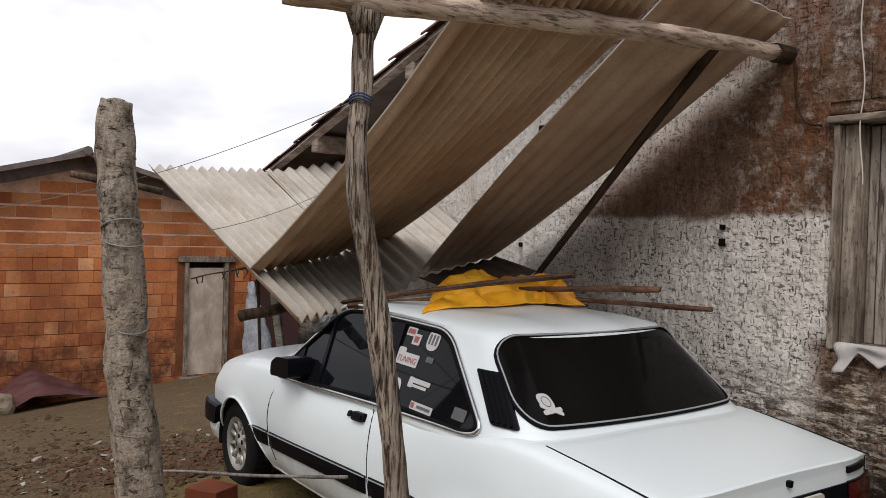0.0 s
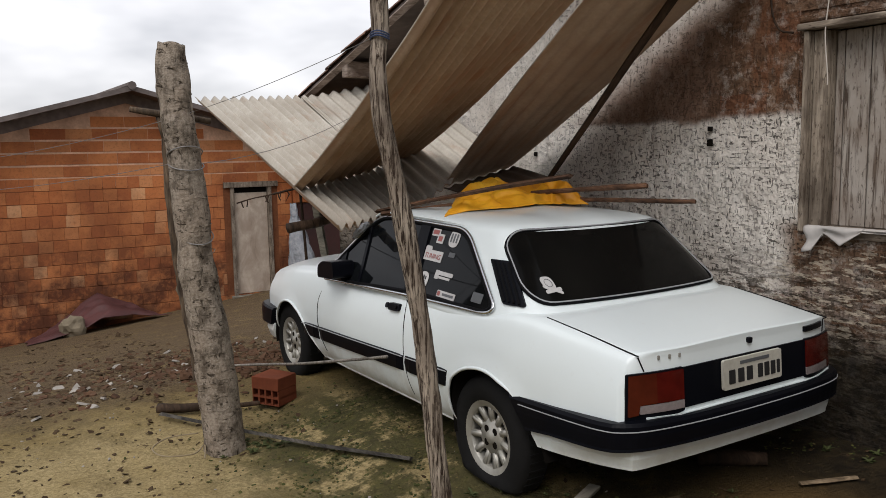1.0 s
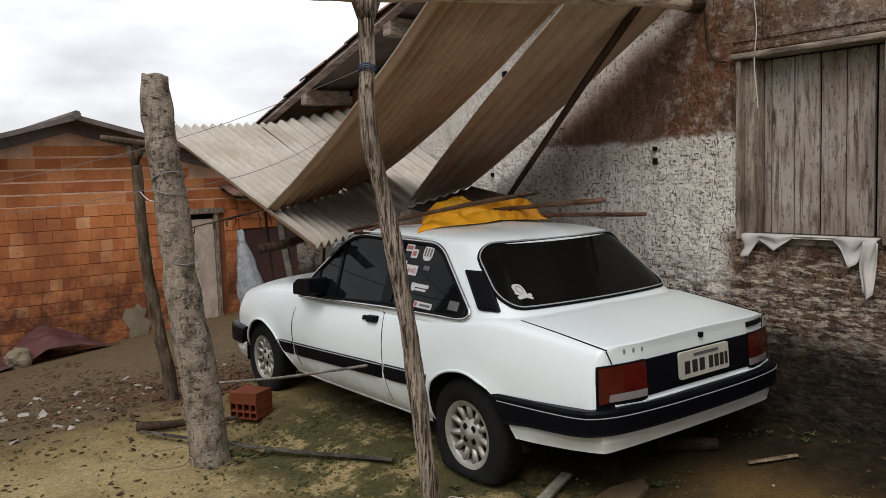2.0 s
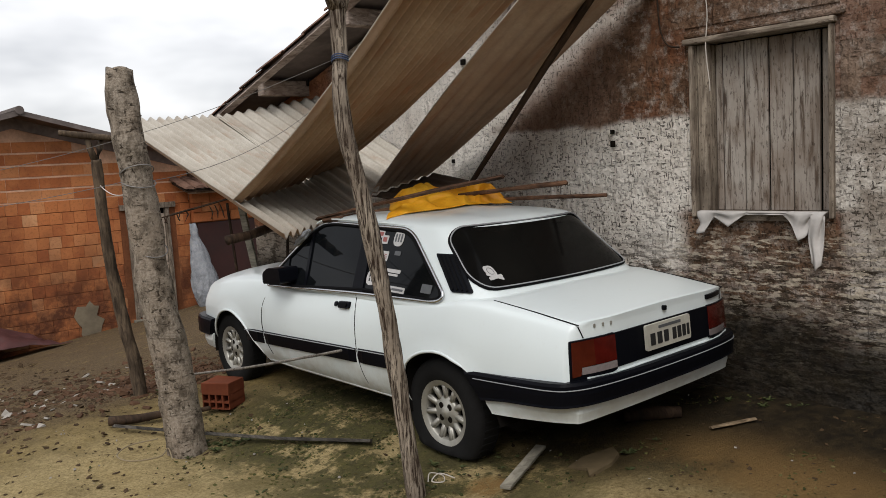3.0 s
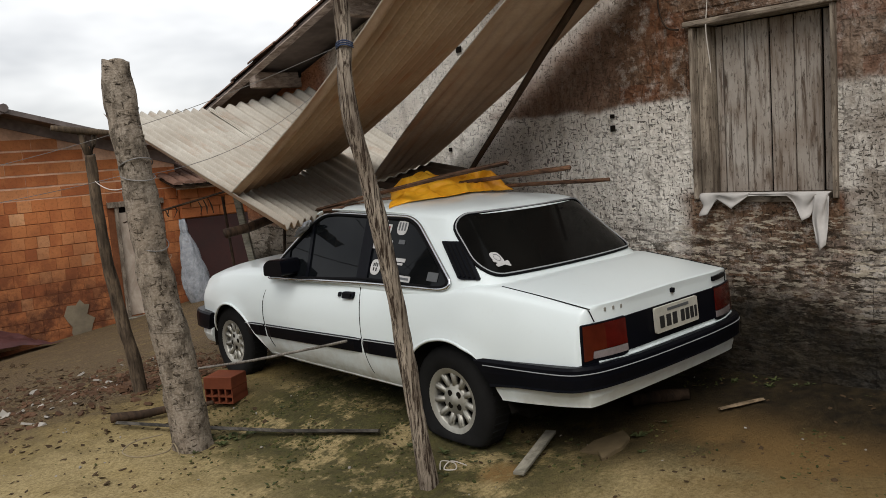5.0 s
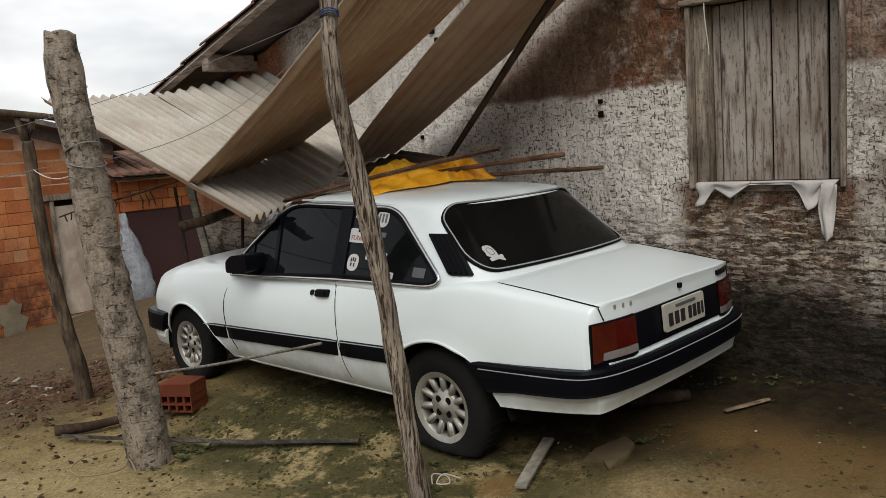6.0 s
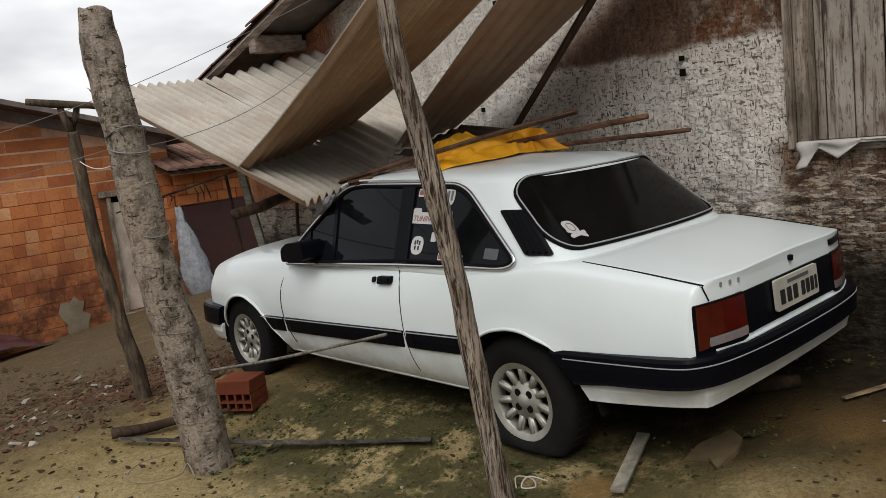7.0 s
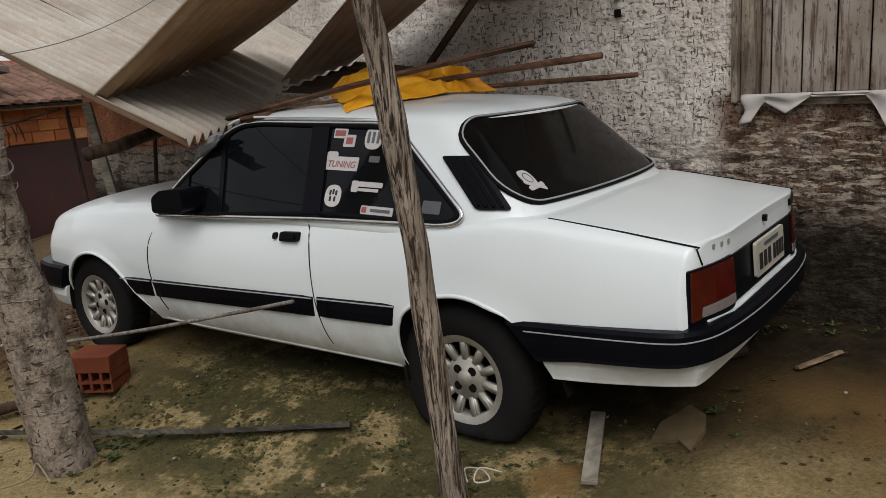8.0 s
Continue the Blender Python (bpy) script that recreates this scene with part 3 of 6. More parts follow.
for j, y in enumerate(gy):
    for i, x in enumerate(gx):
        near = 1.0 if -5 < x < 3 and -5 < y < 7 else 0.0
        p = Vector((x, y, 0))
        h = 0.030 * noise.noise(p * 0.9) + near * (0.014 * noise.noise(p * 4.0) + 0.007 * noise.noise(p * 13.0))
        verts.append((x, y, ground_z(x, y) + h - 0.012))
n_x = len(gx)
for j in range(len(gy) - 1):
    for i in range(n_x - 1):
        a = j * n_x + i
        faces.append((a, a + 1, a + 1 + n_x, a + n_x))
me = bpy.data.meshes.new("ground")
me.from_pydata(verts, [], faces)
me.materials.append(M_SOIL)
me.polygons.foreach_set("use_smooth", [True] * len(me.polygons))
tagged(new("ground", me), "bare sandy soil with moss, damp patches and painted shade by car and wall", "ground", kind="structure")


# ---- house with the limewashed brick gable wall ----
WX = 0.870                     # outer face of the wall
Y0, Y1 = -7.0, 4.88            # the wall's ends
WIN = (-1.452, -0.612, 1.228, 2.266)
RIDGE_Y, SLOPE, EAVE_Z, EAVE_Y = -2.0, 0.291, 2.152, 4.88


def roof_z(y):
    return EAVE_Z + SLOPE * ((EAVE_Y - RIDGE_Y) - abs(y - RIDGE_Y))


house = thing("house", "old house with worn limewashed brick wall and clay tile roof", "house", kind="structure")
# the core behind the bricks, with the window opening through it
bm = bmesh.new()
D = 0.22
y0, y1, z0, z1 = WIN
for a, b, low in ((Y0, RIDGE_Y, -1.2), (RIDGE_Y, y0, -1.2), (y0, y1, z1), (y1, Y1, -1.2)):
    q = [bm.verts.new((x, y, z)) for x in (WX + 0.012, WX + D) for y, z in ((a, low), (b, low), (b, roof_z(b) - 0.06), (a, roof_z(a) - 0.06))]
    for f in ((0, 1, 2, 3), (7, 6, 5, 4), (0, 4, 5, 1), (1, 5, 6, 2), (2, 6, 7, 3), (3, 7, 4, 0)):
        bm.faces.new([q[i] for i in f])
add_box(bm, (WX + 0.012, y0, -1.2), (WX + D, y1, z0))
part("wall_core", bm, M_WALL_REST, house)
# the other walls close the house
bm = bmesh.new()
add_box(bm, (WX + D, Y0, -1.2), (WX + 6.0, Y0 + 0.2, 2.08))
add_box(bm, (WX + D, Y1 - 0.2, -1.2), (WX + 6.0, Y1, 2.08))
add_box(bm, (WX + 5.8, Y0 + 0.2, -1.2), (WX + 6.0, Y1 - 0.2, 2.08))
part("rear_wall", bm, M_WALL_REST, house)

# roof slab with verge boards, purlin ends and rows of tiles along the verge
bm = bmesh.new()
VX = 0.36
for ye in (EAVE_Y + 0.25, 2 * RIDGE_Y - EAVE_Y - 0.25):
    a = [(RIDGE_Y, roof_z(RIDGE_Y)), (ye, roof_z(ye))]
    vs = [bm.verts.new((x, y, z + dz)) for x in (VX + 0.05, WX + 6.4) for y, z in a for dz in (0, 0.035)]
    for q in ((0, 1, 3, 2), (4, 6, 7, 5), (0, 4, 5, 1), (2, 3, 7, 6), (1, 5, 7, 3), (0, 2, 6, 4)):
        bm.faces.new([vs[i] for i in q])
part("roof_deck", bm, M_OLDTILE, house)
for ye in (EAVE_Y + 0.2, 2 * RIDGE_Y - EAVE_Y - 0.2):
    bm = bmesh.new()
    pts = [(VX + 0.03, RIDGE_Y, roof_z(RIDGE_Y) - 0.04), (VX + 0.03, ye, roof_z(ye) - 0.04)]
    add_tube(bm, [Vector(pts[0]).lerp(Vector(pts[1]), k / 20) for k in range(21)], 0.038, sides=4, rough=0.15)
    part("verge_rafter", bm, M_VERGE, house, "weathered rafter under the verge")
bm_purlin = box_bm((VX + 0.02, -0.055, -0.17), (WX + 0.1, 0.055, -0.03), 0.008)
me_purlin = mesh_of("purlin_end", bm_purlin, M_VERGE)
for y in (3.63, 2.19, 0.74, -0.63, -2.0, -3.4):
    p = new("purlin_end", me_purlin)
    p.parent = house
    p.location = (0, y, roof_z(y))
# channel tiles along the verge
bm = bmesh.new()
for k in range(7):
    s0, s1 = math.pi * k / 7, math.pi * (k + 1) / 7
    q = []
    for (s, yy) in ((s0, -0.23), (s1, -0.23), (s1, 0.23), (s0, 0.23)):
        r = 0.085 - 0.012 * (yy > 0)
        q.append((r * math.cos(s), yy, 0.55 * r * math.sin(s)))
    o = [bm.verts.new(v) for v in q]
    i_ = [bm.verts.new((v[0] * 0.86, v[1], v[2] * 0.86 - 0.002)) for v in q]
    bm.faces.new(o), bm.faces.new(i_[::-1])
    bm.faces.new((o[0], o[1], i_[1], i_[0])), bm.faces.new((o[2], o[3], i_[3], i_[2]))
bmesh.ops.remove_doubles(bm, verts=bm.verts[:], dist=1e-4)
me_tile = mesh_of("roof_tile", bm, M_TILE, smooth=True)
rng = random.Random(5)
for row in range(3):
    for k in range(22):
        y = EAVE_Y + 0.15 - k * 0.40
        o = new("roof_tile", me_tile)
        o.parent = house
        o.location = (VX + 0.10 + row * 0.17 + rng.uniform(-0.02, 0.02), y, roof_z(y) + 0.045 + 0.006 * rng.random())
        side = 1 if y > RIDGE_Y else -1
        o.rotation_euler = (-side * math.atan(SLOPE) + rng.uniform(-0.03, 0.03) + 0.05, 0, rng.uniform(-0.06, 0.06))

# window: deep wooden frame, plank shutter
window = thing("window_1", "closed plank shutter in a weathered wooden window frame", "window", kind="structure")
for nm, lo, hi in (("jamb", (WX - 0.015, y1 - 0.028, z0), (WX + 0.16, y1, z1 - 0.03)), ("jamb", (WX + 0.03, y1 - 0.10, z0), (WX + 0.16, y1 - 0.031, z1 - 0.03)), ("jamb", (WX - 0.015, y0, z0), (WX + 0.16, y0 + 0.026, z1 - 0.03)),
                   ("lintel", (WX - 0.035, y0 - 0.012, z1 - 0.026), (WX + 0.16, y1 + 0.026, z1 + 0.006)), ("sill", (WX - 0.01, y0 + 0.05, z0 - 0.02), (WX + 0.16, y1 - 0.10, z0 + 0.03))):
    part(nm, box_bm(lo, hi, 0.006), M_LINTEL if nm in ("lintel", "sill") else M_FRAMEWOOD, window)
edges = [y0 + 0.030, y0 + 0.118, y0 + 0.268, y0 + 0.408, y0 + 0.552, y0 + 0.69, y1 - 0.102]
for k, (a, b) in enumerate(zip(edges, edges[1:])):
    dx = 0.10 + 0.010 * ((k * 37) % 3) / 2 + (0.022 if k == 0 else 0)
    part("shutter_board", box_bm((WX + dx, a + 0.004, z0 + 0.032), (WX + dx + 0.022, b - 0.004, z1 - 0.035), 0.004), M_SHUTTER, window)
part("shutter_back", box_bm((WX + 0.145, y0 + 0.05, z0 + 0.03), (WX + 0.158, y1 - 0.1, z1 - 0.02)), M_HOLE_SHADE, window)
part("cement_ledge", box_bm((WX - 0.016, y0 - 0.06, z1 + 0.012), (WX + 0.05, y1 + 0.02, z1 + 0.045), 0.012, 0.008, random.Random(3)), M_WALL_REST, window, "rough cement over the lintel")

# ---- brick house at the back of the yard ----
FY = 11.22
PEAK = (0.07, 2.765)
back = thing("brick_house", "unplastered red hollow-brick house with a low gable roof", "house", kind="structure")
GX0, GX1, GD = -5.3, 2.94, (1.76, 2.53, -0.90, 1.08)


def gable_z(x):
    return PEAK[1] - 0.14 - 0.27 * abs(x - PEAK[0])


bm = bmesh.new()
for lo, hi in (((GX0, FY + 0.012, -2.4), (GD[0], FY + 0.15, 1.18)), ((GD[1], FY + 0.012, -2.4), (GX1, FY + 0.15, 1.18)), ((GD[0], FY + 0.012, -2.4), (GD[1], FY + 0.15, GD[2])), ((GD[0], FY + 0.012, GD[3]), (GD[1], FY + 0.15, 1.18))):
    add_box(bm, lo, hi)
add_box(bm, (GX1 - 0.15, FY + 0.15, -2.4), (GX1, FY + 6, 2.0))
add_box(bm, (GX0, FY + 0.15, -2.4), (GX0 + 0.15, FY + 6, 1.3))
part("wall_core", bm, M_RED_MORTAR, back)
bm = bmesh.new()
vs = [bm.verts.new((x, y, z)) for y in (FY + 0.012, FY + 0.15) for x, z in ((GX0, 1.18), (GX1, 1.18), (GX1, gable_z(GX1)), (PEAK[0], gable_z(PEAK[0])), (GX0, gable_z(GX0)))]
bm.faces.new(vs[:5]), bm.faces.new(vs[5:][::-1])
for k in range(5):
    bm.faces.new((vs[k], vs[(k + 1) % 5], vs[(k + 1) % 5 + 5], vs[k + 5]))
part("gable_core", bm, M_LIME_MORTAR, back)
bm = bmesh.new()
for xe in (GX0 - 0.5, GX1 + 0.35):
    q = [(PEAK[0], PEAK[1]), (xe, PEAK[1] - 0.27 * abs(xe - PEAK[0]))]
    vs = [bm.verts.new((x, y, z + dz)) for y in (FY - 0.55, FY + 6.2) for x, z in q for dz in (-0.05, 0.03)]
    for f in ((0, 1, 3, 2), (4, 6, 7, 5), (0, 4, 5, 1), (2, 3, 7, 6), (1, 5, 7, 3), (0, 2, 6, 4)):
        bm.faces.new([vs[i] for i in f])
part("roof", bm, M_OLDTILE, back, "dark sooty tile roof")
bm = bmesh.new()
for xe in (GX0, GX1):
    q = [(PEAK[0], PEAK[1] - 0.05), (xe, PEAK[1] - 0.05 - 0.27 * abs(xe - PEAK[0]))]
    vs = [bm.verts.new((x, y, z + dz)) for y in (FY - 0.03, FY + 0.011) for x, z in q for dz in (-0.17, 0.0)]
    for f in ((0, 1, 3, 2), (4, 6, 7, 5), (0, 4, 5, 1), (2, 3, 7, 6), (1, 5, 7, 3), (0, 2, 6, 4)):
        bm.faces.new([vs[i] for i in f])
part("cement_band", bm, M_ROOFBAND, back, "grey cement band under the eaves")
part("ridge_tile", tube_bm([(PEAK[0], FY - 0.57, PEAK[1] + 0.03), (PEAK[0], FY + 6.2, PEAK[1] + 0.03)], 0.07, sides=8), M_OLDTILE, back)
door = thing("door_1", "weathered grey sheet-covered door in a wooden frame", "door", kind="structure")
for lo, hi in (((GD[0], FY - 0.03, GD[2]), (GD[0] + 0.07, FY + 0.10, GD[3])), ((GD[1] - 0.07, FY - 0.03, GD[2]), (GD[1], FY + 0.10, GD[3])), ((GD[0] - 0.12, FY - 0.05, GD[3]), (GD[1] + 0.12, FY + 0.1, GD[3] + 0.10))):
    part("door_frame", box_bm(lo, hi, 0.008), M_FRAMEWOOD, door)
part("door_leaf", box_bm((GD[0] + 0.075, FY + 0.03, GD[2] + 0.04), (GD[1] - 0.075, FY + 0.07, GD[3] - 0.10), 0.006), M_DOORGREY, door, "pale grey worn sheet")
part("door_dark_gap", box_bm((GD[0] + 0.07, FY + 0.072, GD[2]), (GD[1] - 0.07, FY + 0.1, GD[3])), M_HOLE_SHADE, door)
part("threshold", box_bm((GD[0] - 0.05, FY - 0.12, GD[2] - 0.12), (GD[1] + 0.05, FY + 0.05, GD[2] + 0.02), 0.01), M_PALEWOOD, door)

# ---- low outhouse beside it, with a maroon gate and a small tiled roof ----
shed = thing("outhouse", "low brick outhouse with maroon gate and small clay tile roof", "shed", kind="structure", at=Matrix.Translation((-0.165, 0.11, -0.06)))
part("gate", box_bm((3.18, 11.0, -1.3), (4.9, 11.06, 0.80), 0.006), M_GATE, shed, "dark maroon sheet metal gate")
part("side_wall", box_bm((4.9, 10.9, -1.4), (6.8, 11.1, 1.4)), M_MORTAR, shed)
part("roof_beam", box_bm((2.9, 10.6, 1.36), (6.4, 10.7, 1.46), 0.01), M_BEAM, shed)
part("back_wall", box_bm((3.1, 13.0, -1.4), (6.8, 13.15, 2.2)), M_BRICK_REST, shed)
bm = bmesh.new()
rng = random.Random(8)
for r in range(9):
    for c in range(19):
        x, y = 2.85 + c * 0.20, 10.45 + r * 0.28
        z = 1.46 + r * 0.075 + rng.uniform(-0.008, 0.008)
        vs = []
        for yy, zz in ((y, z), (y + 0.36, z + 0.09)):
            for k in range(6):
                s = math.pi * k / 5
                vs.append(bm.verts.new((x + 0.09 * math.cos(s), yy, zz + 0.05 * math.sin(s))))
        for k in range(5):
            bm.faces.new((vs[k], vs[k + 1], vs[k + 7], vs[k + 6]))
        bm.faces.new(vs[:6])
tiles = part("tiles", bm, M_TILE, shed, "overlapping curved clay tiles")
tiles["kind"] = "stuff"
part("roof_underside", box_bm((2.8, 10.5, -0.03), (6.6, 13.0, 0.0), m=Matrix.Translation((0, 0, 1.42)) @ Matrix.Translation((0, 10.5, 0)) @ Matrix.Rotation(0.262, 4, "X") @ Matrix.Translation((0, -10.5, 0))), M_STRUT, shed)

# ---- unseen plain walls, added to darken reflections and block low side light ----
bm = bmesh.new()
add_box(bm, (-9.7, -9.6, -1.2), (-9.5, 6.0, 2.7))
add_box(bm, (-9.5, -9.6, -1.2), (0.88, -9.4, 2.7))
tagged(new("wall_yard", mesh_of("wall_yard", bm, M_MORTAR)), "unseen mud-coloured wall added to darken reflections and block low light", "wall", kind="structure")

# ---- fallen carport: posts, beam, corrugated sheets ----
def rough_post(name, pts, radii, mat, label, sides=14, rough=0.25, seed=1, category="post"):
    path = smooth_path(pts, 8)
    rr = [lerp(radii[int(i / 8)], radii[min(int(i / 8) + 1, len(radii) - 1)], (i % 8) / 8) for i in range(len(path))]
    root = thing(name, label, category)
    bm = tube_bm(path, rr, sides=sides, rough=rough, seed=seed)
    top_z = pts[-1][2]
    for v in bm.verts:
        q = v.co * 9
        if name == "palm_trunk_post":
            v.co += Vector((0.012 * noise.noise(q), 0.012 * noise.noise(q + Vector((7, 0, 0))), 0))
        if v.co.z > top_z - 0.06:
            v.co.z += 0.035 * noise.noise(v.co * 14)
    part("trunk", bm, mat, root, smooth=True)
    return root


front_post = rough_post("wooden_post", [(-1.111, -0.288, -0.112), (-1.118, -0.286, 0.036), (-1.157, -0.272, 0.459), (-1.196, -0.264, 0.863), (-1.241, -0.259, 1.159), (-1.297, -0.250, 1.515), (-1.359, -0.241, 1.812), (-1.367, -0.232, 1.981), (-1.351, -0.227, 2.129), (-1.354, -0.234, 2.307), (-1.349, -0.235, 2.406)],
                        [0.047, 0.045, 0.042, 0.040, 0.040, 0.038, 0.037, 0.038, 0.033, 0.034, 0.042], M_POST, "crooked grey cracked wooden post holding the beam", seed=3)
for a, b, r in (((-1.349, -0.234, 2.347), (-1.442, -0.238, 2.517), 0.035), ((-1.349, -0.234, 2.347), (-1.274, -0.223, 2.494), 0.036)):
    part("fork_prong", tube_bm([a, Vector(a).lerp(Vector(b), 0.5), b], [r * 1.2, r, r * 0.8], sides=10, rough=0.2), M_POST, front_post, smooth=True)
bm = bmesh.new()
for k in range(3):
    add_tube(bm, [(-1.355 + 0.038 * math.cos(a), -0.235 + 0.038 * math.sin(a), 2.121 + 0.009 * k + 0.006 * math.sin(2 * a)) for a in [2 * math.pi * i / 16 for i in range(16)]], 0.0035, sides=5, closed=True)
part("cord_binding", bm, M_BLUEWIRE, front_post, "dark blue cord wound round the post")

palm = rough_post("palm_trunk_post", [(-1.569, 1.349, -0.225), (-1.569, 1.355, 0.003), (-1.613, 1.375, 0.619), (-1.667, 1.390, 1.077), (-1.692, 1.404, 1.575), (-1.722, 1.416, 1.915), (-1.735, 1.422, 2.148), (-1.735, 1.421, 2.276)],
                  [0.125, 0.115, 0.104, 0.096, 0.088, 0.086, 0.082, 0.074], M_PALM, "thick grey palm trunk post sawn off at the top", sides=24, rough=0.16, seed=9)
for k in range(15):
    z = 0.12 + k * 0.145
    s = z / 2.262
    c = Vector((lerp(-1.573, -1.738, s), lerp(1.348, 1.422, s), z))
    r = lerp(0.108, 0.077, s)
    rngk = random.Random(k)
    ring = [c + Vector((r * math.cos(a), r * math.sin(a), 0.018 * math.sin(a + k) + rngk.uniform(-0.008, 0.008))) for a in [2 * math.pi * i / 18 for i in range(18)]]
    part("leaf_scar", tube_bm(ring, 0.002, sides=4, closed=True, rough=0.9), M_PALM, palm, smooth=True)

back_post = rough_post("forked_stick_post", [(-1.237, 2.949, -0.293), (-1.236, 2.977, -0.044), (-1.254, 3.007, 0.255), (-1.304, 3.050, 0.664), (-1.349, 3.060, 1.145), (-1.362, 3.067, 1.575), (-1.363, 3.070, 1.806)],
                       [0.058, 0.055, 0.05, 0.045, 0.042, 0.04, 0.038], M_DARKPOST, "dark thin forked stick post", seed=6)
for dx in (-0.05, 0.06):
    part("fork_prong", tube_bm([(-1.362, 3.087, 1.78), (-1.362 + dx * 0.6, 3.087, 1.88), (-1.362 + dx, 3.087, 1.97)], [0.03, 0.024, 0.02], sides=8, rough=0.2), M_DARKPOST, back_post, smooth=True)
solo("short_beam", tube_bm([(-1.607, 3.099, 2.011), (-1.439, 3.074, 1.983), (-1.242, 3.048, 1.960), (-1.045, 3.023, 1.921)], [0.02, 0.024, 0.024, 0.02], sides=8, rough=0.3), M_DARKPOST, "broken stub of beam lying in the post fork", "beam", smooth=True)

beam_pts = [(-1.621, -0.210, 2.457), (-1.343, -0.235, 2.461), (-0.907, -0.276, 2.496), (-0.313, -0.319, 2.534), (0.279, -0.348, 2.568), (0.771, -0.363, 2.586)]
beam = thing("carport_beam", "long grey weathered round beam from post to wall", "beam")
part("pole", tube_bm(smooth_path(beam_pts, 8), [0.054] * 8 + [0.050] * 8 + [0.046] * 8 + [0.042] * 8 + [0.038] * 9, sides=12, rough=0.22, seed=4), M_BEAM, beam, smooth=True)
part("wall_stub", tube_bm([(0.761, -0.363, 2.585), (0.918, -0.364, 2.589)], 0.047, sides=10, rough=0.2), M_STRUT, beam, "dark stub where the beam enters the wall")
solo("leaning_strut", tube_bm([(0.560, -0.350, 2.757), (0.499, 0.197, 2.191), (0.466, 0.542, 1.819), (0.428, 0.918, 1.417)], [0.030, 0.028, 0.024, 0.020], sides=4, rough=0.12), M_STRUT, "dark squared timber leaning from beam to car roof", "timber")


def sheet(name, bl, br, tl, tr, waves, label, sag=0.0, amp=0.024, length_steps=26, mats=None, curl=0.0, group="fallen roof sheets"):
    """A corrugated sheet between four corners; corrugations run from bottom to top."""
    bl, br, tl, tr = (Vector(p) for p in (bl, br, tl, tr))
    nrm = ((br - bl) + (tr - tl)).cross((tl - bl) + (tr - br)).normalized()
    if nrm.z < 0:
        nrm = -nrm
    per = 8
    n_u, n_v, th = waves * per, length_steps, 0.007
    bm = bmesh.new()
    top, bot = [], []
    for j in range(n_v + 1):
        v = j / n_v
        rt, rb = [], []
        for i in range(n_u + 1):
            u = i / n_u
            p = bl.lerp(br, u).lerp(tl.lerp(tr, u), v)
            p = p - nrm * (lerp(*(sag if isinstance(sag, tuple) else (sag, sag)), u) * 4 * v * (1 - v)) + nrm * (curl * (u - 0.5) ** 2 * 4 * (1 - v))
            p = p + nrm * (amp * math.cos(2 * math.pi * u * waves) + 0.004 * noise.noise(p * 3))
            rt.append(bm.verts.new(p + nrm * th / 2))
            rb.append(bm.verts.new(p - nrm * th / 2))
        top.append(rt)
        bot.append(rb)
    for j in range(n_v):
        for i in range(n_u):
            f = bm.faces.new((top[j][i], top[j][i + 1], top[j + 1][i + 1], top[j + 1][i]))
            f.smooth = True
            f = bm.faces.new((bot[j][i], bot[j + 1][i], bot[j + 1][i + 1], bot[j][i + 1]))
            f.material_index, f.smooth = 1, True
    for i in range(n_u):
        bm.faces.new((top[0][i], bot[0][i], bot[0][i + 1], top[0][i + 1])).material_index = 1
        bm.faces.new((top[-1][i], top[-1][i + 1], bot[-1][i + 1], bot[-1][i]))
    for j in range(n_v):
        bm.faces.new((top[j][0], top[j + 1][0], bot[j + 1][0], bot[j][0]))
        bm.faces.new((top[j][-1], bot[j][-1], bot[j + 1][-1], top[j + 1][-1]))
    me = mesh_of(name, bm, *(mats or (M_FIBRE_TOP, M_FIBRE_UNDER)))
    return tagged(new(name, me), label, "roof sheet", group)


# far row, fallen so that its near edge lies over the bonnet and roof of the car
sheet("corrugated_sheet", (-0.866, 1.244, 1.222), (-0.047, 1.554, 1.299), (-0.824, 4.170, 2.162), (0.294, 4.362, 2.212), 12, "pale corrugated fibre cement sheet fallen across the car bonnet")
sheet("corrugated_sheet", (-0.106, 1.574, 1.298), (0.840, 1.997, 1.665), (0.234, 4.290, 2.197), (0.860, 3.409, 2.317), 9, "pale corrugated fibre cement sheet leaning on the house wall", amp=0.016)
# near row, hanging from the beam down to the fold
sheet("corrugated_sheet", (-0.860, 1.893, 1.437), (-0.119, 2.238, 1.535), (-0.976, -0.463, 2.621), (-0.510, -0.489, 2.649), 8, "brown-stained corrugated sheet hanging from the beam", sag=0.055, amp=0.019)
sheet("corrugated_sheet", (-0.197, 2.196, 1.556), (0.394, 2.550, 1.616), (-0.569, -0.471, 2.675), (-0.115, -0.435, 2.675), 7, "brown-stained corrugated sheet overlapping its neighbour on the beam", sag=0.065, amp=0.018)
sheet("corrugated_sheet", (0.289, 1.857, 1.422), (0.759, 1.669, 1.548), (-0.015, -0.484, 2.771), (0.772, -0.440, 2.722), 6, "brown-stained corrugated sheet hanging crooked from the beam", sag=(-0.03, 0.03), amp=0.006)
# added piece whose dark colour stands in for shade under the hanging sheet
sheet("sheet_fragment", (0.070, 1.278, 1.377), (0.541, 0.992, 1.484), (0.249, 1.805, 1.398), (0.739, 1.617, 1.544), 6, "corner of corrugated sheet over the car roof, painted dark as if shaded", amp=0.008, length_steps=6, mats=(M_FIBRE_SHADE, M_FIBRE_SHADE))

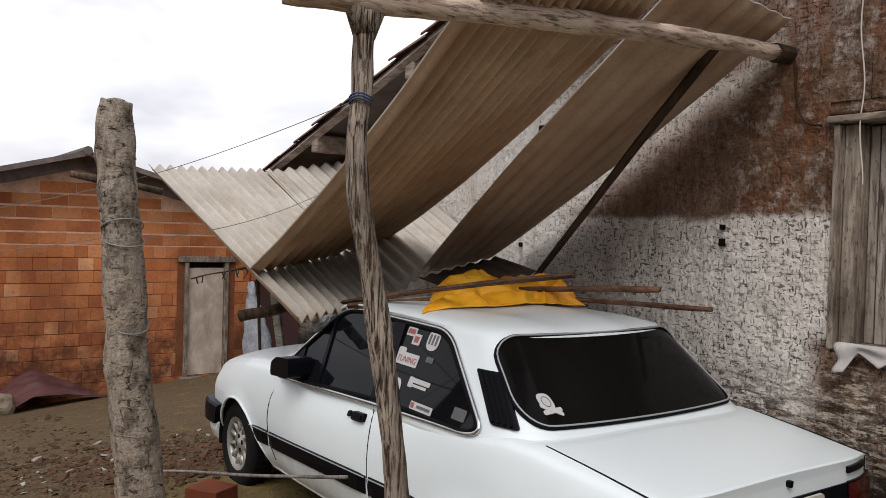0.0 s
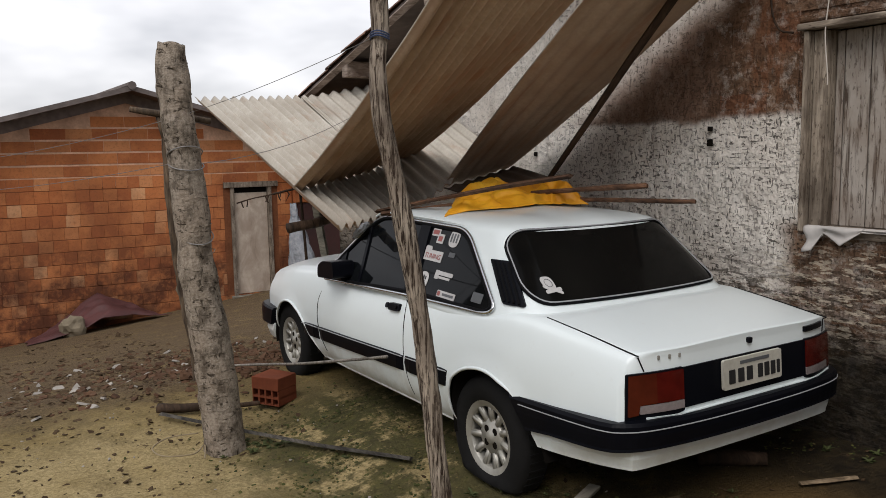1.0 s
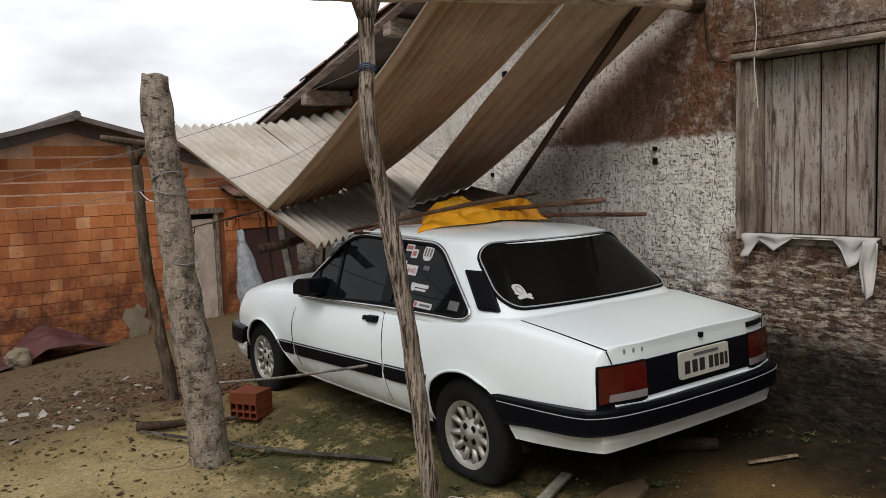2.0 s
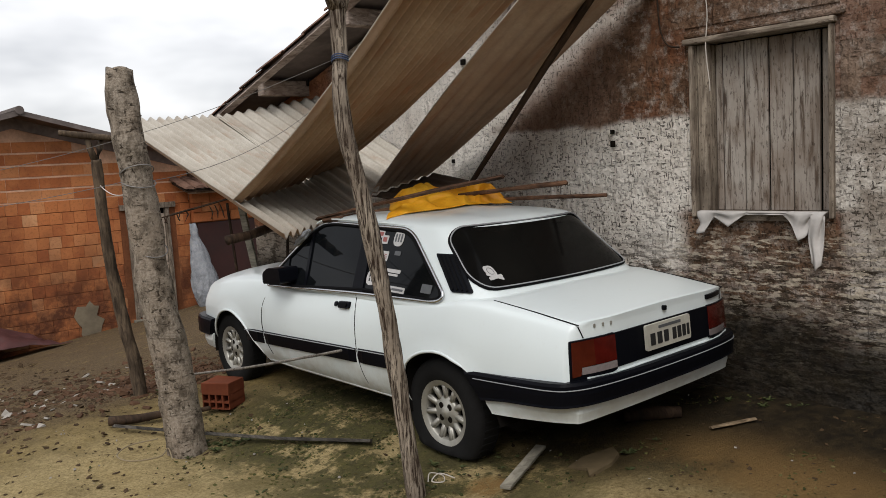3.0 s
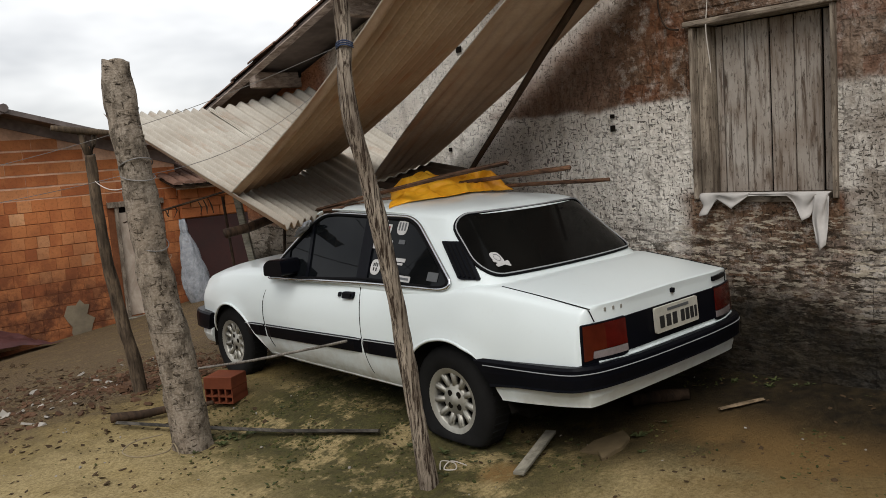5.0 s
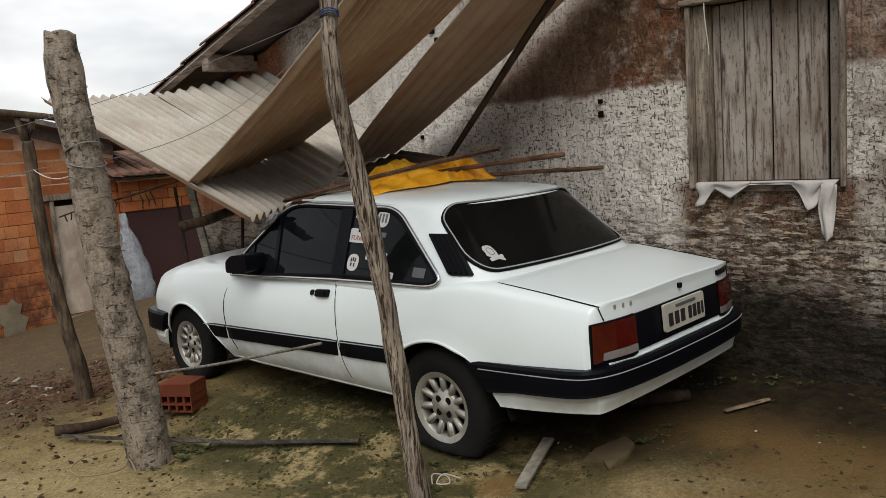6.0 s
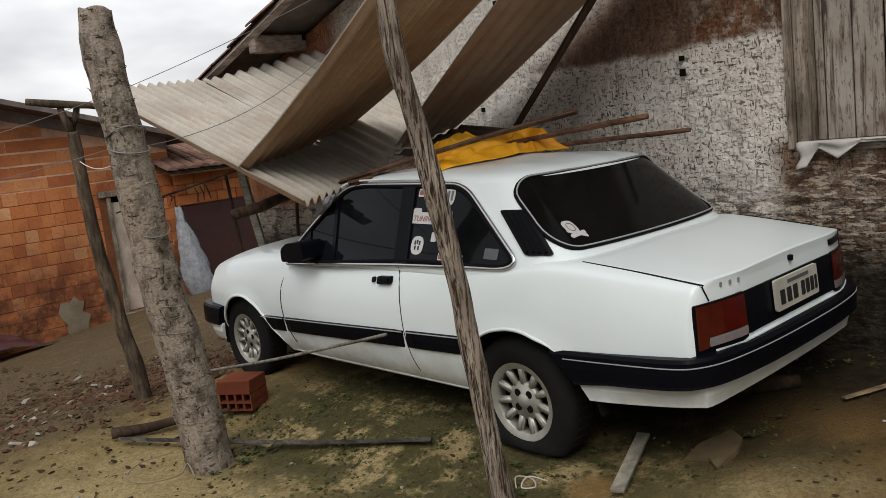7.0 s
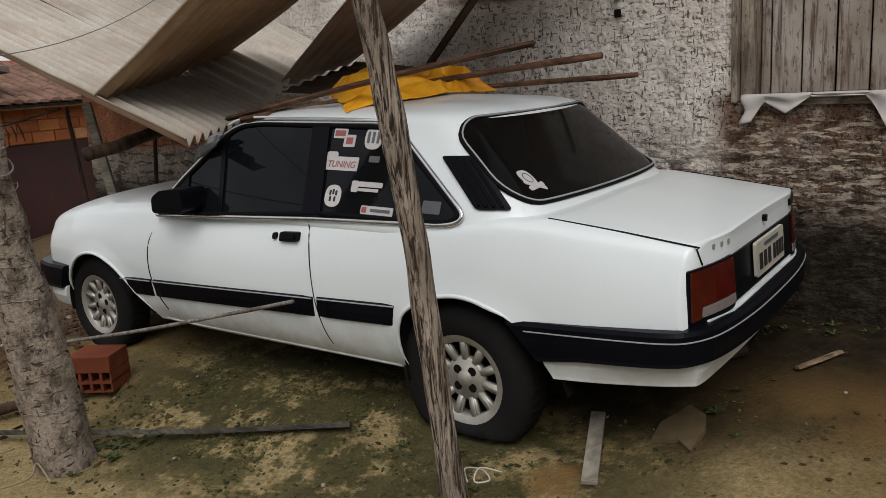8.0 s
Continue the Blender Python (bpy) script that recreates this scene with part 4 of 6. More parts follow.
# ---- the car: a white two-door saloon, nose slightly up; its own axes: y ahead, origin under the rear axle ----
CAR = Matrix.Translation((0, 0.008, -0.008)) @ Matrix.Rotation(radians(1.79), 4, "X") @ Matrix.Translation((-0.033, 0, 0)) @ Matrix.Diagonal((0.958, 1, 1, 1))
car = thing("car", "white old two-door saloon with black trim and dark tinted windows", "car", at=CAR)


def at(y, *pairs):
    return float(np.interp(y, [p[0] for p in pairs], [p[1] for p in pairs]))


def half_width(y):
    return at(y, (-1.0, 0.722), (-0.85, 0.738), (-0.6, 0.768), (-0.3, 0.785), (0, 0.79), (1.6, 0.79), (2.2, 0.785), (2.5, 0.778), (2.75, 0.765), (2.95, 0.742), (3.05, 0.728))


def edge_z(y):
    return at(y, (-1.0, 0.904), (-0.90, 0.912), (-0.40, 0.955), (-0.25, 0.955), (0.0, 0.918), (0.7, 0.876), (1.55, 0.830), (1.72, 0.838), (1.9, 0.862), (2.2, 0.835), (2.5, 0.800), (2.75, 0.752), (2.93, 0.712), (3.0, 0.692), (3.05, 0.68))


def centre_z(y):
    return at(y, (-1.0, 0.922), (-0.90, 0.930), (-0.43, 0.975), (-0.36, 0.972), (-0.2, 0.92), (0.3, 0.88), (1.5, 0.90), (1.75, 0.925), (2.2, 0.885), (2.6, 0.835), (2.85, 0.79), (3.05, 0.735))


def sill_z(y):
    return at(y, (-1.0, 0.53), (-0.42, 0.50), (-0.3, 0.37), (0.2, 0.304), (0.8, 0.287), (1.60, 0.264), (2.1, 0.262), (2.55, 0.262), (2.8, 0.275), (3.05, 0.30))


def section(y):
    """Half section from the sill to the middle: (distance from the middle, height)."""
    w, ze, zc, zs = half_width(y), edge_z(y), centre_z(y), sill_z(y)
    zm = max(0.53, zs + 0.06)
    zt = ze - 0.045
    flank = [(w - 0.048 * s ** 2.3, lerp(zm, zt, s)) for s in (0.0, 0.25, 0.5, 0.75, 1.0)]
    ctrl = [(w - 0.068, zs), (w - 0.032, lerp(zs, zm, 0.25)), (w - 0.010, lerp(zs, zm, 0.6))] + flank + [
            (w - 0.066, ze - 0.017), (w - 0.092, ze - 0.002), (w - 0.14, lerp(ze, zc, 0.22) + 0.002), (w * 0.55, lerp(ze, zc, 0.68)), (0, zc)]
    return smooth_path([(a, 0, b) for a, b in ctrl], 4)


def rear_y(x, z):
    return -0.975 + 0.075 * max(0.0, min(1.0, (abs(x) - 0.40) / 0.31)) ** 1.7 - 0.10 * (0.89 - max(0.62, min(0.89, z)))


def front_y(x, z):
    return 3.0 - 0.24 * (abs(x) / 0.76) ** 2.3 - 0.16 * max(0, z - 0.50)


N_Y = 190
# wheel arches: middle (y, z) and the radius of the opening at angles up from straight ahead
ARCHES = ((-0.065, 0.320, ((-20, 0.225), (0, 0.232), (8, 0.240), (28, 0.282), (46, 0.322), (83, 0.331), (117, 0.354), (130, 0.380), (154, 0.428), (166, 0.453), (185, 0.49))),
          (2.300, 0.262, ((-20, 0.275), (0, 0.277), (45, 0.284), (90, 0.302), (120, 0.320), (143, 0.350), (161, 0.397), (180, 0.51), (190, 0.56))))


def arch_r(arch, y, z):
    """Radius of an arch's opening in the direction of (y, z), and the distance of (y, z) from its middle."""
    dy, dz = y - arch[0], z - arch[1]
    ang = math.degrees(math.atan2(dz, dy))
    return at(ang if ang > -90 else ang + 360, *arch[2]), math.hypot(dy, dz)


grid = []
for j in range(N_Y + 1):
    u = j / N_Y
    y_flat = lerp(-0.95, 3.0, u)
    half = section(y_flat)
    row = []
    for p in half:
        yr, yf = rear_y(p.x, p.z), front_y(p.x, p.z)
        row.append((p.x, lerp(yr, yf, u), p.z))
    grid.append([(-x, y, z) for x, y, z in row] + [(x, y, z) for x, y, z in row[-2::-1]])
bm = bmesh.new()
N_S = len(grid[0])
side_n = 28                                    # points of the section that lie on the flank


def arch_snap(p, s):
    """Draws flank points near a wheel arch onto its rim."""
    if min(s, N_S - 1 - s) > side_n:
        return p
    for arch in ARCHES:
        cy, cz = arch[:2]
        r, d = arch_r(arch, p[1], p[2])
        if r - 0.021 < d < r + 0.012:
            return (p[0], cy + (p[1] - cy) * r / d, cz + (p[2] - cz) * r / d)
    return p


def flare(p, s):
    """The rolled lip that stands out round each arch."""
    k = min(s, N_S - 1 - s)
    if k > side_n:
        return p
    for arch in ARCHES:
        r, d = arch_r(arch, p[1], p[2])
        if r - 0.02 < d < r + 0.07:
            return (p[0] * (1 + 0.010 * (1 - max(0, (d - r)) / 0.07)), p[1], p[2])
    return p


vg = [[bm.verts.new(flare(arch_snap(p, s), s)) for s, p in enumerate(row)] for row in grid]
for j in range(N_Y):
    for s in range(N_S - 1):
        q = (vg[j][s], vg[j][s + 1], vg[j + 1][s + 1], vg[j + 1][s])
        if min(s, N_S - 2 - s) <= side_n:
            c = sum((v.co for v in q), Vector()) / 4
            if any(d < r for r, d in (arch_r(arch, c.y, c.z) for arch in ARCHES)):
                continue
        bm.faces.new(q)
for row, end_y in ((vg[0], rear_y), (vg[-1], front_y)):
    mid_s, cols = (N_S - 1) // 2, 20
    prev = None
    for k in range(mid_s):
        lft, rgt = row[k], row[N_S - 1 - k]
        line_ = [lft]
        for c in range(1, cols):
            x = lerp(lft.co.x, rgt.co.x, c / cols)
            line_.append(bm.verts.new((x, end_y(x, lft.co.z), lft.co.z)))
        line_.append(rgt)
        if prev:
            for c in range(cols):
                bm.faces.new((prev[c], prev[c + 1], line_[c + 1], line_[c]))
        prev = line_
    bm.faces.new(prev + [row[mid_s]])
bmesh.ops.delete(bm, geom=[v for v in bm.verts if not v.link_faces], context="VERTS")
body = part("body", bm, M_PAINT, car, "white paint, dusty near the sills", smooth=True)
part("floor_pan", box_bm((-0.58, -0.50, 0.26), (0.58, 2.7, 0.47), 0.03), M_UNDERBODY, car)
part("boot_floor", box_bm((-0.60, -0.86, 0.42), (0.60, -0.49, 0.50), 0.02), M_UNDERBODY, car)
for arch in ARCHES:
    cy, cz = arch[:2]
    for sx in (-1, 1):
        bm = bmesh.new()
        n = 30
        angles = [math.radians(lerp(-12, 176, k / n)) for k in range(n + 1)]
        ring = lambda x, k_, extra: [bm.verts.new((sx * x, cy + (k_ * at(math.degrees(q), *arch[2]) + extra) * math.cos(q), cz + (k_ * at(math.degrees(q), *arch[2]) + extra) * math.sin(q))) for q in angles]
        r0, r1, r2 = ring(0.768, 1, 0.003), ring(0.50, 1, 0.004), ring(0.50, 0, 0.05)
        for a, b in ((r0, r1), (r1, r2)):
            for k in range(n):
                bm.faces.new((a[k], a[k + 1], b[k + 1], b[k]))
        part("wheel_housing", bm, M_UNDERBODY, car, smooth=True)


# cabin: rounded rings from the belt line up to the roof
def cabin_side(z):
    return 0.745 - 0.44 * (z - 0.86) if z < 1.262 else 0.568


def cabin_front(z):
    return at(z, (0.80, 1.80), (0.90, 1.70), (1.08, 1.42), (1.22, 1.23), (1.27, 1.15), (1.30, 1.06))


def cabin_rear(z):
    return at(z, (0.80, -0.53), (0.93, -0.40), (0.985, -0.330), (1.15, -0.142), (1.25, -0.026), (1.285, 0.022), (1.31, 0.085))


CABIN_E = 0.17
quarter = [(px, (1 - px ** (2 / CABIN_E)) ** (CABIN_E / 2)) for px in np.linspace(0, 0.93, 12)]
quarter += [((1 - py ** (2 / CABIN_E)) ** (CABIN_E / 2), py) for py in np.linspace(quarter[-1][1], 0, 12)[1:]]
RING = quarter + [(px, -py) for px, py in quarter[-2::-1]]
RING = RING + [(-px, py) for px, py in RING[-2:0:-1]]
rings = []
for z, inset in [(0.76, 0.09), (0.83, 0.035), (0.858, 0.006), (0.88, 0), (0.90, 0), (0.93, 0), (0.985, 0), (1.04, 0), (1.08, 0), (1.15, 0), (1.20, 0), (1.25, 0), (1.262, 0.0), (1.283, 0.008), (1.298, 0.026), (1.311, 0.07), (1.324, 0.15), (1.334, 0.26), (1.341, 0.40)]:
    w = cabin_side(min(z, 1.262)) - inset
    yf, yr = cabin_front(min(z, 1.27)) - inset * 1.25, cabin_rear(min(z, 1.27)) + inset * 1.1
    pts = []
    for px, py in RING:
        bow = 0.07 * (1 - px * px)                 # curved windscreen and rear window in plan
        y = lerp(yr, yf, (py + 1) / 2) + (bow if py > 0 else -bow * 0.9) * abs(py)
        pts.append((w * px, y, z + (0.012 * (1 - px * px) if z > 1.275 else 0)))
    rings.append(pts)
bm = bmesh.new()
vr = [[bm.verts.new(p) for p in r] for r in rings]
for a, b in zip(vr, vr[1:]):
    for k in range(len(RING)):
        bm.faces.new((a[k], a[(k + 1) % len(RING)], b[(k + 1) % len(RING)], b[k]))
bm.faces.new(vr[-1])
part("cabin", bm, M_PAINT, car, "white roof and pillars", smooth=True)


def rounded(poly, r, n=6):
    """A polygon with its corners rounded: a list of 2D points; r one number or one for each corner."""
    out = []
    m = len(poly)
    for i in range(m):
        p, a, b = Vector(poly[i]), Vector(poly[i - 1]), Vector(poly[(i + 1) % m])
        rr = r[i] if isinstance(r, (list, tuple)) else r
        d0, d1 = (a - p), (b - p)
        k0, k1 = min(rr, d0.length * 0.48), min(rr, d1.length * 0.48)
        q0, q1 = p + d0.normalized() * k0, p + d1.normalized() * k1
        for s in range(n + 1):
            t_ = s / n
            out.append(q0 * (1 - t_) ** 2 + p * 2 * t_ * (1 - t_) + q1 * t_ ** 2)
    return out


def dense_outline(pts, step=0.05):
    out = []
    for p, q in zip(pts, pts[1:] + pts[:1]):
        n = max(1, int((q - p).length / step))
        out += [p.lerp(q, k / n) for k in range(n)]
    return out


def panel(outline, mapped, lift, thick, rings_n=5):
    """A curved plate with a rounded outline: outline in 2D, mapped(u, v, lift) into 3D."""
    bm = bmesh.new()
    outline = dense_outline(outline)
    c = sum(outline, Vector((0, 0))) / len(outline)
    front = []
    for r in range(rings_n, 0, -1):
        front.append([bm.verts.new(mapped(*(c + (p - c) * (r / rings_n)), lift)) for p in outline])
    mid = bm.verts.new(mapped(c.x, c.y, lift))
    n = len(outline)
    for a, b in zip(front, front[1:]):
        for k in range(n):
            bm.faces.new((a[k], a[(k + 1) % n], b[(k + 1) % n], b[k]))
    for k in range(n):
        bm.faces.new((front[-1][k], front[-1][(k + 1) % n], mid))
    back = [bm.verts.new(mapped(p.x, p.y, lift - thick)) for p in outline]
    for k in range(n):
        bm.edges.get((front[0][k], front[0][(k + 1) % n])).smooth = False
        bm.faces.new((front[0][k], back[k], back[(k + 1) % n], front[0][(k + 1) % n]))
    bm.faces.new(back)
    return bm


def on_side(sx):
    def f(y, z, lift):
        return Vector((sx * (cabin_side(z) + lift * 0.915), y, z + lift * 0.40))
    return f


def on_cabin(sx):
    def f(y, z, lift):
        yr, yf = cabin_rear(z), cabin_front(z)
        py = min(0.985, abs(2 * (y - yr) / (yf - yr) - 1))
        px = (1 - py ** (2 / CABIN_E)) ** (CABIN_E / 2)
        return Vector((sx * (cabin_side(z) * px + lift * 0.915), y - lift * 0.25, z + lift * 0.40))
    return f


def on_flank(sx):
    def f(y, z, lift):
        half = section(y)
        x = float(np.interp(z, [p.z for p in half[:30]], [p.x for p in half[:30]]))
        return Vector((sx * (x + lift), y, z))
    return f


def rear_window(x, z, lift):
    px = min(0.985, abs(x) / cabin_side(z))
    py = (1 - px ** (2 / CABIN_E)) ** (CABIN_E / 2)
    yr, yf = cabin_rear(z), cabin_front(z)
    y = lerp(yr, yf, (1 - py) / 2) - 0.063 * (1 - px * px) * py
    return Vector((x, y - lift * 0.66, z + lift * 0.75))


def front_window(x, z, lift):
    w = cabin_side(z)
    s = min(1.0, abs(x) / w)
    return Vector((x, cabin_front(z) + 0.07 * (1 - s * s) + lift * 0.6, z + lift * 0.8))


DLO = rounded([(1.685, 0.818), (1.60, 0.945), (1.265, 1.242), (1.09, 1.262), (0.315, 1.266), (-0.100, 0.946), (-0.05, 0.910), (0.68, 0.879)], [0.02, 0.10, 0.10, 0.05, 0.10, 0.05, 0.07, 0.05])
for sx in (-1, 1):
    f = on_side(sx)
    glass = part("side_glass", panel([Vector(p) for p in DLO], f, 0.006, 0.012), M_GLASS, car, "black tinted side glass", smooth=False)
    part("window_trim", tube_bm([f(p.x, p.y, 0.008) for p in DLO], 0.010, sides=8, closed=True), M_CHROME, glass, "thin bright trim", smooth=True)
    inner = [p + (Vector((0.62, 1.06)) - p).normalized() * 0.022 for p in DLO]
    part("window_seal", tube_bm([f(p.x, p.y, 0.008) for p in inner], 0.011, sides=6, closed=True), M_RUBBER, glass, smooth=True)
    # pillar between door and rear side glass, quarter-light bar, door frame
    for a, b, wd in (((0.658, 0.878), (0.706, 1.262), 0.10), ((1.222, 0.850), (1.298, 1.18), 0.028)):
        bm = bmesh.new()
        d = Vector((b[0] - a[0], b[1] - a[1])).normalized()
        nrm = Vector((d.y, -d.x)) * wd / 2
        vs = [bm.verts.new(f(q.x, q.y, l)) for l in (0.004, 0.015) for q in (Vector(a) - nrm, Vector(a) + nrm, Vector(b) + nrm, Vector(b) - nrm)]
        for q in ((0, 1, 2, 3), (4, 5, 6, 7), (0, 1, 5, 4), (1, 2, 6, 5), (2, 3, 7, 6), (3, 0, 4, 7)):
            bm.faces.new([vs[i] for i in q])
        part("window_pillar", bm, M_TRIM, glass)
    # ventilation louvre behind the side glass
    lv = rounded([(0.062, 1.152), (-0.080, 1.156), (-0.272, 0.978), (-0.135, 0.972)], 0.018)
    fc = on_cabin(sx)
    grille = part("louvre", panel(lv, fc, 0.010, 0.014), M_TRIM, car, "black ribbed air louvre")
    for k in range(4):
        s = (k + 0.7) / 4.4
        a, b = Vector((lerp(0.062, -0.080, s) - 0.012, 1.143)), Vector((lerp(-0.135, -0.272, s) + 0.012, 0.984))
        part("slat", tube_bm([fc(lerp(a.x, b.x, q / 4), lerp(a.y, b.y, q / 4), 0.012) for q in range(5)], 0.0075, sides=6), M_RUBBER, grille)
    # rain gutter above the doors
    gut = [Vector(p) for p in smooth_path([(a, b, 0) for a, b in [(1.30, 1.245), (1.24, 1.268), (1.08, 1.284), (0.6, 1.288), (0.30, 1.281)]], 6)]
    part("roof_gutter", tube_bm([f(min(p.x, 9), min(p.y, 1.262), 0.007) + Vector((0, 0, max(0, p.y - 1.262))) for p in gut], [0.006] * (len(gut) - 6) + [0.005, 0.004, 0.003, 0.002, 0.001, 0.0005], sides=6), M_PAINT, car, smooth=True)

    # flank: door gaps, handle, rub strip
    g = on_flank(sx)
    door_front = smooth_path([(1.66, 0.825, 0), (1.70, 0.785, 0), (1.757, 0.70, 0), (1.776, 0.62, 0), (1.768, 0.50, 0), (1.735, 0.41, 0), (1.69, 0.335, 0)], 5)
    door_rear = smooth_path([(0.682, 0.868, 0), (0.655, 0.70, 0), (0.632, 0.56, 0), (0.600, 0.43, 0), (0.566, 0.352, 0)], 5)
    for gap in (door_front, door_rear):
        part("door_gap", tube_bm([g(p.x, p.y, -0.001) for p in gap], 0.0034, sides=6), M_SEAM, body, smooth=True)
    handle = part("door_handle", panel(rounded([(0.832, 0.776), (0.832, 0.815), (0.722, 0.822), (0.722, 0.783)], 0.012), g, 0.018, 0.022), M_TRIM, car, "black door handle")
    part("grip", panel(rounded([(0.822, 0.788), (0.822, 0.808), (0.738, 0.814), (0.738, 0.794)], 0.008), g, 0.026, 0.012), M_RUBBER, handle)
    part("door_lock", panel(rounded([(0.884, 0.779), (0.884, 0.807), (0.858, 0.808), (0.858, 0.780)], 0.012), g, 0.010, 0.012), M_TRIM, car)

    def strip(y_a, y_b, lo, hi, lift, mat, name, label=""):
        n = max(2, int(abs(y_b - y_a) / 0.06))
        bm = bmesh.new()
        rows = []
        for k in range(n + 1):
            y = lerp(y_a, y_b, k / n)
            end = min(1.0, min(k, n - k) / 1.0 + 0.25)
            zl, zh = lo - 0.0645 * y, hi - 0.0645 * y
            zm = (zl + zh) / 2
            prof = [(zl, 0.0), (lerp(zl, zm, 0.15), lift * 0.9 * end), (zm, lift * end), (lerp(zh, zm, 0.15), lift * 0.9 * end), (zh, 0.0)]
            rows.append([bm.verts.new(g(y, z, l - 0.002)) for z, l in prof])
        for a, b in zip(rows, rows[1:]):
            for k in range(4):
                bm.faces.new((a[k], a[k + 1], b[k + 1], b[k]))
        bm.faces.new(rows[0]), bm.faces.new(rows[-1])
        return part(name, bm, mat, car, label)
    for a, b in ((0.196, 0.618), (0.638, 1.752), (1.772, 2.03)):
        st = strip(a, b, 0.510, 0.603, 0.016, M_TRIM, "rub_strip", "black plastic rub strip")
        part("bright_line", tube_bm([g(lerp(a, b, k / 6), 0.594 - 0.0645 * lerp(a, b, k / 6), 0.012) for k in range(7)], 0.003, sides=5), M_LINE, st)
    part("sill_edge", tube_bm([g(y, sill_z(y) + 0.010, -0.002) for y in np.linspace(0.22, 1.77, 14)], 0.008, sides=6), M_PAINT, car, smooth=True)
    mirror = part("door_mirror", panel(rounded([(1.57, 0.857), (1.567, 0.93), (1.50, 0.968), (1.35, 0.980), (1.338, 0.878)], 0.025), lambda y, z, l: Vector((sx * (0.80 + l), y, z)), 0.075, 0.15), M_TRIM, car, "black door mirror", smooth=False)
    part("mirror_foot", box_bm((-0.05, 1.38, 0.846), (0.05, 1.60, 0.89), 0.012, m=Matrix.Translation((sx * 0.742, 0, 0))), M_TRIM, mirror)
    part("corner_cover", panel(rounded([(1.69, 0.824), (1.61, 0.94), (1.50, 1.03), (1.45, 0.838)], 0.01), f, 0.014, 0.012), M_TRIM, mirror)

# wheel-arch lips
for arch in ARCHES:
    cy, cz = arch[:2]
    for sx in (-1, 1):
        g = on_flank(sx)
        pts = []
        for k in range(45):
            a = math.radians(lerp(-8, 186, k / 44))
            rr = at(math.degrees(a), *arch[2]) + 0.004
            y, z = cy + rr * math.cos(a), cz + rr * math.sin(a)
            if z < sill_z(y) + 0.008 or (arch is ARCHES[0] and z < 0.585 and y < cy):
                continue
            p = g(y, z, 0.0)
            p.x *= 1.008
            pts.append(p)
        part("arch_lip", tube_bm(pts, [0.0085 * min(1.0, (min(k, len(pts) - 1 - k) + 0.3) / 4) for k in range(len(pts))], sides=8), M_PAINT, body, smooth=True)

# rear window with its seal
RW = dense_outline(rounded([(-0.655, 0.992), (0.650, 0.994), (0.545, 1.283), (-0.552, 1.283)], [0.10, 0.10, 0.10, 0.10], 8))
rear = part("rear_window", panel(RW, rear_window, 0.007, 0.012, 18), M_REARGLASS, car, "dark dusty tinted rear window", smooth=True)
part("window_seal", tube_bm([rear_window(p.x, p.y, 0.005) for p in RW], 0.0105, sides=8, closed=True), M_RUBBER, rear, smooth=True)
part("bright_insert", tube_bm([rear_window(p.x * 1.000, 1.134 + (p.y - 1.134) * 0.995, 0.0145) for p in RW], 0.0042, sides=6, closed=True), M_LINE, rear, smooth=True)
WS = rounded([(-0.64, 0.95), (0.64, 0.95), (0.50, 1.24), (-0.50, 1.24)], 0.06, 6)
part("windscreen", panel(WS, front_window, 0.008, 0.012, 6), M_GLASS, car, "dark windscreen", smooth=True)

# boot lid gap and badges
def deck(x, y, lift=0.0):
    half = section(y)
    xs, zs = [p.x for p in half][::-1], [p.z for p in half][::-1]
    return Vector((x, y, float(np.interp(abs(x), xs, zs)) + lift))


for sx in (-1, 1):
    pts = [deck(sx * lerp(0.660, 0.643, k / 13), lerp(-0.415, -0.942, k / 13), 0.001) for k in range(14)] + [Vector((sx * 0.634, rear_y(0.634, 0.89) - 0.001, 0.897)), Vector((sx * 0.612, rear_y(0.612, 0.84) - 0.002, 0.842))]
    part("boot_gap", tube_bm(pts, 0.0030, sides=6), M_SEAM, body, smooth=True)


def tail(x, z, lift):
    return Vector((x, rear_y(x, z) - lift, z))


def on_tail(poly, r, lift, thick, mat, name, parent, label="", rings_n=4):
    return part(name, panel(rounded(poly, r), tail, lift, thick, rings_n), mat, parent, label)


on_tail([(-0.43, 0.679), (0.43, 0.679), (0.43, 0.841), (-0.43, 0.841)], 0.006, 0.006, 0.02, M_TRIM, "tail_panel", car, "matt black panel between the lamps")
for sx in (-1, 1):
    inner = 0.433 if sx < 0 else 0.405
    lamp = on_tail([(sx * inner - sx * 0.006, 0.671), (sx * inner - sx * 0.004, 0.845), (sx * 0.688, 0.834), (sx * 0.702, 0.628), (sx * 0.60, 0.630)], 0.008, 0.008, 0.03, M_TRIM, "tail_lamp", car, "red, amber and clear tail lamp")
    on_tail([(sx * inner, 0.718), (sx * inner, 0.837), (sx * 0.5645, 0.833), (sx * 0.5645, 0.715)], 0.003, 0.013, 0.012, M_RED, "red_lens", lamp)
    on_tail([(sx * 0.565, 0.715), (sx * 0.565, 0.833), (sx * 0.681, 0.828), (sx * 0.690, 0.668), (sx * 0.648, 0.674), (sx * 0.642, 0.711)], 0.003, 0.013, 0.012, M_AMBER, "amber_lens", lamp)
    on_tail([(sx * inner, 0.683), (sx * inner, 0.716), (sx * 0.640, 0.709), (sx * 0.642, 0.677)], 0.003, 0.0135, 0.012, M_CLEAR, "clear_lens", lamp)
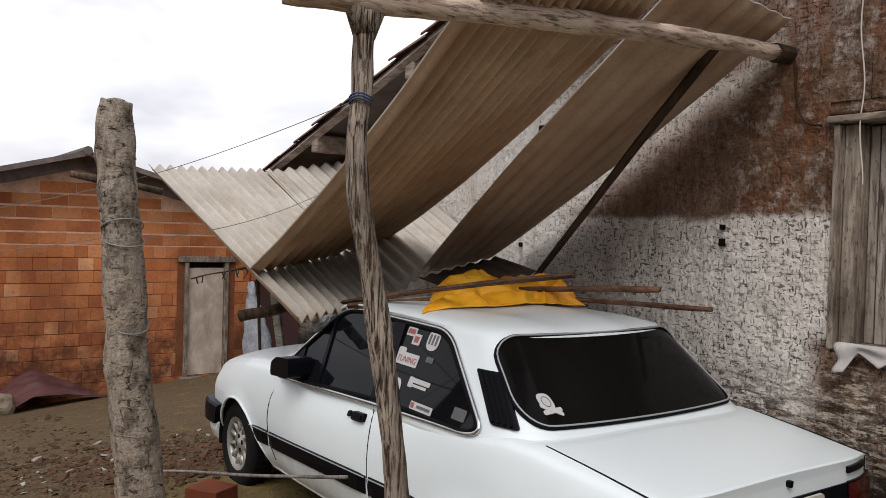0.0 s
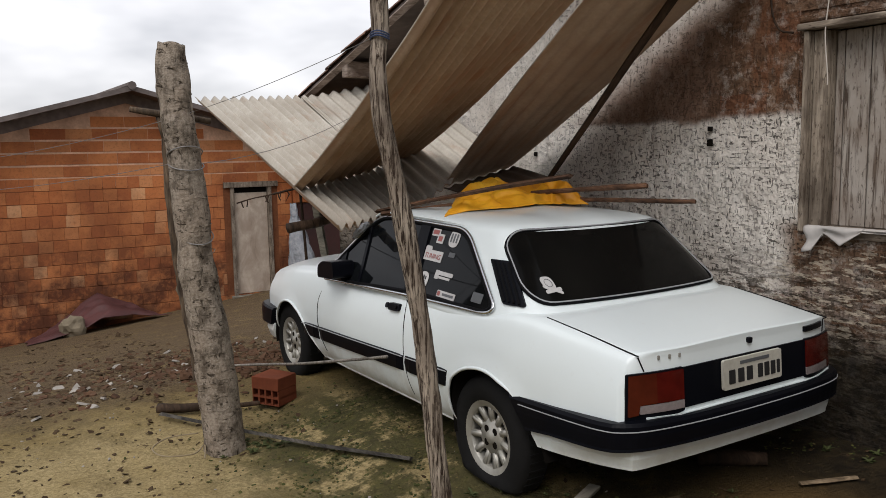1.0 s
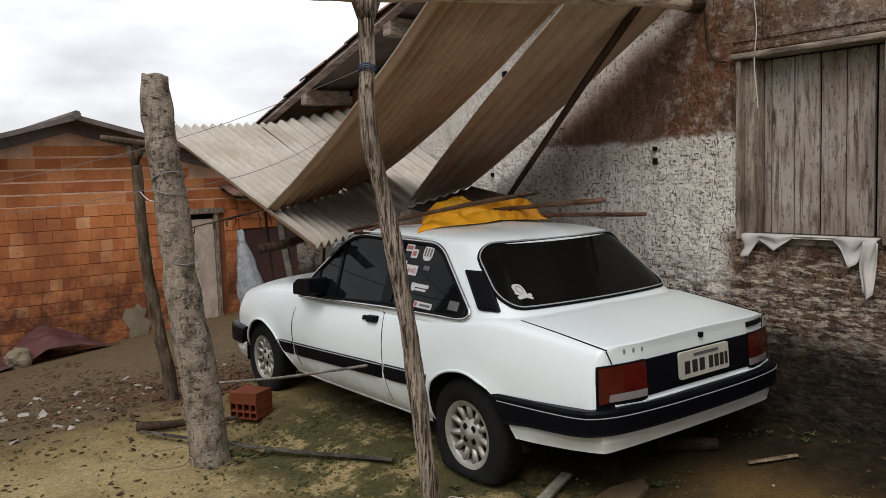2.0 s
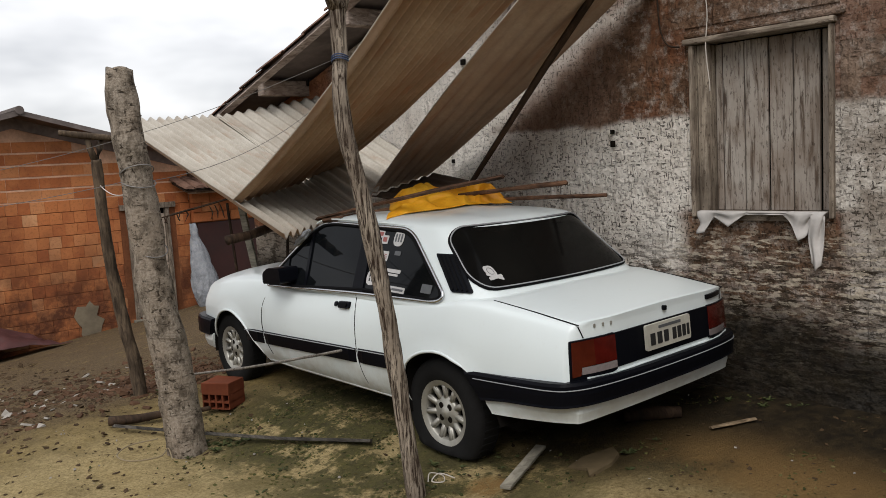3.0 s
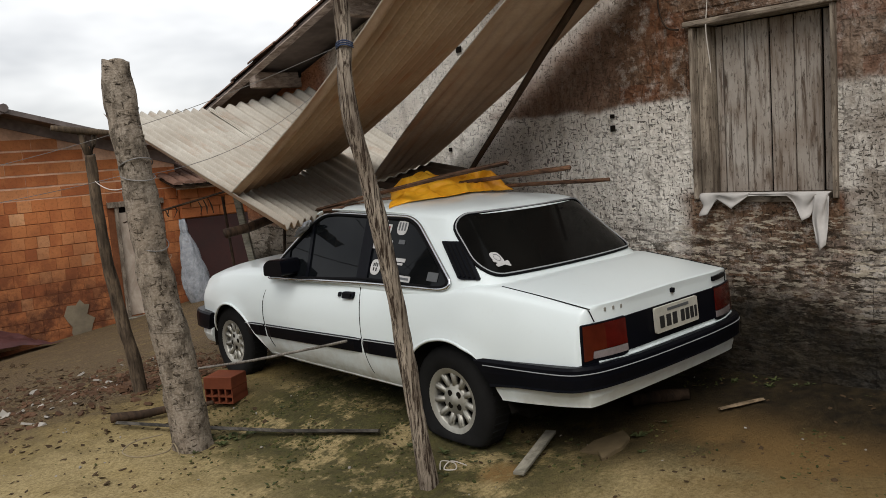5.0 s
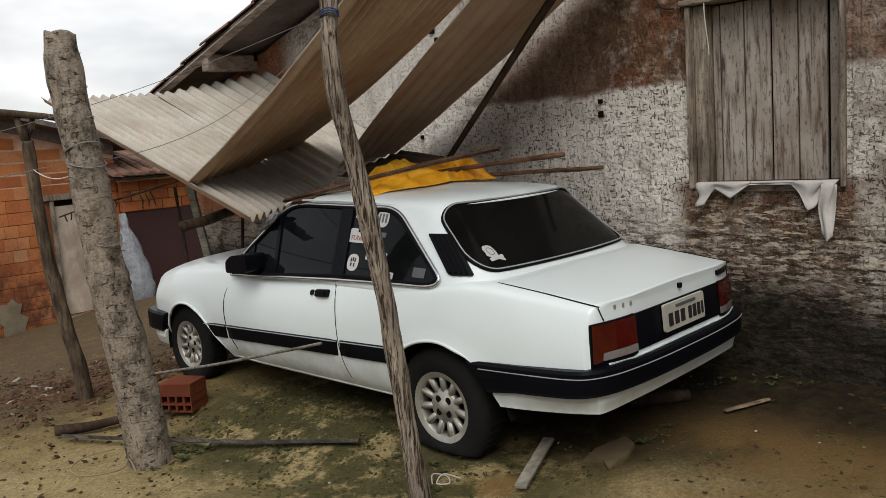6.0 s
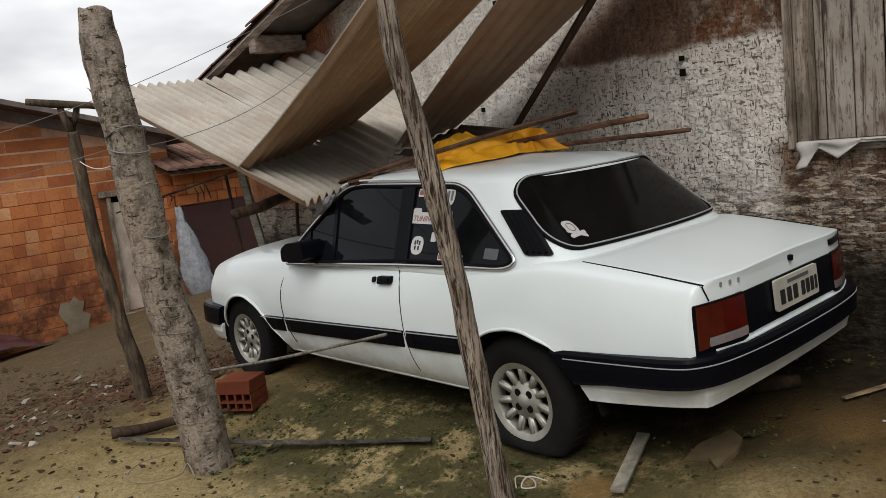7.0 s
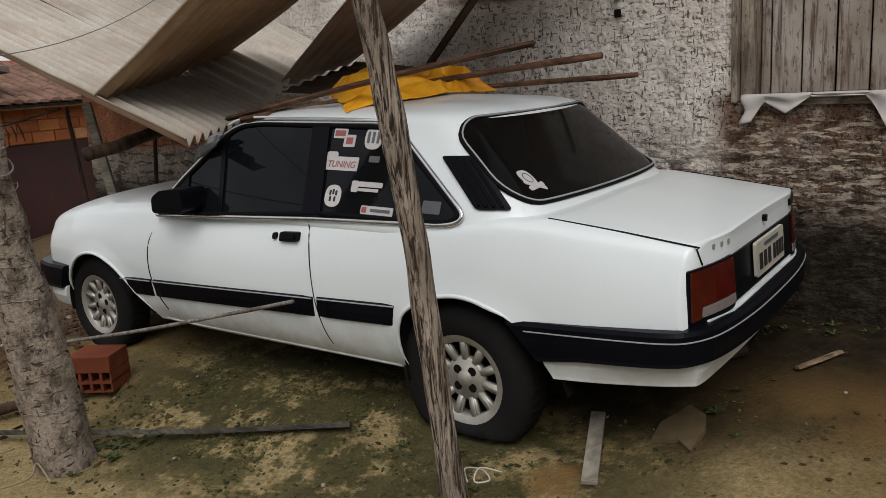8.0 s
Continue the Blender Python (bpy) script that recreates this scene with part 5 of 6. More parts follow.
on_tail([(-0.614, 0.641), (0.68, 0.641), (0.68, 0.662), (-0.614, 0.662)], 0.004, 0.014, 0.03, M_PAINT, "tail_ledge", car, "white ledge above the bumper")
plate = on_tail([(-0.20, 0.712), (0.20, 0.712), (0.20, 0.836), (-0.20, 0.836)], 0.012, 0.024, 0.012, M_PLATE, "number_plate", car, "worn grey number plate")
for x0, x1 in ((-0.165, -0.125), (-0.105, -0.065), (-0.047, -0.007), (0.030, 0.063), (0.076, 0.109), (0.121, 0.152), (0.164, 0.185)):
    on_tail([(x0, 0.734), (x1, 0.734), (x1, 0.792), (x0, 0.792)], 0.004, 0.0265, 0.003, M_INK, "dark_bar", plate, "", 1)
on_tail([(-0.09, 0.808), (0.11, 0.808), (0.11, 0.822), (-0.09, 0.822)], 0.003, 0.0262, 0.003, M_STICKER_GREY, "dark_bar", plate, "", 1)
on_tail([(-0.012, 0.882), (0.012, 0.882), (0.014, 0.906), (-0.014, 0.906)], 0.008, 0.014, 0.014, M_TRIM, "boot_lock", car)
on_tail([(0.40, 0.876), (0.585, 0.874), (0.585, 0.898), (0.40, 0.900)], 0.004, 0.010, 0.01, M_TRIM, "badge", car, "dark rectangular badge")
for k in range(3):
    x = -0.545 + 0.052 * k
    on_tail([(x - 0.005, 0.882), (x + 0.005, 0.882), (x + 0.005, 0.900), (x - 0.005, 0.900)], 0.004, 0.004, 0.004, M_ALLOY, "badge_trace", car, "", 1)


# bumpers, wrapped round the corners
def wrap(path, lo, hi, depth, mat, name, label, inset_low=0.0, parent=None, seg=5, rise=0.0, rise_top=None, shear=0.0):
    pts = smooth_path([(x, y, 0) for x, y in path], seg)
    bm = bmesh.new()
    rows = []
    for i, p in enumerate(pts):
        d = (pts[min(i + 1, len(pts) - 1)] - pts[max(i - 1, 0)]).normalized()
        out = Vector((-d.y, d.x, 0))
        prof = [(0.0 - depth, lo), (-inset_low, lo), (-0.003 - inset_low * 0.6, lo + 0.012), (0.0, lerp(lo, hi, 0.5)), (-0.004, hi - 0.014), (-0.016, hi), (-depth, hi)]
        back = -0.36 - p.y
        slant = -shear * max(0.0, 1 - abs(p.y - path[0][1]) / 0.30)
        rows.append([bm.verts.new(p + out * o + Vector((0, slant * (hi - z) / (hi - lo), z + back * lerp(rise, rise if rise_top is None else rise_top, (z - lo) / (hi - lo))))) for o, z in prof])
    n = len(rows[0])
    for a, b in zip(rows, rows[1:]):
        for k in range(n):
            bm.faces.new((a[k], a[(k + 1) % n], b[(k + 1) % n], b[k]))
    bm.faces.new(rows[0]), bm.faces.new(rows[-1])
    return part(name, bm, mat, parent or car, label)


half = [(-0.800, -0.300), (-0.802, -0.55), (-0.797, -0.76), (-0.784, -0.88), (-0.745, -0.955), (-0.62, -1.015), (-0.35, -1.048), (0, -1.056)]
loop = half + [(-x, y) for x, y in half[-2::-1]]
loop = loop[::-1]
bump_r = wrap(loop, 0.484, 0.610, 0.10, M_TRIM, "rear_bumper", "black wrap-round plastic bumper", rise=0.095, rise_top=0.070, shear=0.135)
pts = smooth_path([(x, y, 0) for x, y in loop], 5)
line = []
for i, p in enumerate(pts):
    d = (pts[min(i + 1, len(pts) - 1)] - pts[max(i - 1, 0)]).normalized()
    line.append(p + Vector((-d.y, d.x, 0)) * -0.001 + Vector((0, 0, 0.578 + 0.072 * (-0.36 - p.y))))
part("bright_line", tube_bm(line[2:-2], 0.0025, sides=5), M_LINE, bump_r)
half = [(-0.778, -0.425), (-0.772, -0.56), (-0.758, -0.70), (-0.730, -0.83), (-0.690, -0.935), (-0.655, -0.97), (-0.50, -0.982), (-0.25, -0.99), (0, -0.992)]
low = (half + [(-x, y) for x, y in half[-2::-1]])[::-1]
wrap(low, 0.408, 0.505, 0.05, M_PAINT, "rear_valance", "white lower valance", 0.010, seg=3, rise=0.07, shear=0.06)
half = [(-0.800, 2.570), (-0.800, 2.70), (-0.785, 2.80), (-0.735, 2.90), (-0.52, 2.99), (-0.25, 3.045), (0, 3.06)]
loop = half + [(-x, y) for x, y in half[-2::-1]]
wrap(loop, 0.332, 0.460, 0.10, M_TRIM, "front_bumper", "black wrap-round plastic bumper", shear=-0.035)
half = [(-0.785, 2.59), (-0.778, 2.70), (-0.745, 2.80), (-0.64, 2.87), (-0.3, 2.94), (0, 2.96)]
wrap(half + [(-x, y) for x, y in half[-2::-1]], 0.228, 0.338, 0.05, M_PAINT, "front_valance", "white front valance", 0.02)
for sx in (-1, 1):
    part("head_lamp", box_bm((0.32, 2.65, 0.52), (0.56, 2.90, 0.63), 0.02, m=Matrix.Diagonal((sx, 1, 1, 1))), M_CLEAR, car)


# ---- wheels ----
def lathe(profile, n=48):
    """Turns (radius, offset) round the x axis."""
    bm = bmesh.new()
    rows = [[bm.verts.new((o, r * math.cos(2 * math.pi * k / n), r * math.sin(2 * math.pi * k / n))) for k in range(n)] for r, o in profile]
    for a, b in zip(rows, rows[1:]):
        for k in range(n):
            bm.faces.new((a[k], a[(k + 1) % n], b[(k + 1) % n], b[k]))
    return bm, rows


def build_wheel(y, sx, flat, rest):
    root = new("wheel")
    root.parent = car
    root.matrix_basis = Matrix.Translation((sx * 0.66, y, 0.255 if y > 1 else 0.313)) @ Matrix.Rotation((0 if sx < 0 else math.pi), 4, "Z") @ Matrix.Rotation(0.2 * y, 4, "X") @ Matrix.Scale(0.93 if y > 1 else 1.0, 4)
    prof = [(0.170, 0.080), (0.185, 0.086), (0.240, 0.090), (0.278, 0.080), (0.296, 0.062), (0.299, 0.03), (0.299, -0.03), (0.296, -0.062), (0.278, -0.080), (0.240, -0.090), (0.187, -0.084), (0.176, -0.076), (0.172, -0.06)]
    bm, rows = lathe(prof, 56)
    for v in bm.verts:
        ang = root.matrix_basis.to_3x3() @ v.co
        if ang.z < -rest + 0.03:
            sunk = min(1.0, (-rest + 0.03 - ang.z) / 0.06)
            v.co = root.matrix_basis.to_3x3().inverted() @ Vector((ang.x * (1 + 0.22 * flat * sunk), ang.y * (1 + 0.06 * sunk), max(ang.z, -rest - (-rest - ang.z) * (1 - flat))))
    tyre = part("tyre", bm, M_TYRE, root, "dusty worn black tyre", smooth=True)
    for k in range(44):
        a = 2 * math.pi * k / 44
        add = box_bm((-0.055, -0.006, 0.2975), (0.055, 0.006, 0.3015), m=Matrix.Rotation(a, 4, "X"))
        if k == 0:
            tread = add
        else:
            me_ = bpy.data.meshes.new("t")
            add.to_mesh(me_)
            tread.from_mesh(me_)
            bpy.data.meshes.remove(me_)
            add.free()
    for v in tread.verts:
        ang = root.matrix_basis.to_3x3() @ v.co
        if ang.z < -rest:
            v.co = root.matrix_basis.to_3x3().inverted() @ Vector((ang.x, ang.y * 1.04, -rest - (-rest - ang.z) * (1 - flat)))
    part("tread", tread, M_TYRE, tyre)
    bm, rows = lathe([(0.160, 0.06), (0.147, -0.045), (0.149, -0.066), (0.154, -0.071), (0.178, -0.078), (0.186, -0.082), (0.186, -0.072), (0.176, -0.060), (0.172, 0.06)], 48)
    rim = part("rim", bm, M_ALLOY, root, "dull alloy rim with eleven spokes", smooth=True)
    # near-black disc painting the shade behind the spokes
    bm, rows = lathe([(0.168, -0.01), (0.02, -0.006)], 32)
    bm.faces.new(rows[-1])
    part("brake_shadow", bm, M_HOLE_SHADE, rim)
    bm, rows = lathe([(0.090, -0.028), (0.089, -0.047), (0.082, -0.057), (0.034, -0.057), (0.030, -0.066), (0.001, -0.068)], 32)
    bm.faces.new(rows[0])
    part("hub", bm, M_ALLOY, rim, smooth=True)
    for k in range(11):
        m = Matrix.Rotation(2 * math.pi * k / 11, 4, "X")
        bm = bmesh.new()
        q = [(-0.056, -0.0150, 0.070), (-0.056, 0.0150, 0.070), (-0.028, 0.016, 0.070), (-0.028, -0.016, 0.070), (-0.072, -0.0165, 0.174), (-0.072, 0.0165, 0.174), (-0.040, 0.020, 0.174), (-0.040, -0.020, 0.174)]
        vs = [bm.verts.new(m @ Vector(p)) for p in q]
        fs = [bm.faces.new([vs[i] for i in f]) for f in ((0, 1, 2, 3), (7, 6, 5, 4), (0, 4, 5, 1), (1, 5, 6, 2), (2, 6, 7, 3), (3, 7, 4, 0))]
        bmesh.ops.bevel(bm, geom=bm.edges[:], offset=0.005, segments=2, affect="EDGES")
        part("spoke", bm, M_ALLOY, rim, smooth=True)
    for k in range(4):
        a = 2 * math.pi * (k + 0.5) / 4
        # flat dark disc on the hub in place of a shaded bolt hole
        bm, rows = lathe([(0.0185, -0.0592), (0.012, -0.0590), (0.001, -0.0588)], 14)
        bm.faces.new(rows[0])
        bmesh.ops.translate(bm, verts=bm.verts, vec=(0.001, 0.047 * math.cos(a), 0.047 * math.sin(a)))
        part("bolt_hole", bm, M_HOLE_SHADE, rim)
    return root


for sx in (-1, 1):
    build_wheel(-0.078, sx, 0.9, 0.205)
    build_wheel(2.355, sx, 0.7, 0.245)


# ---- stickers on the side glass and rear window (nothing lettered but the one readable word) ----
f = on_side(-1)


def sticker(name, poly, mat, lift=0.0095, r=0.006, parent=None, where=f):
    return part(name, panel(rounded(poly, r), where, lift, 0.002, 2), mat, parent or car)


def rect(y, z, w, h, skew=0.0):
    return [(y + w / 2, z - h / 2), (y + w / 2, z + h / 2), (y - w / 2, z + h / 2 + skew), (y - w / 2, z - h / 2 + skew)]


s1 = sticker("sticker", rect(0.588, 1.222, 0.075, 0.038), M_STICKER)
sticker("sticker_foot", rect(0.533, 1.194, 0.062, 0.048), M_STICKER, 0.0092)
sticker("red_mark", rect(0.590, 1.223, 0.058, 0.022), M_STICKER_RED, 0.0105, 0.003, s1)
sticker("red_mark", rect(0.533, 1.194, 0.036, 0.026), M_STICKER_RED, 0.0103, 0.003, s1)
s2 = sticker("crest_sticker", rect(0.407, 1.208, 0.090, 0.088), M_STICKER, r=0.04)
for k in range(3):
    sticker("grey_mark", rect(0.432 - 0.025 * k, 1.210, 0.014, 0.045), M_STICKER_GREY, 0.0105, 0.004, s2)
s3 = sticker("banner_sticker", rect(0.557, 1.104, 0.190, 0.054), M_STICKER)
sticker("banner_top", rect(0.610, 1.130, 0.062, 0.040), M_STICKER, 0.0092, 0.015)
sticker("grey_sticker", rect(0.382, 1.127, 0.055, 0.024), M_STICKER_GREY)
s4 = sticker("round_sticker", rect(0.563, 0.977, 0.088, 0.086), M_STICKER, r=0.045)
for dy, dz in ((0.016, 0.012), (-0.016, 0.012), (0.0, 0.016), (0.012, -0.012), (-0.012, -0.012)):
    sticker("dark_mark", rect(0.563 + dy, 0.977 + dz, 0.011, 0.020), M_INK, 0.0105, 0.004, s4)
sticker("bar_sticker", rect(0.375, 1.030, 0.125, 0.020), M_STICKER)
sticker("bar_lower", rect(0.385, 1.009, 0.11, 0.012), M_STICKER, 0.0094, 0.003)
sticker("bar_badge", rect(0.455, 1.020, 0.036, 0.044), M_STICKER, 0.0094, 0.008)
s6 = sticker("strip_sticker", rect(0.318, 0.935, 0.165, 0.032), M_STICKER)
sticker("red_mark", rect(0.383, 0.935, 0.026, 0.022), M_STICKER_RED, 0.0105, 0.004, s6)
sticker("dark_bar", rect(0.300, 0.935, 0.10, 0.012), M_STICKER_GREY, 0.0105, 0.002, s6)
sticker("grey_sticker", rect(0.058, 0.966, 0.085, 0.046), M_STICKER_GREY)
txt = bpy.data.curves.new("word", "FONT")
txt.body = "TUNING"
txt.shear = 0.2
txt.size, txt.align_x, txt.align_y, txt.extrude = 0.040, "CENTER", "CENTER", 0.0005
tmp = new("word_tmp", txt)
me_word = bpy.data.meshes.new_from_object(tmp.evaluated_get(bpy.context.evaluated_depsgraph_get()))
bpy.data.objects.remove(tmp)
me_word.materials.append(M_STICKER_RED)
word = new("lettering", me_word)
word.parent = s3
slope = math.atan(0.44)
word.matrix_basis = Matrix.Translation(f(0.552, 1.100, 0.0108)) @ Matrix(((0, math.sin(slope), -math.cos(slope), 0), (-1, 0, 0, 0), (0, math.cos(slope), math.sin(slope), 0), (0, 0, 0, 1)))
SKX, SKZ, SKS = -0.522, 1.058, 0.85


def skull_spot(x, z):
    return (SKX + SKS * x, SKZ + SKS * z)


sk = part("rear_sticker", panel(rounded([skull_spot(*p) for p in ((-0.035, -0.020), (0.035, -0.020), (0.035, 0.042), (-0.035, 0.042))], 0.024), rear_window, 0.009, 0.002, 2), M_STICKER, car, "white round sticker with crossed bars")
part("sticker_bar", panel(rounded([skull_spot(*p) for p in ((-0.042, -0.036), (0.060, -0.024), (0.060, -0.008), (-0.042, -0.020))], 0.007), rear_window, 0.0095, 0.002, 2), M_STICKER, sk)
part("sticker_bar", panel(rounded([skull_spot(*p) for p in ((-0.042, -0.008), (0.052, -0.042), (0.058, -0.028), (-0.038, 0.006))], 0.007), rear_window, 0.0093, 0.002, 2), M_STICKER, sk)
part("sticker_ring", tube_bm([rear_window(SKX + 0.017 * math.cos(a), SKZ + 0.010 + 0.015 * math.sin(a), 0.010) for a in [2 * math.pi * k / 20 for k in range(20)]], 0.0014, sides=5, closed=True), M_STICKER_GREY, sk)

# ---- things on the car roof ----
def roof_top(x, y):
    p = CAR @ Vector((x, y, 1.352 - 0.055 * (x / 0.56) ** 2))
    return p.z


def crumpled(name, corners, base, height, n, mat, label, category, seed, folds=1.0, humps=()):
    """A heap of cloth over a four-cornered footprint, with ridged folds and a thickness."""
    a, b, c, d = (Vector(p) for p in corners)
    bm = bmesh.new()
    top = []
    for j in range(n + 1):
        row = []
        for i in range(n + 1):
            u, v = i / n, j / n
            p = a.lerp(b, u).lerp(d.lerp(c, u), v)
            q = Vector((p.x * 3.2 + seed, p.y * 3.2, seed * 0.7))
            wob = Vector((noise.noise(q * 1.3), noise.noise(q * 1.3 + Vector((9, 0, 0))), 0)) * 0.075
            p = p + wob
            rim = min(u, 1 - u, v, 1 - v)
            ridge = 0.9 - 2.2 * (noise.noise(q * 1.05 + Vector((0, 3, 0))) ** 2 + 0.012) ** 0.5
            fine = 0.75 - 2.2 * (noise.noise(q * 2.7) ** 2 + 0.008) ** 0.5
            lump = 0.5 + noise.noise(q * 1.7 + Vector((2, 8, 1)))
            h = height * (0.10 + 0.32 * max(0, lump) + 0.40 * max(0, ridge) + 0.42 * folds * max(0, fine)) * min(1, rim * 8 + 0.14)
            if humps:
                h *= 0.5 + sum(k * math.exp(-((p.x - hx) ** 2 + (p.y - hy) ** 2) / 0.05) for hx, hy, k in humps)
            row.append(bm.verts.new((p.x, p.y, base(p.x, p.y) + 0.006 + h)))
        top.append(row)
    low = [[bm.verts.new(v.co - Vector((0, 0, 0.005))) for v in row] for row in top]
    for j in range(n):
        for i in range(n):
            bm.faces.new((top[j][i], top[j][i + 1], top[j + 1][i + 1], top[j + 1][i]))
            bm.faces.new((low[j][i], low[j + 1][i], low[j + 1][i + 1], low[j][i + 1]))
    for i in range(n):
        for r0, r1 in ((top[0], low[0]), (top[-1], low[-1])):
            bm.faces.new((r0[i], r0[i + 1], r1[i + 1], r1[i]))
        bm.faces.new((top[i][0], top[i + 1][0], low[i + 1][0], low[i][0]))
        bm.faces.new((top[i][-1], top[i + 1][-1], low[i + 1][-1], low[i][-1]))
    return solo(name, bm, mat, label, category, smooth=True)


crumpled("tarpaulin", [(-0.55, 0.55, 0), (0.305, 0.305, 0), (0.465, 0.805, 0), (-0.085, 1.115, 0)], roof_top, 0.165, 110, M_YELLOW, "crumpled bright yellow tarpaulin lying on the car roof", "tarpaulin", 2.0, 1.3, ((-0.12, 0.85, 0.38), (0.42, 0.55, 0.95), (0.12, 0.62, 0.10)))
for pts, r, lab in (([(0.399, -0.336, 1.391), (0.335, 0.278, 1.379), (0.275, 0.884, 1.365)], 0.0125, "thin dark rod lying over the car roof"),
                    ([(0.069, -0.314, 1.484), (0.120, 0.220, 1.448), (0.178, 0.830, 1.396)], 0.015, "brown stick lying over the car roof")):
    solo("stick", tube_bm(smooth_path(pts, 6), r, sides=7, rough=0.25), M_LATH, lab, "stick", "sticks on the car roof", smooth=True)
solo("lath", tube_bm([(-0.350, -0.230, 1.544), (-0.422, 0.255, 1.478), (-0.481, 0.714, 1.406), (-0.569, 1.300, 1.307)], 0.021, sides=4, rough=0.12, flat=0.6), M_LATH, "reddish brown squared lath lying along the fallen sheet", "lath", "sticks on the car roof")
solo("lath", tube_bm([(-0.127, 0.588, 1.359), (-0.344, 0.829, 1.354), (-0.619, 1.154, 1.303)], 0.014, sides=4, rough=0.12), M_LATH, "dark lath under the edge of the fallen sheet", "lath", "sticks on the car roof")
solo("fallen_pole", tube_bm(smooth_path([(-0.843, 2.078, 1.163), (-0.636, 2.099, 1.190), (-0.399, 2.152, 1.227), (0.074, 2.320, 1.290), (0.664, 2.529, 1.380)], 6), 0.034, sides=9, rough=0.3, seed=7), M_STRUT, "dark broken pole wedged under the fallen sheet", "pole", smooth=True)
stud = thing("leaning_stud", "pale sawn stud leaning under the fallen sheet", "post")
part("board", tube_bm([(-0.269, 2.946, 1.411), (-0.225, 2.941, 1.092), (-0.177, 2.936, 0.784), (-0.065, 2.919, 0.001), (-0.047, 2.916, -0.118)], 0.036, sides=4, rough=0.08), M_PALEWOOD, stud)
solo("thin_stud", tube_bm([(0.098, 2.787, 1.387), (0.059, 2.832, 0.792), (0.003, 2.866, -0.059)], 0.013, sides=6, rough=0.2), M_STRUT, "thin dark stick propped under the fallen sheet", "stick")
solo("thin_stud", tube_bm([(-0.313, 3.103, 1.391), (-0.304, 3.041, 0.795), (-0.293, 3.021, -0.098)], 0.012, sides=6, rough=0.2), M_STRUT, "thin dark stick propped under the fallen sheet", "stick")

# crumpled plastic caught between the sheet's corner and the windscreen
bm = bmesh.new()
bmesh.ops.create_icosphere(bm, subdivisions=4, radius=1.0)
for v in bm.verts:
    q = v.co.copy()
    k = 1 + 0.30 * noise.noise(q * 2.1) + 0.28 * (0.4 - abs(noise.noise(q * 4.3)))
    v.co = Vector((-0.668 + q.x * 0.022 * k, 1.335 + q.y * 0.095 * k, 1.196 + q.z * 0.026 * k - q.y * 0.052))
solo("plastic_scrap", bm, M_PLASTIC, "crumpled grey plastic caught under the fallen sheet", "plastic", smooth=True)

# ---- hollow brick with a bar resting on it ----
brick_at = Matrix.Translation((-1.058, 1.890, ground_z(-1.058, 1.890))) @ Matrix.Rotation(radians(-60), 4, "Z")
block = thing("hollow_brick", "orange hollow clay brick standing beside the front wheel", "brick", at=brick_at)
bm = bmesh.new()
L, D_, H = 0.215, 0.19, 0.182
rows, cols = 2, 4
wx, wz = L / cols, 0.10 / rows
add_box(bm, (-L / 2, -D_ / 2, 0.10), (L / 2, D_ / 2, H), 0.003, random.Random(4), 0.004)
part("clay_body", bm, M_LOOSE_BRICK, block)
for r in range(rows):
    z = r * wz
    part("clay_web", box_bm((-L / 2, -D_ / 2, max(0, z - 0.006)), (L / 2, D_ / 2, z + 0.006)), M_LOOSE_BRICK, block)
for c in range(cols + 1):
    x = -L / 2 + c * wx
    part("clay_web", box_bm((max(-L / 2, x - 0.007), -D_ / 2 + 0.001, 0.004), (min(L / 2, x + 0.007), D_ / 2 - 0.001, 0.099)), M_LOOSE_BRICK, block)
# solid near-black filling in place of the shade inside the cells
part("hollow", box_bm((-L / 2 + 0.01, -D_ / 2 + 0.06, 0.006), (L / 2 - 0.01, D_ / 2 - 0.01, 0.098)), M_HOLE_SHADE, block)
solo("iron_bar", tube_bm(smooth_path([(-1.150, 2.560, 0.150), (-1.048, 2.302, 0.200), (-0.958, 1.730, 0.313), (-0.908, 1.162, 0.446), (-0.868, 0.669, 0.565)], 5), 0.0095, sides=6, rough=0.3), M_BOARD, "thin grey stick leaning from the brick to the car sill", "stick", smooth=True)

# ---- boards and sticks on the ground ----
solo("board", tube_bm([(-1.744, 2.090, 0.032), (-1.440, 1.490, 0.036), (-1.160, 0.930, 0.048), (-0.905, 0.370, 0.092)], 0.025, sides=4, flat=0.45, rough=0.2), M_GROUNDWOOD, "long damp dark board lying on the ground", "board")
solo("log", tube_bm(smooth_path([(-1.744, 2.196, 0.035), (-1.477, 2.047, 0.045), (-1.280, 1.945, 0.037), (-1.160, 1.890, 0.050)], 5), [0.028] * 4 + [0.025] * 6 + [0.014] * 6, sides=9, rough=0.8, seed=3), M_STRUT, "short rough dark log lying on the ground", "log", smooth=True)
solo("plank", box_bm((-0.028, -0.24, 0.0), (0.028, 0.24, 0.016), 0.003, m=Matrix.Translation((-0.660, -0.586, 0.106)) @ Matrix.Rotation(radians(-69), 4, "Z") @ Matrix.Rotation(radians(4.8), 4, "X")), M_PALEWOOD, "short pale plank lying under the car tail", "plank")
solo("stick", tube_bm([(0.259, -1.069, 0.172), (0.375, -1.135, 0.180), (0.496, -1.192, 0.186)], 0.016, sides=5, flat=0.5, rough=0.6), M_SPLINTER, "pale splinter of wood on damp earth", "stick")
solo("log", tube_bm([(0.127, -0.614, 0.175), (0.262, -0.722, 0.185), (0.354, -0.833, 0.190)], [0.035, 0.04, 0.03], sides=8, rough=0.3), M_STRUT, "short dark log behind the car", "log", smooth=True)
bm = bmesh.new()
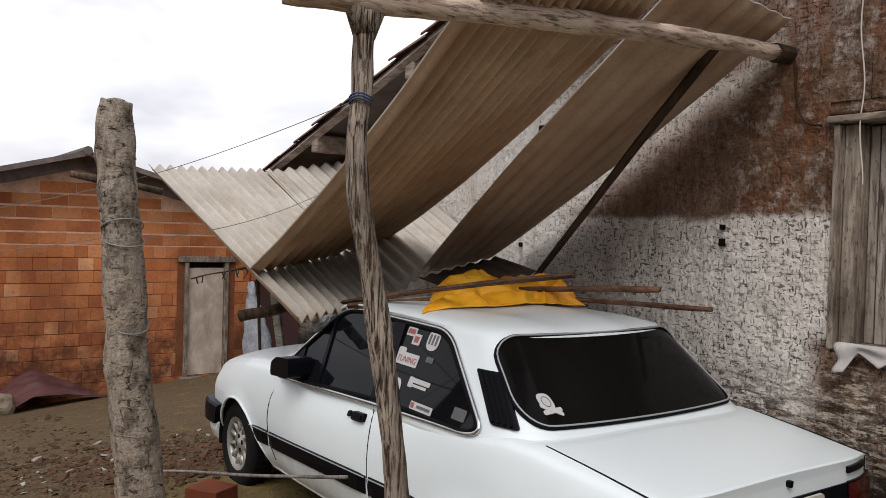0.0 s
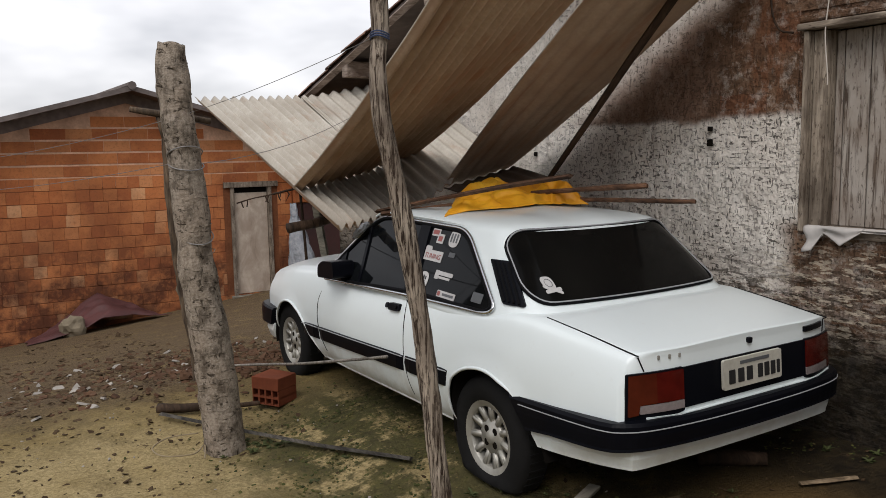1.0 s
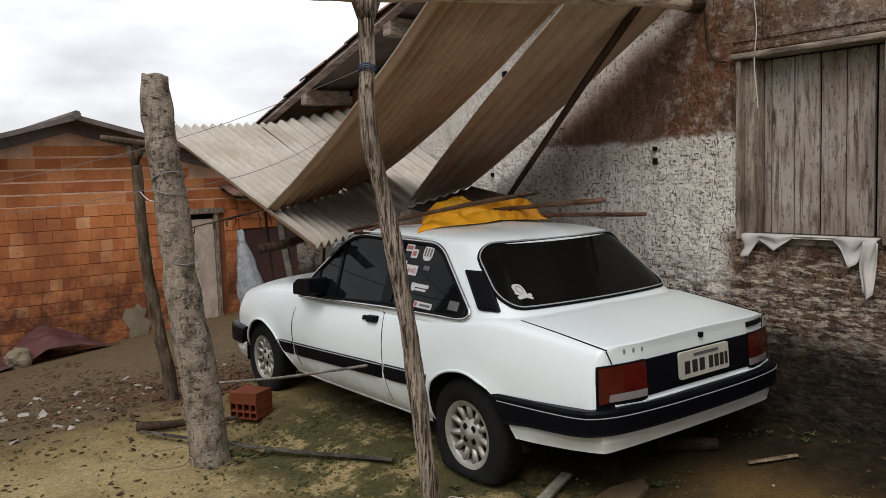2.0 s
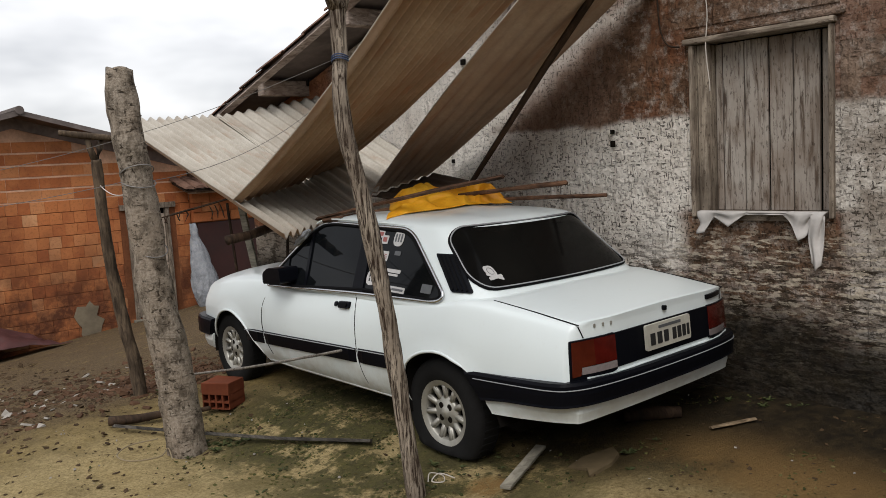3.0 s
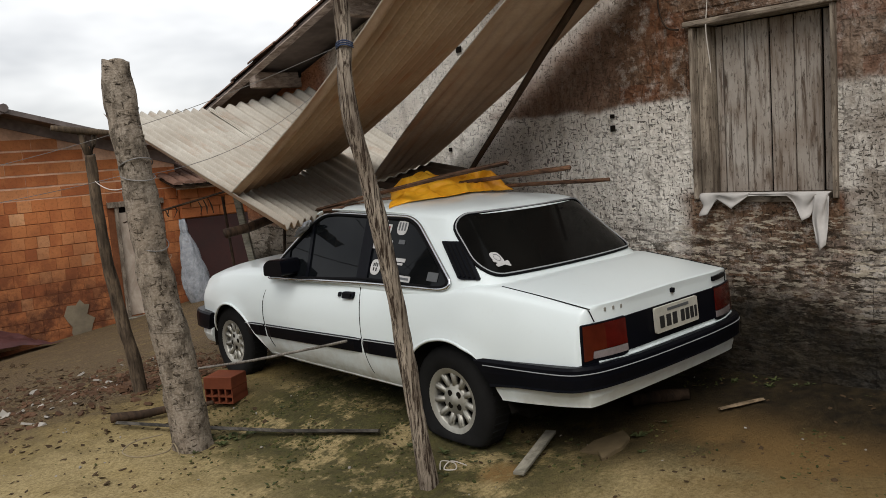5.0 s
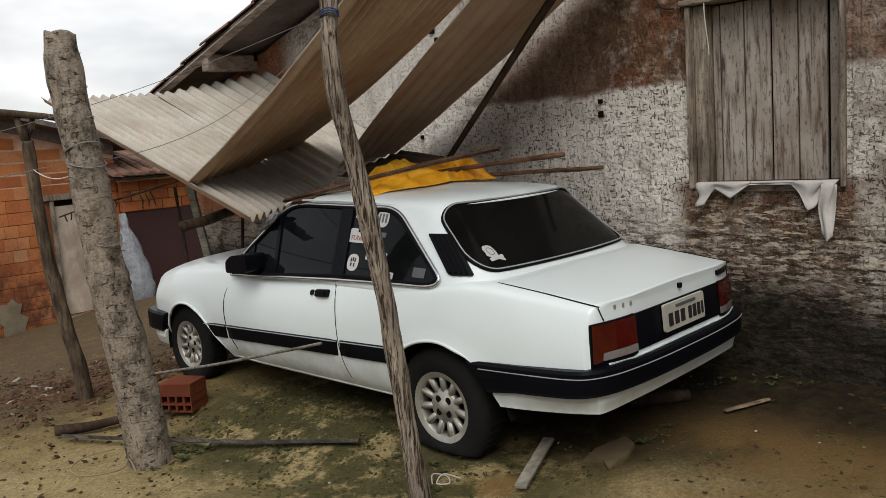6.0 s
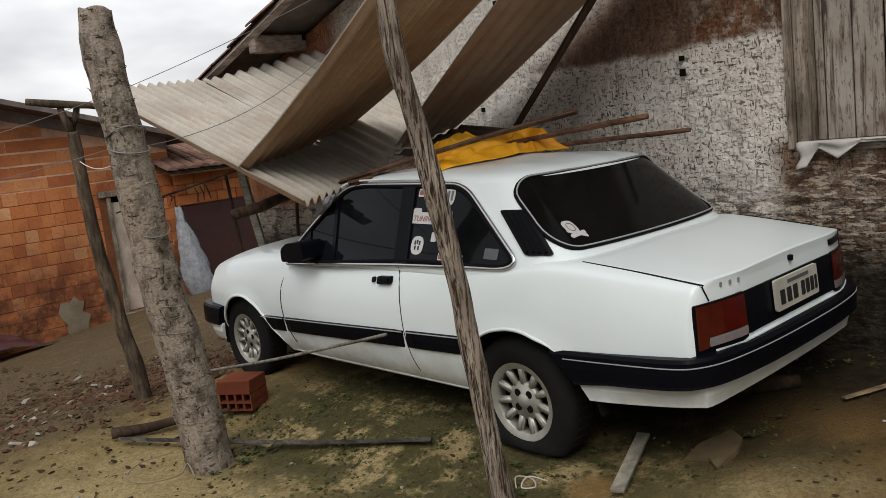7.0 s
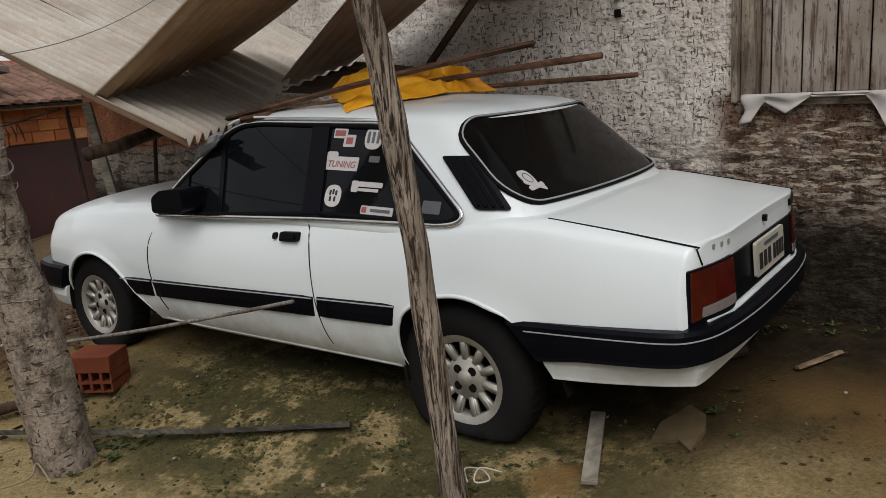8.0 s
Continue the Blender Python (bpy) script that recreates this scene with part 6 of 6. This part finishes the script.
outline = [(-0.471, -0.737), (-0.335, -0.719), (-0.157, -0.774), (-0.216, -0.856), (-0.321, -0.887), (-0.499, -0.892), (-0.435, -0.824)]
lo_, hi_ = [bm.verts.new((x, y, -0.08)) for x, y in outline], [bm.verts.new((x - 0.03, y, ground_z(x, y) + 0.030 * noise.noise(Vector((x, y, 0)) * 0.9) - 0.004)) for x, y in outline]
bm.faces.new(hi_), bm.faces.new(lo_[::-1])
for k in range(len(outline)):
    bm.faces.new((lo_[k], lo_[(k + 1) % 7], hi_[(k + 1) % 7], hi_[k]))
solo("cement_fragment", bm, M_DIRTYCAST, "flat broken piece of cement half sunk in soil", "rubble")
solo("cord_loop", tube_bm(smooth_path([(-1.034, -0.283, 0.067), (-0.984, -0.241, 0.086), (-0.934, -0.280, 0.068), (-0.984, -0.342, 0.067), (-1.034, -0.313, 0.077), (-0.964, -0.290, 0.091), (-0.914, -0.350, 0.067)], 6), 0.0032, sides=5), M_CORD, "loop of pale cord beside the post", "cord", smooth=True)
solo("wire_loop", tube_bm(smooth_path([(-1.656, 1.585, 0.033), (-1.825, 1.596, 0.036), (-1.944, 1.480, 0.035), (-1.925, 1.312, 0.037), (-1.777, 1.250, 0.037), (-1.687, 1.355, 0.037), (-1.747, 1.145, 0.038)], 6), 0.0042, sides=5), M_OLDCORD, "loop of pale stiff wire on the ground", "wire", smooth=True)

# ---- wires ----
def hang(a, b, sag, n=16):
    a, b = Vector(a), Vector(b)
    return [a.lerp(b, k / n) - Vector((0, 0, sag * 4 * (k / n) * (1 - k / n))) for k in range(n + 1)]


solo("wire", tube_bm(hang((-1.356, -0.181, 2.129), (-1.715, 1.519, 1.880), 0.02), 0.0016, sides=5), M_WIRE, "fence wire tied from post to palm trunk", "wire", "fence wires")
solo("wire", tube_bm(hang((-1.715, 1.519, 1.880), (-2.739, 3.531, 1.643), 0.03), 0.0019, sides=5), M_WIRE, "fence wire running on from the palm trunk", "wire", "fence wires")
solo("wire", tube_bm(hang((-1.699, 1.517, 1.615), (0.835, 2.580, 2.584), 0.22), 0.0022, sides=5), M_WIRE, "slack wire from palm trunk to the house wall", "wire", "fence wires")
solo("wire", tube_bm(hang((-1.361, 3.047, 1.605), (-1.689, 1.517, 1.575), 0.05), 0.0036, sides=5), M_CORD, "pale cord between stick post and palm trunk", "wire", "fence wires")
solo("wire", tube_bm(hang((-1.698, 1.517, 1.635), (-2.792, 3.422, 1.442), 0.03), 0.0019, sides=5), M_WIRE, "lower fence wire from the palm trunk", "wire", "fence wires")
for z0_, tilt in ((1.62, 0.03), (1.68, -0.04), (1.235, 0.05)):
    s = z0_ / 2.262
    c = Vector((lerp(-1.573, -1.738, s), lerp(1.348, 1.422, s), z0_))
    part("wire_winding", tube_bm([c + Vector((0.094 * math.cos(a), 0.094 * math.sin(a), tilt * math.sin(a))) for a in [2 * math.pi * k / 24 for k in range(24)]], 0.0035, sides=5, closed=True), M_WIRE, palm)
solo("hanging_wire", tube_bm(smooth_path([(0.835, -0.745, 2.896), (0.839, -0.728, 2.651), (0.844, -0.750, 2.407), (0.841, -0.738, 2.212), (0.845, -0.755, 2.017), (0.843, -0.759, 1.959)], 5), 0.0034, sides=5), M_CORD, "pale electric wire hanging loose before the window", "wire", smooth=True)
solo("wall_cable", tube_bm(smooth_path([(0.855, -0.413, 2.554), (0.855, -0.429, 2.359), (0.855, -0.477, 2.261), (0.856, -0.555, 2.236)], 5), 0.006, sides=5), M_STRUT, "dark thin cable stapled on the wall", "wire", smooth=True)

# ---- rags on the window sill ----
def rag(pts_top, drop, seed, name="rag"):
    """A strip of cloth hanging from the sill with wavy folds."""
    bm = bmesh.new()
    n, m = 18, 8
    rng_ = random.Random(seed)
    rows = []
    for i in range(n + 1):
        u = i / n
        y = lerp(pts_top[0], pts_top[1], u)
        d = float(np.interp(u, np.linspace(0, 1, len(drop)), drop))
        rows.append([(0.832 - 0.014 * math.sin(u * 9 + seed) * (k / m) - 0.006 * math.sin(k), y + 0.010 * math.sin(k * 0.9 + seed), 1.262 - d * k / m) for k in range(m + 1)])
    a = [[bm.verts.new((0.860, r[0][1], r[0][2] + 0.004))] + [bm.verts.new(p) for p in r] for r in rows]
    b = [[bm.verts.new(v.co + Vector((0.005, 0, -0.003))) for v in r] for r in a]
    for i in range(n):
        for k in range(m + 1):
            bm.faces.new((a[i][k], a[i + 1][k], a[i + 1][k + 1], a[i][k + 1]))
            bm.faces.new((b[i][k], b[i][k + 1], b[i + 1][k + 1], b[i + 1][k]))
        bm.faces.new((a[i][-1], a[i + 1][-1], b[i + 1][-1], b[i][-1]))
    for r in (0, -1):
        for k in range(m + 1):
            bm.faces.new((a[r][k], a[r][k + 1], b[r][k + 1], b[r][k]))
    return bm


solo("rag", rag((-0.675, -0.98), [0.13, 0.12, 0.03, 0.06, 0.085, 0.05, 0.01], 1), M_CLOTH, "dirty white cloth draped over the window sill", "cloth", "rags on the sill", smooth=True)
solo("rag", rag((-0.98, -1.228), [0.012, 0.016, 0.012, 0.014], 2), M_CLOTH, "narrow hem of dirty white cloth along the sill", "cloth", "rags on the sill", smooth=True)
solo("rag", rag((-1.198, -1.345), [0.02, 0.08, 0.15, 0.13, 0.03], 3), M_CLOTH, "dirty white cloth hanging in a point from the sill", "cloth", "rags on the sill", smooth=True)
solo("rag", rag((-1.332, -1.412), [0.27, 0.31, 0.28, 0.02], 4), M_CLOTH, "long twisted white rag hanging from the sill", "cloth", "rags on the sill", smooth=True)
# near-black blocks on the wall in place of shaded scaffold holes
for y, z, w_, h_ in ((-0.045, 1.691, 0.034, 0.040), (-0.045, 1.769, 0.030, 0.026), (1.509, 1.637, 0.03, 0.03), (1.337, 2.387, 0.05, 0.045), (1.30, 2.32, 0.03, 0.03), (-0.11, 2.88, 0.04, 0.06), (-0.04, 2.88, 0.035, 0.06), (3.56, 2.465, 0.035, 0.06)):
    bm = box_bm((0.854, y - w_ / 2, z - h_ / 2), (0.867, y + w_ / 2, z + h_ / 2), 0.003)
    part("scaffold_hole", bm, M_HOLE_SHADE, house)

# ---- back of the yard ----
crumpled("heaped_tarp", [(-1.73, 10.3, 0), (0.49, 10.65, 0), (0.17, 11.1, 0), (-1.73, 11.15, 0)], lambda x, y: ground_z(x, y) + (0.55 * max(0, 1 - abs(x + 0.58) / 0.9) * (y - 10.2) / 0.9 if y > 10.2 else 0), 0.10, 26, M_TARP, "dark maroon tarpaulin heaped against the brick wall", "tarpaulin", 7.0)
bag = bmesh.new()
rings_ = []
for k in range(15):
    s = k / 14
    c = Vector((lerp(2.75, 2.96, s ** 1.2), 10.73, lerp(0.765, -0.82, s)))
    r = float(np.interp(s, [0, 0.05, 0.12, 0.25, 0.5, 0.8, 1.0], [0.05, 0.075, 0.05, 0.12, 0.19, 0.24, 0.16]))
    rings_.append([bag.verts.new(c + Vector((r * math.cos(a) * (1 + 0.20 * math.sin(5 * a + k * 0.4) + 0.14 * math.sin(11 * a - k * 0.9)), 0.6 * r * math.sin(a), 0.02 * math.sin(3 * a)))) for a in [2 * math.pi * i / 22 for i in range(22)]])
for a, b in zip(rings_, rings_[1:]):
    for i in range(22):
        bag.faces.new((a[i], a[(i + 1) % 22], b[(i + 1) % 22], b[i]))
bag.faces.new(rings_[0]), bag.faces.new(rings_[-1])
solo("plastic_bag", bag, M_PLASTIC, "milky plastic sheet tied up beside the gate", "bag", smooth=True)
solo("prop_stick", tube_bm([(2.411, 10.819, 0.956), (3.047, 10.766, 1.076), (4.024, 10.718, 1.269)], 0.022, sides=6, rough=0.3), M_STRUT, "dark stick laid slanting before the outhouse", "stick")
for k, x in enumerate((2.64, 3.11, 3.21, 3.31)):
    solo("hanging_scrap", tube_bm([(x, 10.75, 1.03 + 0.02 * k), (x + 0.05, 10.74, 0.94), (x - 0.02 + 0.03 * k, 10.74, 0.82)], [0.02, 0.03, 0.012], sides=5, flat=0.4), M_STRUT, "dark scrap of cloth hanging from the stick", "cloth", "scraps on the stick")
bm = bmesh.new()
rng = random.Random(2)
patch = [(0.95 + 0.24 * rng.uniform(0.55, 1.1) * math.cos(2 * math.pi * k / 18), -0.77 + 0.40 * rng.uniform(0.6, 1.1) * math.sin(2 * math.pi * k / 18)) for k in range(18)]
front_, back_ = [bm.verts.new((x, 11.208, z)) for x, z in patch], [bm.verts.new((x * 1.01 - 0.009, 11.23, z * 1.01)) for x, z in patch]
bm.faces.new(front_)
for k in range(18):
    bm.faces.new((front_[k], front_[(k + 1) % 18], back_[(k + 1) % 18], back_[k]))
solo("plaster_patch", bm, M_CAST, "rough grey plaster patch on the brick wall", "plaster", kind="structure")

# ---- rubble, litter and weeds ----
def shards(name, count, where, size, mat, label, seed, flat=0.35):
    rng_ = random.Random(seed)
    v_, f_ = [], []
    for _ in range(count):
        x, y = where(rng_)
        s = size[0] + (size[1] - size[0]) * rng_.random() ** 2
        z = ground_z(x, y) - 0.012 + 0.030 * noise.noise(Vector((x, y, 0)) * 0.9)
        m = Matrix.Translation((x, y, z + s * flat * 0.35)) @ Euler((rng_.uniform(-0.5, 0.5), rng_.uniform(-0.5, 0.5), rng_.uniform(0, 6.3))).to_matrix().to_4x4()
        n, k0 = rng_.randint(4, 6), len(v_)
        ring = [(s * rng_.uniform(0.6, 1.1) * math.cos(2 * math.pi * i / n), s * 0.7 * rng_.uniform(0.6, 1.1) * math.sin(2 * math.pi * i / n)) for i in range(n)]
        v_ += [m @ Vector((a, b, -s * flat / 2)) for a, b in ring] + [m @ Vector((a * 0.9, b * 0.9, s * flat / 2)) for a, b in ring]
        f_ += [tuple(k0 + n + i for i in range(n)), tuple(k0 + n - 1 - i for i in range(n))] + [(k0 + i, k0 + (i + 1) % n, k0 + n + (i + 1) % n, k0 + n + i) for i in range(n)]
    me_ = bpy.data.meshes.new(name)
    me_.from_pydata(v_, [], f_)
    me_.materials.append(mat)
    return tagged(new(name, me_), label, "rubble", kind="stuff")


def near_gate(r):
    while True:
        x, y = r.gauss(-0.55, 0.65), r.gauss(4.1, 0.75)
        if y > 2.9 and x < 0.7 and not (x > -0.85 and y < 3.3):
            return x, y


shards("tile_rubble", 750, near_gate, (0.012, 0.06), M_RUBBLE, "scattered broken clay tile and brick rubble", 11)
shards("tile_rubble", 320, lambda r: (r.gauss(-0.98, 0.20), r.gauss(3.35, 0.42)), (0.018, 0.060), M_RUBBLE, "heap of broken clay tile beside the car nose", 24, 0.45)
shards("leaf_litter", 1400, lambda r: (r.gauss(-0.9, 0.9), r.uniform(2.7, 5.6)), (0.010, 0.045), M_DRYLEAF, "dark dry leaves and scraps over the yard", 18, 0.15)
shards("leaf_litter", 800, lambda r: (r.uniform(-3.2, -0.95), r.uniform(0.9, 3.6)), (0.008, 0.034), M_DRYLEAF, "dry leaves and bark scraps between the posts", 20, 0.12)
shards("tile_rubble", 380, lambda r: (r.uniform(-3.4, -0.9), r.uniform(2.6, 6.4)), (0.012, 0.055), M_RUBBLE, "thin scatter of broken tile over the yard", 12)
shards("leaf_litter", 900, lambda r: (r.uniform(-4.2, -0.6), r.uniform(3.2, 9.5)), (0.015, 0.06), M_DRYLEAF, "dark leaves and scraps towards the brick house", 19, 0.15)
shards("pale_rubble", 90, lambda r: (r.uniform(-3.0, 0.2), r.uniform(2.6, 5.8)), (0.02, 0.075), M_STONE, "scattered pale pieces of plaster", 13, 0.25)
shards("litter", 420, lambda r: (r.uniform(-2.8, -0.2), r.uniform(-2.2, 2.9)), (0.004, 0.020), M_DRYLEAF, "small dry leaves and twigs on the soil", 14, 0.14)
shards("litter", 380, lambda r: (r.uniform(-0.9, 0.85), r.uniform(-2.2, 0.2)), (0.004, 0.022), M_DRYLEAF, "small dark crumbs of earth and bark", 15, 0.2)
shards("pebbles", 140, lambda r: (r.uniform(-2.8, 0.8), r.uniform(-2.2, 2.6)), (0.004, 0.014), M_STONE, "small pale pebbles on the soil", 16, 0.6)


def weed_bm(seed, leaves, reach):
    rng_ = random.Random(seed)
    bm = bmesh.new()
    root_v = bm.verts.new((0, 0, 0))
    for _ in range(leaves):
        a, l, w = rng_.uniform(0, 6.28), reach * rng_.uniform(0.4, 1.0), reach * rng_.uniform(0.10, 0.2)
        up = rng_.uniform(0.3, 1.0)
        d, s = Vector((math.cos(a), math.sin(a), 0)), Vector((-math.sin(a), math.cos(a), 0))
        q = [d * 0.01, d * l * 0.5 + s * w + Vector((0, 0, up * l * 0.5)), d * l + Vector((0, 0, up * l * 0.55)), d * l * 0.5 - s * w + Vector((0, 0, up * l * 0.5))]
        vs = [root_v] + [bm.verts.new(p) for p in q[1:]] + [bm.verts.new(p - Vector((0, 0, 0.002))) for p in q[1:]]
        for f in ((0, 1, 2, 3), (0, 6, 5, 4), (0, 4, 1), (1, 4, 5, 2), (2, 5, 6, 3), (0, 3, 6)):
            bm.faces.new([vs[i] for i in f])
    return bm


rng = random.Random(31)
kinds = []
for k in range(4):
    w_ = solo("weed", weed_bm(40 + k, 14, 0.055 + 0.012 * k), M_LEAF, "small green weed growing in the soil", "weed", "weeds in the yard")
    w_.location = (-1.42 + 0.05 * k, 1.33 - 0.04 * k, -0.02)
    kinds.append(w_)
spots = [(-0.86, -0.34), (-0.82, -0.42), (-0.70, -0.46), (-0.90, -0.22), (-0.55, -0.44), (-1.48, 1.30), (-1.42, 1.40), (-1.46, 1.24), (-0.20, -0.88), (0.02, -0.90), (-0.35, -1.0), (-1.40, 1.28), (-1.45, 1.20), (-1.36, 1.20), (-1.62, 1.22), (-0.80, -0.28), (-0.74, -0.20), (-0.86, -0.12), (-0.62, -0.36), (-0.9, 0.1), (-1.02, -0.30), (-1.2, 0.2), (-1.35, 0.6), 
         (0.74, -1.45), (0.72, -1.12), (0.80, -1.62), (0.76, -1.75), (0.82, -1.30), (0.70, -1.85), (0.82, -0.5), (0.74, -0.42), (0.80, -0.68), (0.70, -0.92), (0.82, -1.10), (0.66, -0.60), (0.78, -1.25), (-1.18, 2.75), (-1.30, 2.85), (-1.12, 2.9), (-0.95, 1.35), (-1.1, 0.75), (-0.9, 0.62), (-1.5, 0.9), (-1.6, 0.4)]
for x, y in spots:
    copy_thing(kinds[rng.randrange(4)], Matrix.Translation((x, y, ground_z(x, y) - 0.015)) @ Matrix.Rotation(rng.uniform(0, 6.28), 4, "Z") @ Matrix.Scale(rng.uniform(0.3, 0.65), 4))
shards("moss_tufts", 2600, lambda r: (r.gauss(-0.95, 0.42), r.gauss(0.85, 0.6)), (0.004, 0.017), M_TUFT, "low mossy tufts on the damp soil", 17, 0.28)


def patchy(r):
    while True:
        x, y = r.uniform(-1.3, 0.85), r.uniform(-2.1, 0.1)
        if noise.noise(Vector((x * 2.6, y * 2.6, 4.0))) > 0.12:
            return x, y


shards("moss_tufts", 1300, patchy, (0.004, 0.015), M_TUFT, "patches of olive moss and tiny weeds behind the car", 23, 0.28)

# dry branch hung in front of the far door
branch = thing("dry_branch", "dry dark branch with short twigs hanging before the grey door", "branch")
part("stem", tube_bm(smooth_path([(1.706, 10.724, 0.827), (1.990, 10.721, 0.897), (2.334, 10.719, 0.952), (2.755, 10.717, 1.040)], 5), 0.013, sides=6, rough=0.3), M_STRUT, branch)
for x, z, dx, l in ((1.79, 0.853, 0.03, 0.11), (1.90, 0.878, -0.02, 0.12), (2.23, 0.938, 0.05, 0.13), (2.29, 0.947, -0.06, 0.12), (2.46, 0.982, 0.05, 0.14), (2.52, 0.992, -0.04, 0.13)):
    part("twig", tube_bm([(x, 10.72, z), (x + dx * 0.4, 10.71, z - l * 0.6), (x + dx, 10.71, z - l)], 0.012, sides=5, rough=0.3), M_STRUT, branch)

# broken block of plaster beside the heaped tarpaulin
bm = bmesh.new()
bmesh.ops.create_icosphere(bm, subdivisions=3, radius=0.21)
zb = ground_z(-1.06, 10.46)
for v in bm.verts:
    k = 1 + 0.35 * noise.noise(v.co * 7.0) + 0.12 * noise.noise(v.co * 19.0)
    v.co = Vector((v.co.x * k * 0.95 - 1.06, v.co.y * k * 0.6 + 10.46, max(-0.16, v.co.z * k * 0.85) + zb + 0.13))
solo("rubble_block", bm, M_CAST, "pale broken block of plaster lying beside the heaped tarpaulin", "rubble")

# ---- bricks of the walls, last ----
def courses(a0, a1, z0, z1, h, length, rng, holes=(), vary=0.0):
    """Brick faces (a, b, low, high) laid in running bond on a wall, cut at openings."""
    out = []
    row = 0
    z = z0
    while z < z1 - 0.03:
        a = a0 - (row % 2) * length / 2
        while a < a1:
            L = length * (1 + rng.uniform(-vary, vary))
            lo, hi = max(a, a0), min(a + L, a1)
            spans = [(lo, hi)]
            for h0, h1, hz0, hz1 in holes:
                if z + h * 0.6 > hz0 and z + h * 0.4 < hz1:
                    spans = [s for p, q in spans for s in ((p, min(q, h0)), (max(p, h1), q)) if s[1] - s[0] > 0.03]
            out += [(p, q, z, z + h) for p, q in spans if q - p > 0.03]
            a += L
        z += h
        row += 1
    return out


def brick_verts(w, h, d, rng, chip=0.006):
    """A brick's box with a chamfered, uneven front: 12 corners."""
    c = 0.7 * chip
    back = [(-w / 2, d, -h / 2), (w / 2, d, -h / 2), (w / 2, d, h / 2), (-w / 2, d, h / 2)]
    mid = [(x, c, z) for x, _, z in back]
    front = [(x * (1 - 2 * c / w) + rng.uniform(-1, 1) * chip * 0.5, rng.uniform(-chip, chip) * 0.5, z * (1 - 2 * c / h) + rng.uniform(-1, 1) * chip * 0.5) for x, _, z in back]
    return back + mid + front


BRICK_FACES = [(8, 9, 10, 11)] + [(4 + k, 4 + (k + 1) % 4, 8 + (k + 1) % 4, 8 + k) for k in range(4)] + [(k, (k + 1) % 4, 4 + (k + 1) % 4, 4 + k) for k in range(4)]


def lay(parent, bricks, place, near, mat_piece, mat_rest, depth, joint, rng, chip=0.006, limit=300):
    """The near bricks as parts on shared meshes, the others joined."""
    shared, rest_v, rest_f, count = {}, [], [], 0
    for a, b, lo, hi in bricks:
        ca, cz = (a + b) / 2, (lo + hi) / 2
        jw, jh = joint(cz)
        w, h = b - a - jw, hi - lo - jh
        out = rng.uniform(-0.006, 0.006)
        if near(ca, cz) and count < limit:
            count += 1
            key = (round(w, 2), round(h, 2), rng.randrange(4))
            if key not in shared:
                me = bpy.data.meshes.new("brick")
                me.from_pydata(brick_verts(key[0], key[1], depth, random.Random(hash(key) % 997), chip), [], BRICK_FACES)
                me.materials.append(mat_piece)
                shared[key] = me
            o = new("brick", shared[key])
            o.parent = parent
            o.matrix_basis = place(ca, cz, out)
        else:
            m, k0 = place(ca, cz, out), len(rest_v)
            rest_v += [m @ Vector(v) for v in brick_verts(w, h, depth, rng, chip)]
            rest_f += [tuple(i + k0 for i in f) for f in BRICK_FACES]
    me = bpy.data.meshes.new("brickwork")
    me.from_pydata(rest_v, [], rest_f)
    me.materials.append(mat_rest)
    o = new("brickwork", me)
    o.parent = parent
    return tagged(o, kind="stuff")


# house gable wall: hollow bricks laid flat under old limewash
rng = random.Random(21)
bricks = []
for p, q, lo, hi in courses(Y0, Y1, -0.6, roof_z(RIDGE_Y), 0.196, 0.30, rng, [(WIN[0] - 0.03, WIN[1] + 0.03, WIN[2] - 0.02, WIN[3] + 0.02)], 0.06):
    if hi < roof_z(p) - 0.02 and hi < roof_z(q) - 0.02:
        bricks.append((p, q, lo, hi))


def on_house(a, z, out):
    return Matrix.Translation((WX + 0.004 + out * 0.35, a, z)) @ Matrix.Rotation(-math.pi / 2, 4, "Z")


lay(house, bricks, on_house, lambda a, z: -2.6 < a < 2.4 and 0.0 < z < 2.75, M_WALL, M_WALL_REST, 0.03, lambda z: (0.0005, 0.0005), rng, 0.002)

# far facade: square brick ends below, long bricks with pale joints above
rng = random.Random(22)
hole = [(GD[0] - 0.12, GD[1] + 0.12, GD[2], GD[3] + 0.10)]
bricks = courses(GX0, GX1, -2.26, 1.34, 0.20, 0.205, rng, hole, 0.12) + courses(GX0, GX1, 1.34, 2.70, 0.20, 0.46, rng, (), 0.15)
bricks = [b for b in bricks if b[3] < min(gable_z(b[0]), gable_z(b[1])) - 0.04]


def on_back(a, z, out):
    return Matrix.Translation((a, FY + (0.004 + out * 0.6 if z < 1.34 else 0.006 + out * 0.2), z))


lay(back, bricks, on_back, lambda a, z: -0.75 < a < 1.8 and -1.0 < z < 2.4, M_BRICK, M_BRICK_REST, 0.03, lambda z: (0.002, 0.010) if z < 1.34 else (0.003, 0.030), rng, 0.005)
rng = random.Random(23)
lay(shed, courses(3.1, 4.95, 0.82, 1.36, 0.18, 0.36, rng, (), 0.05), lambda a, z, out: Matrix.Translation((a, 10.98 + out, z)), lambda a, z: True, M_BRICK, M_BRICK_REST, 0.12, lambda z: (0.012, 0.012), rng)
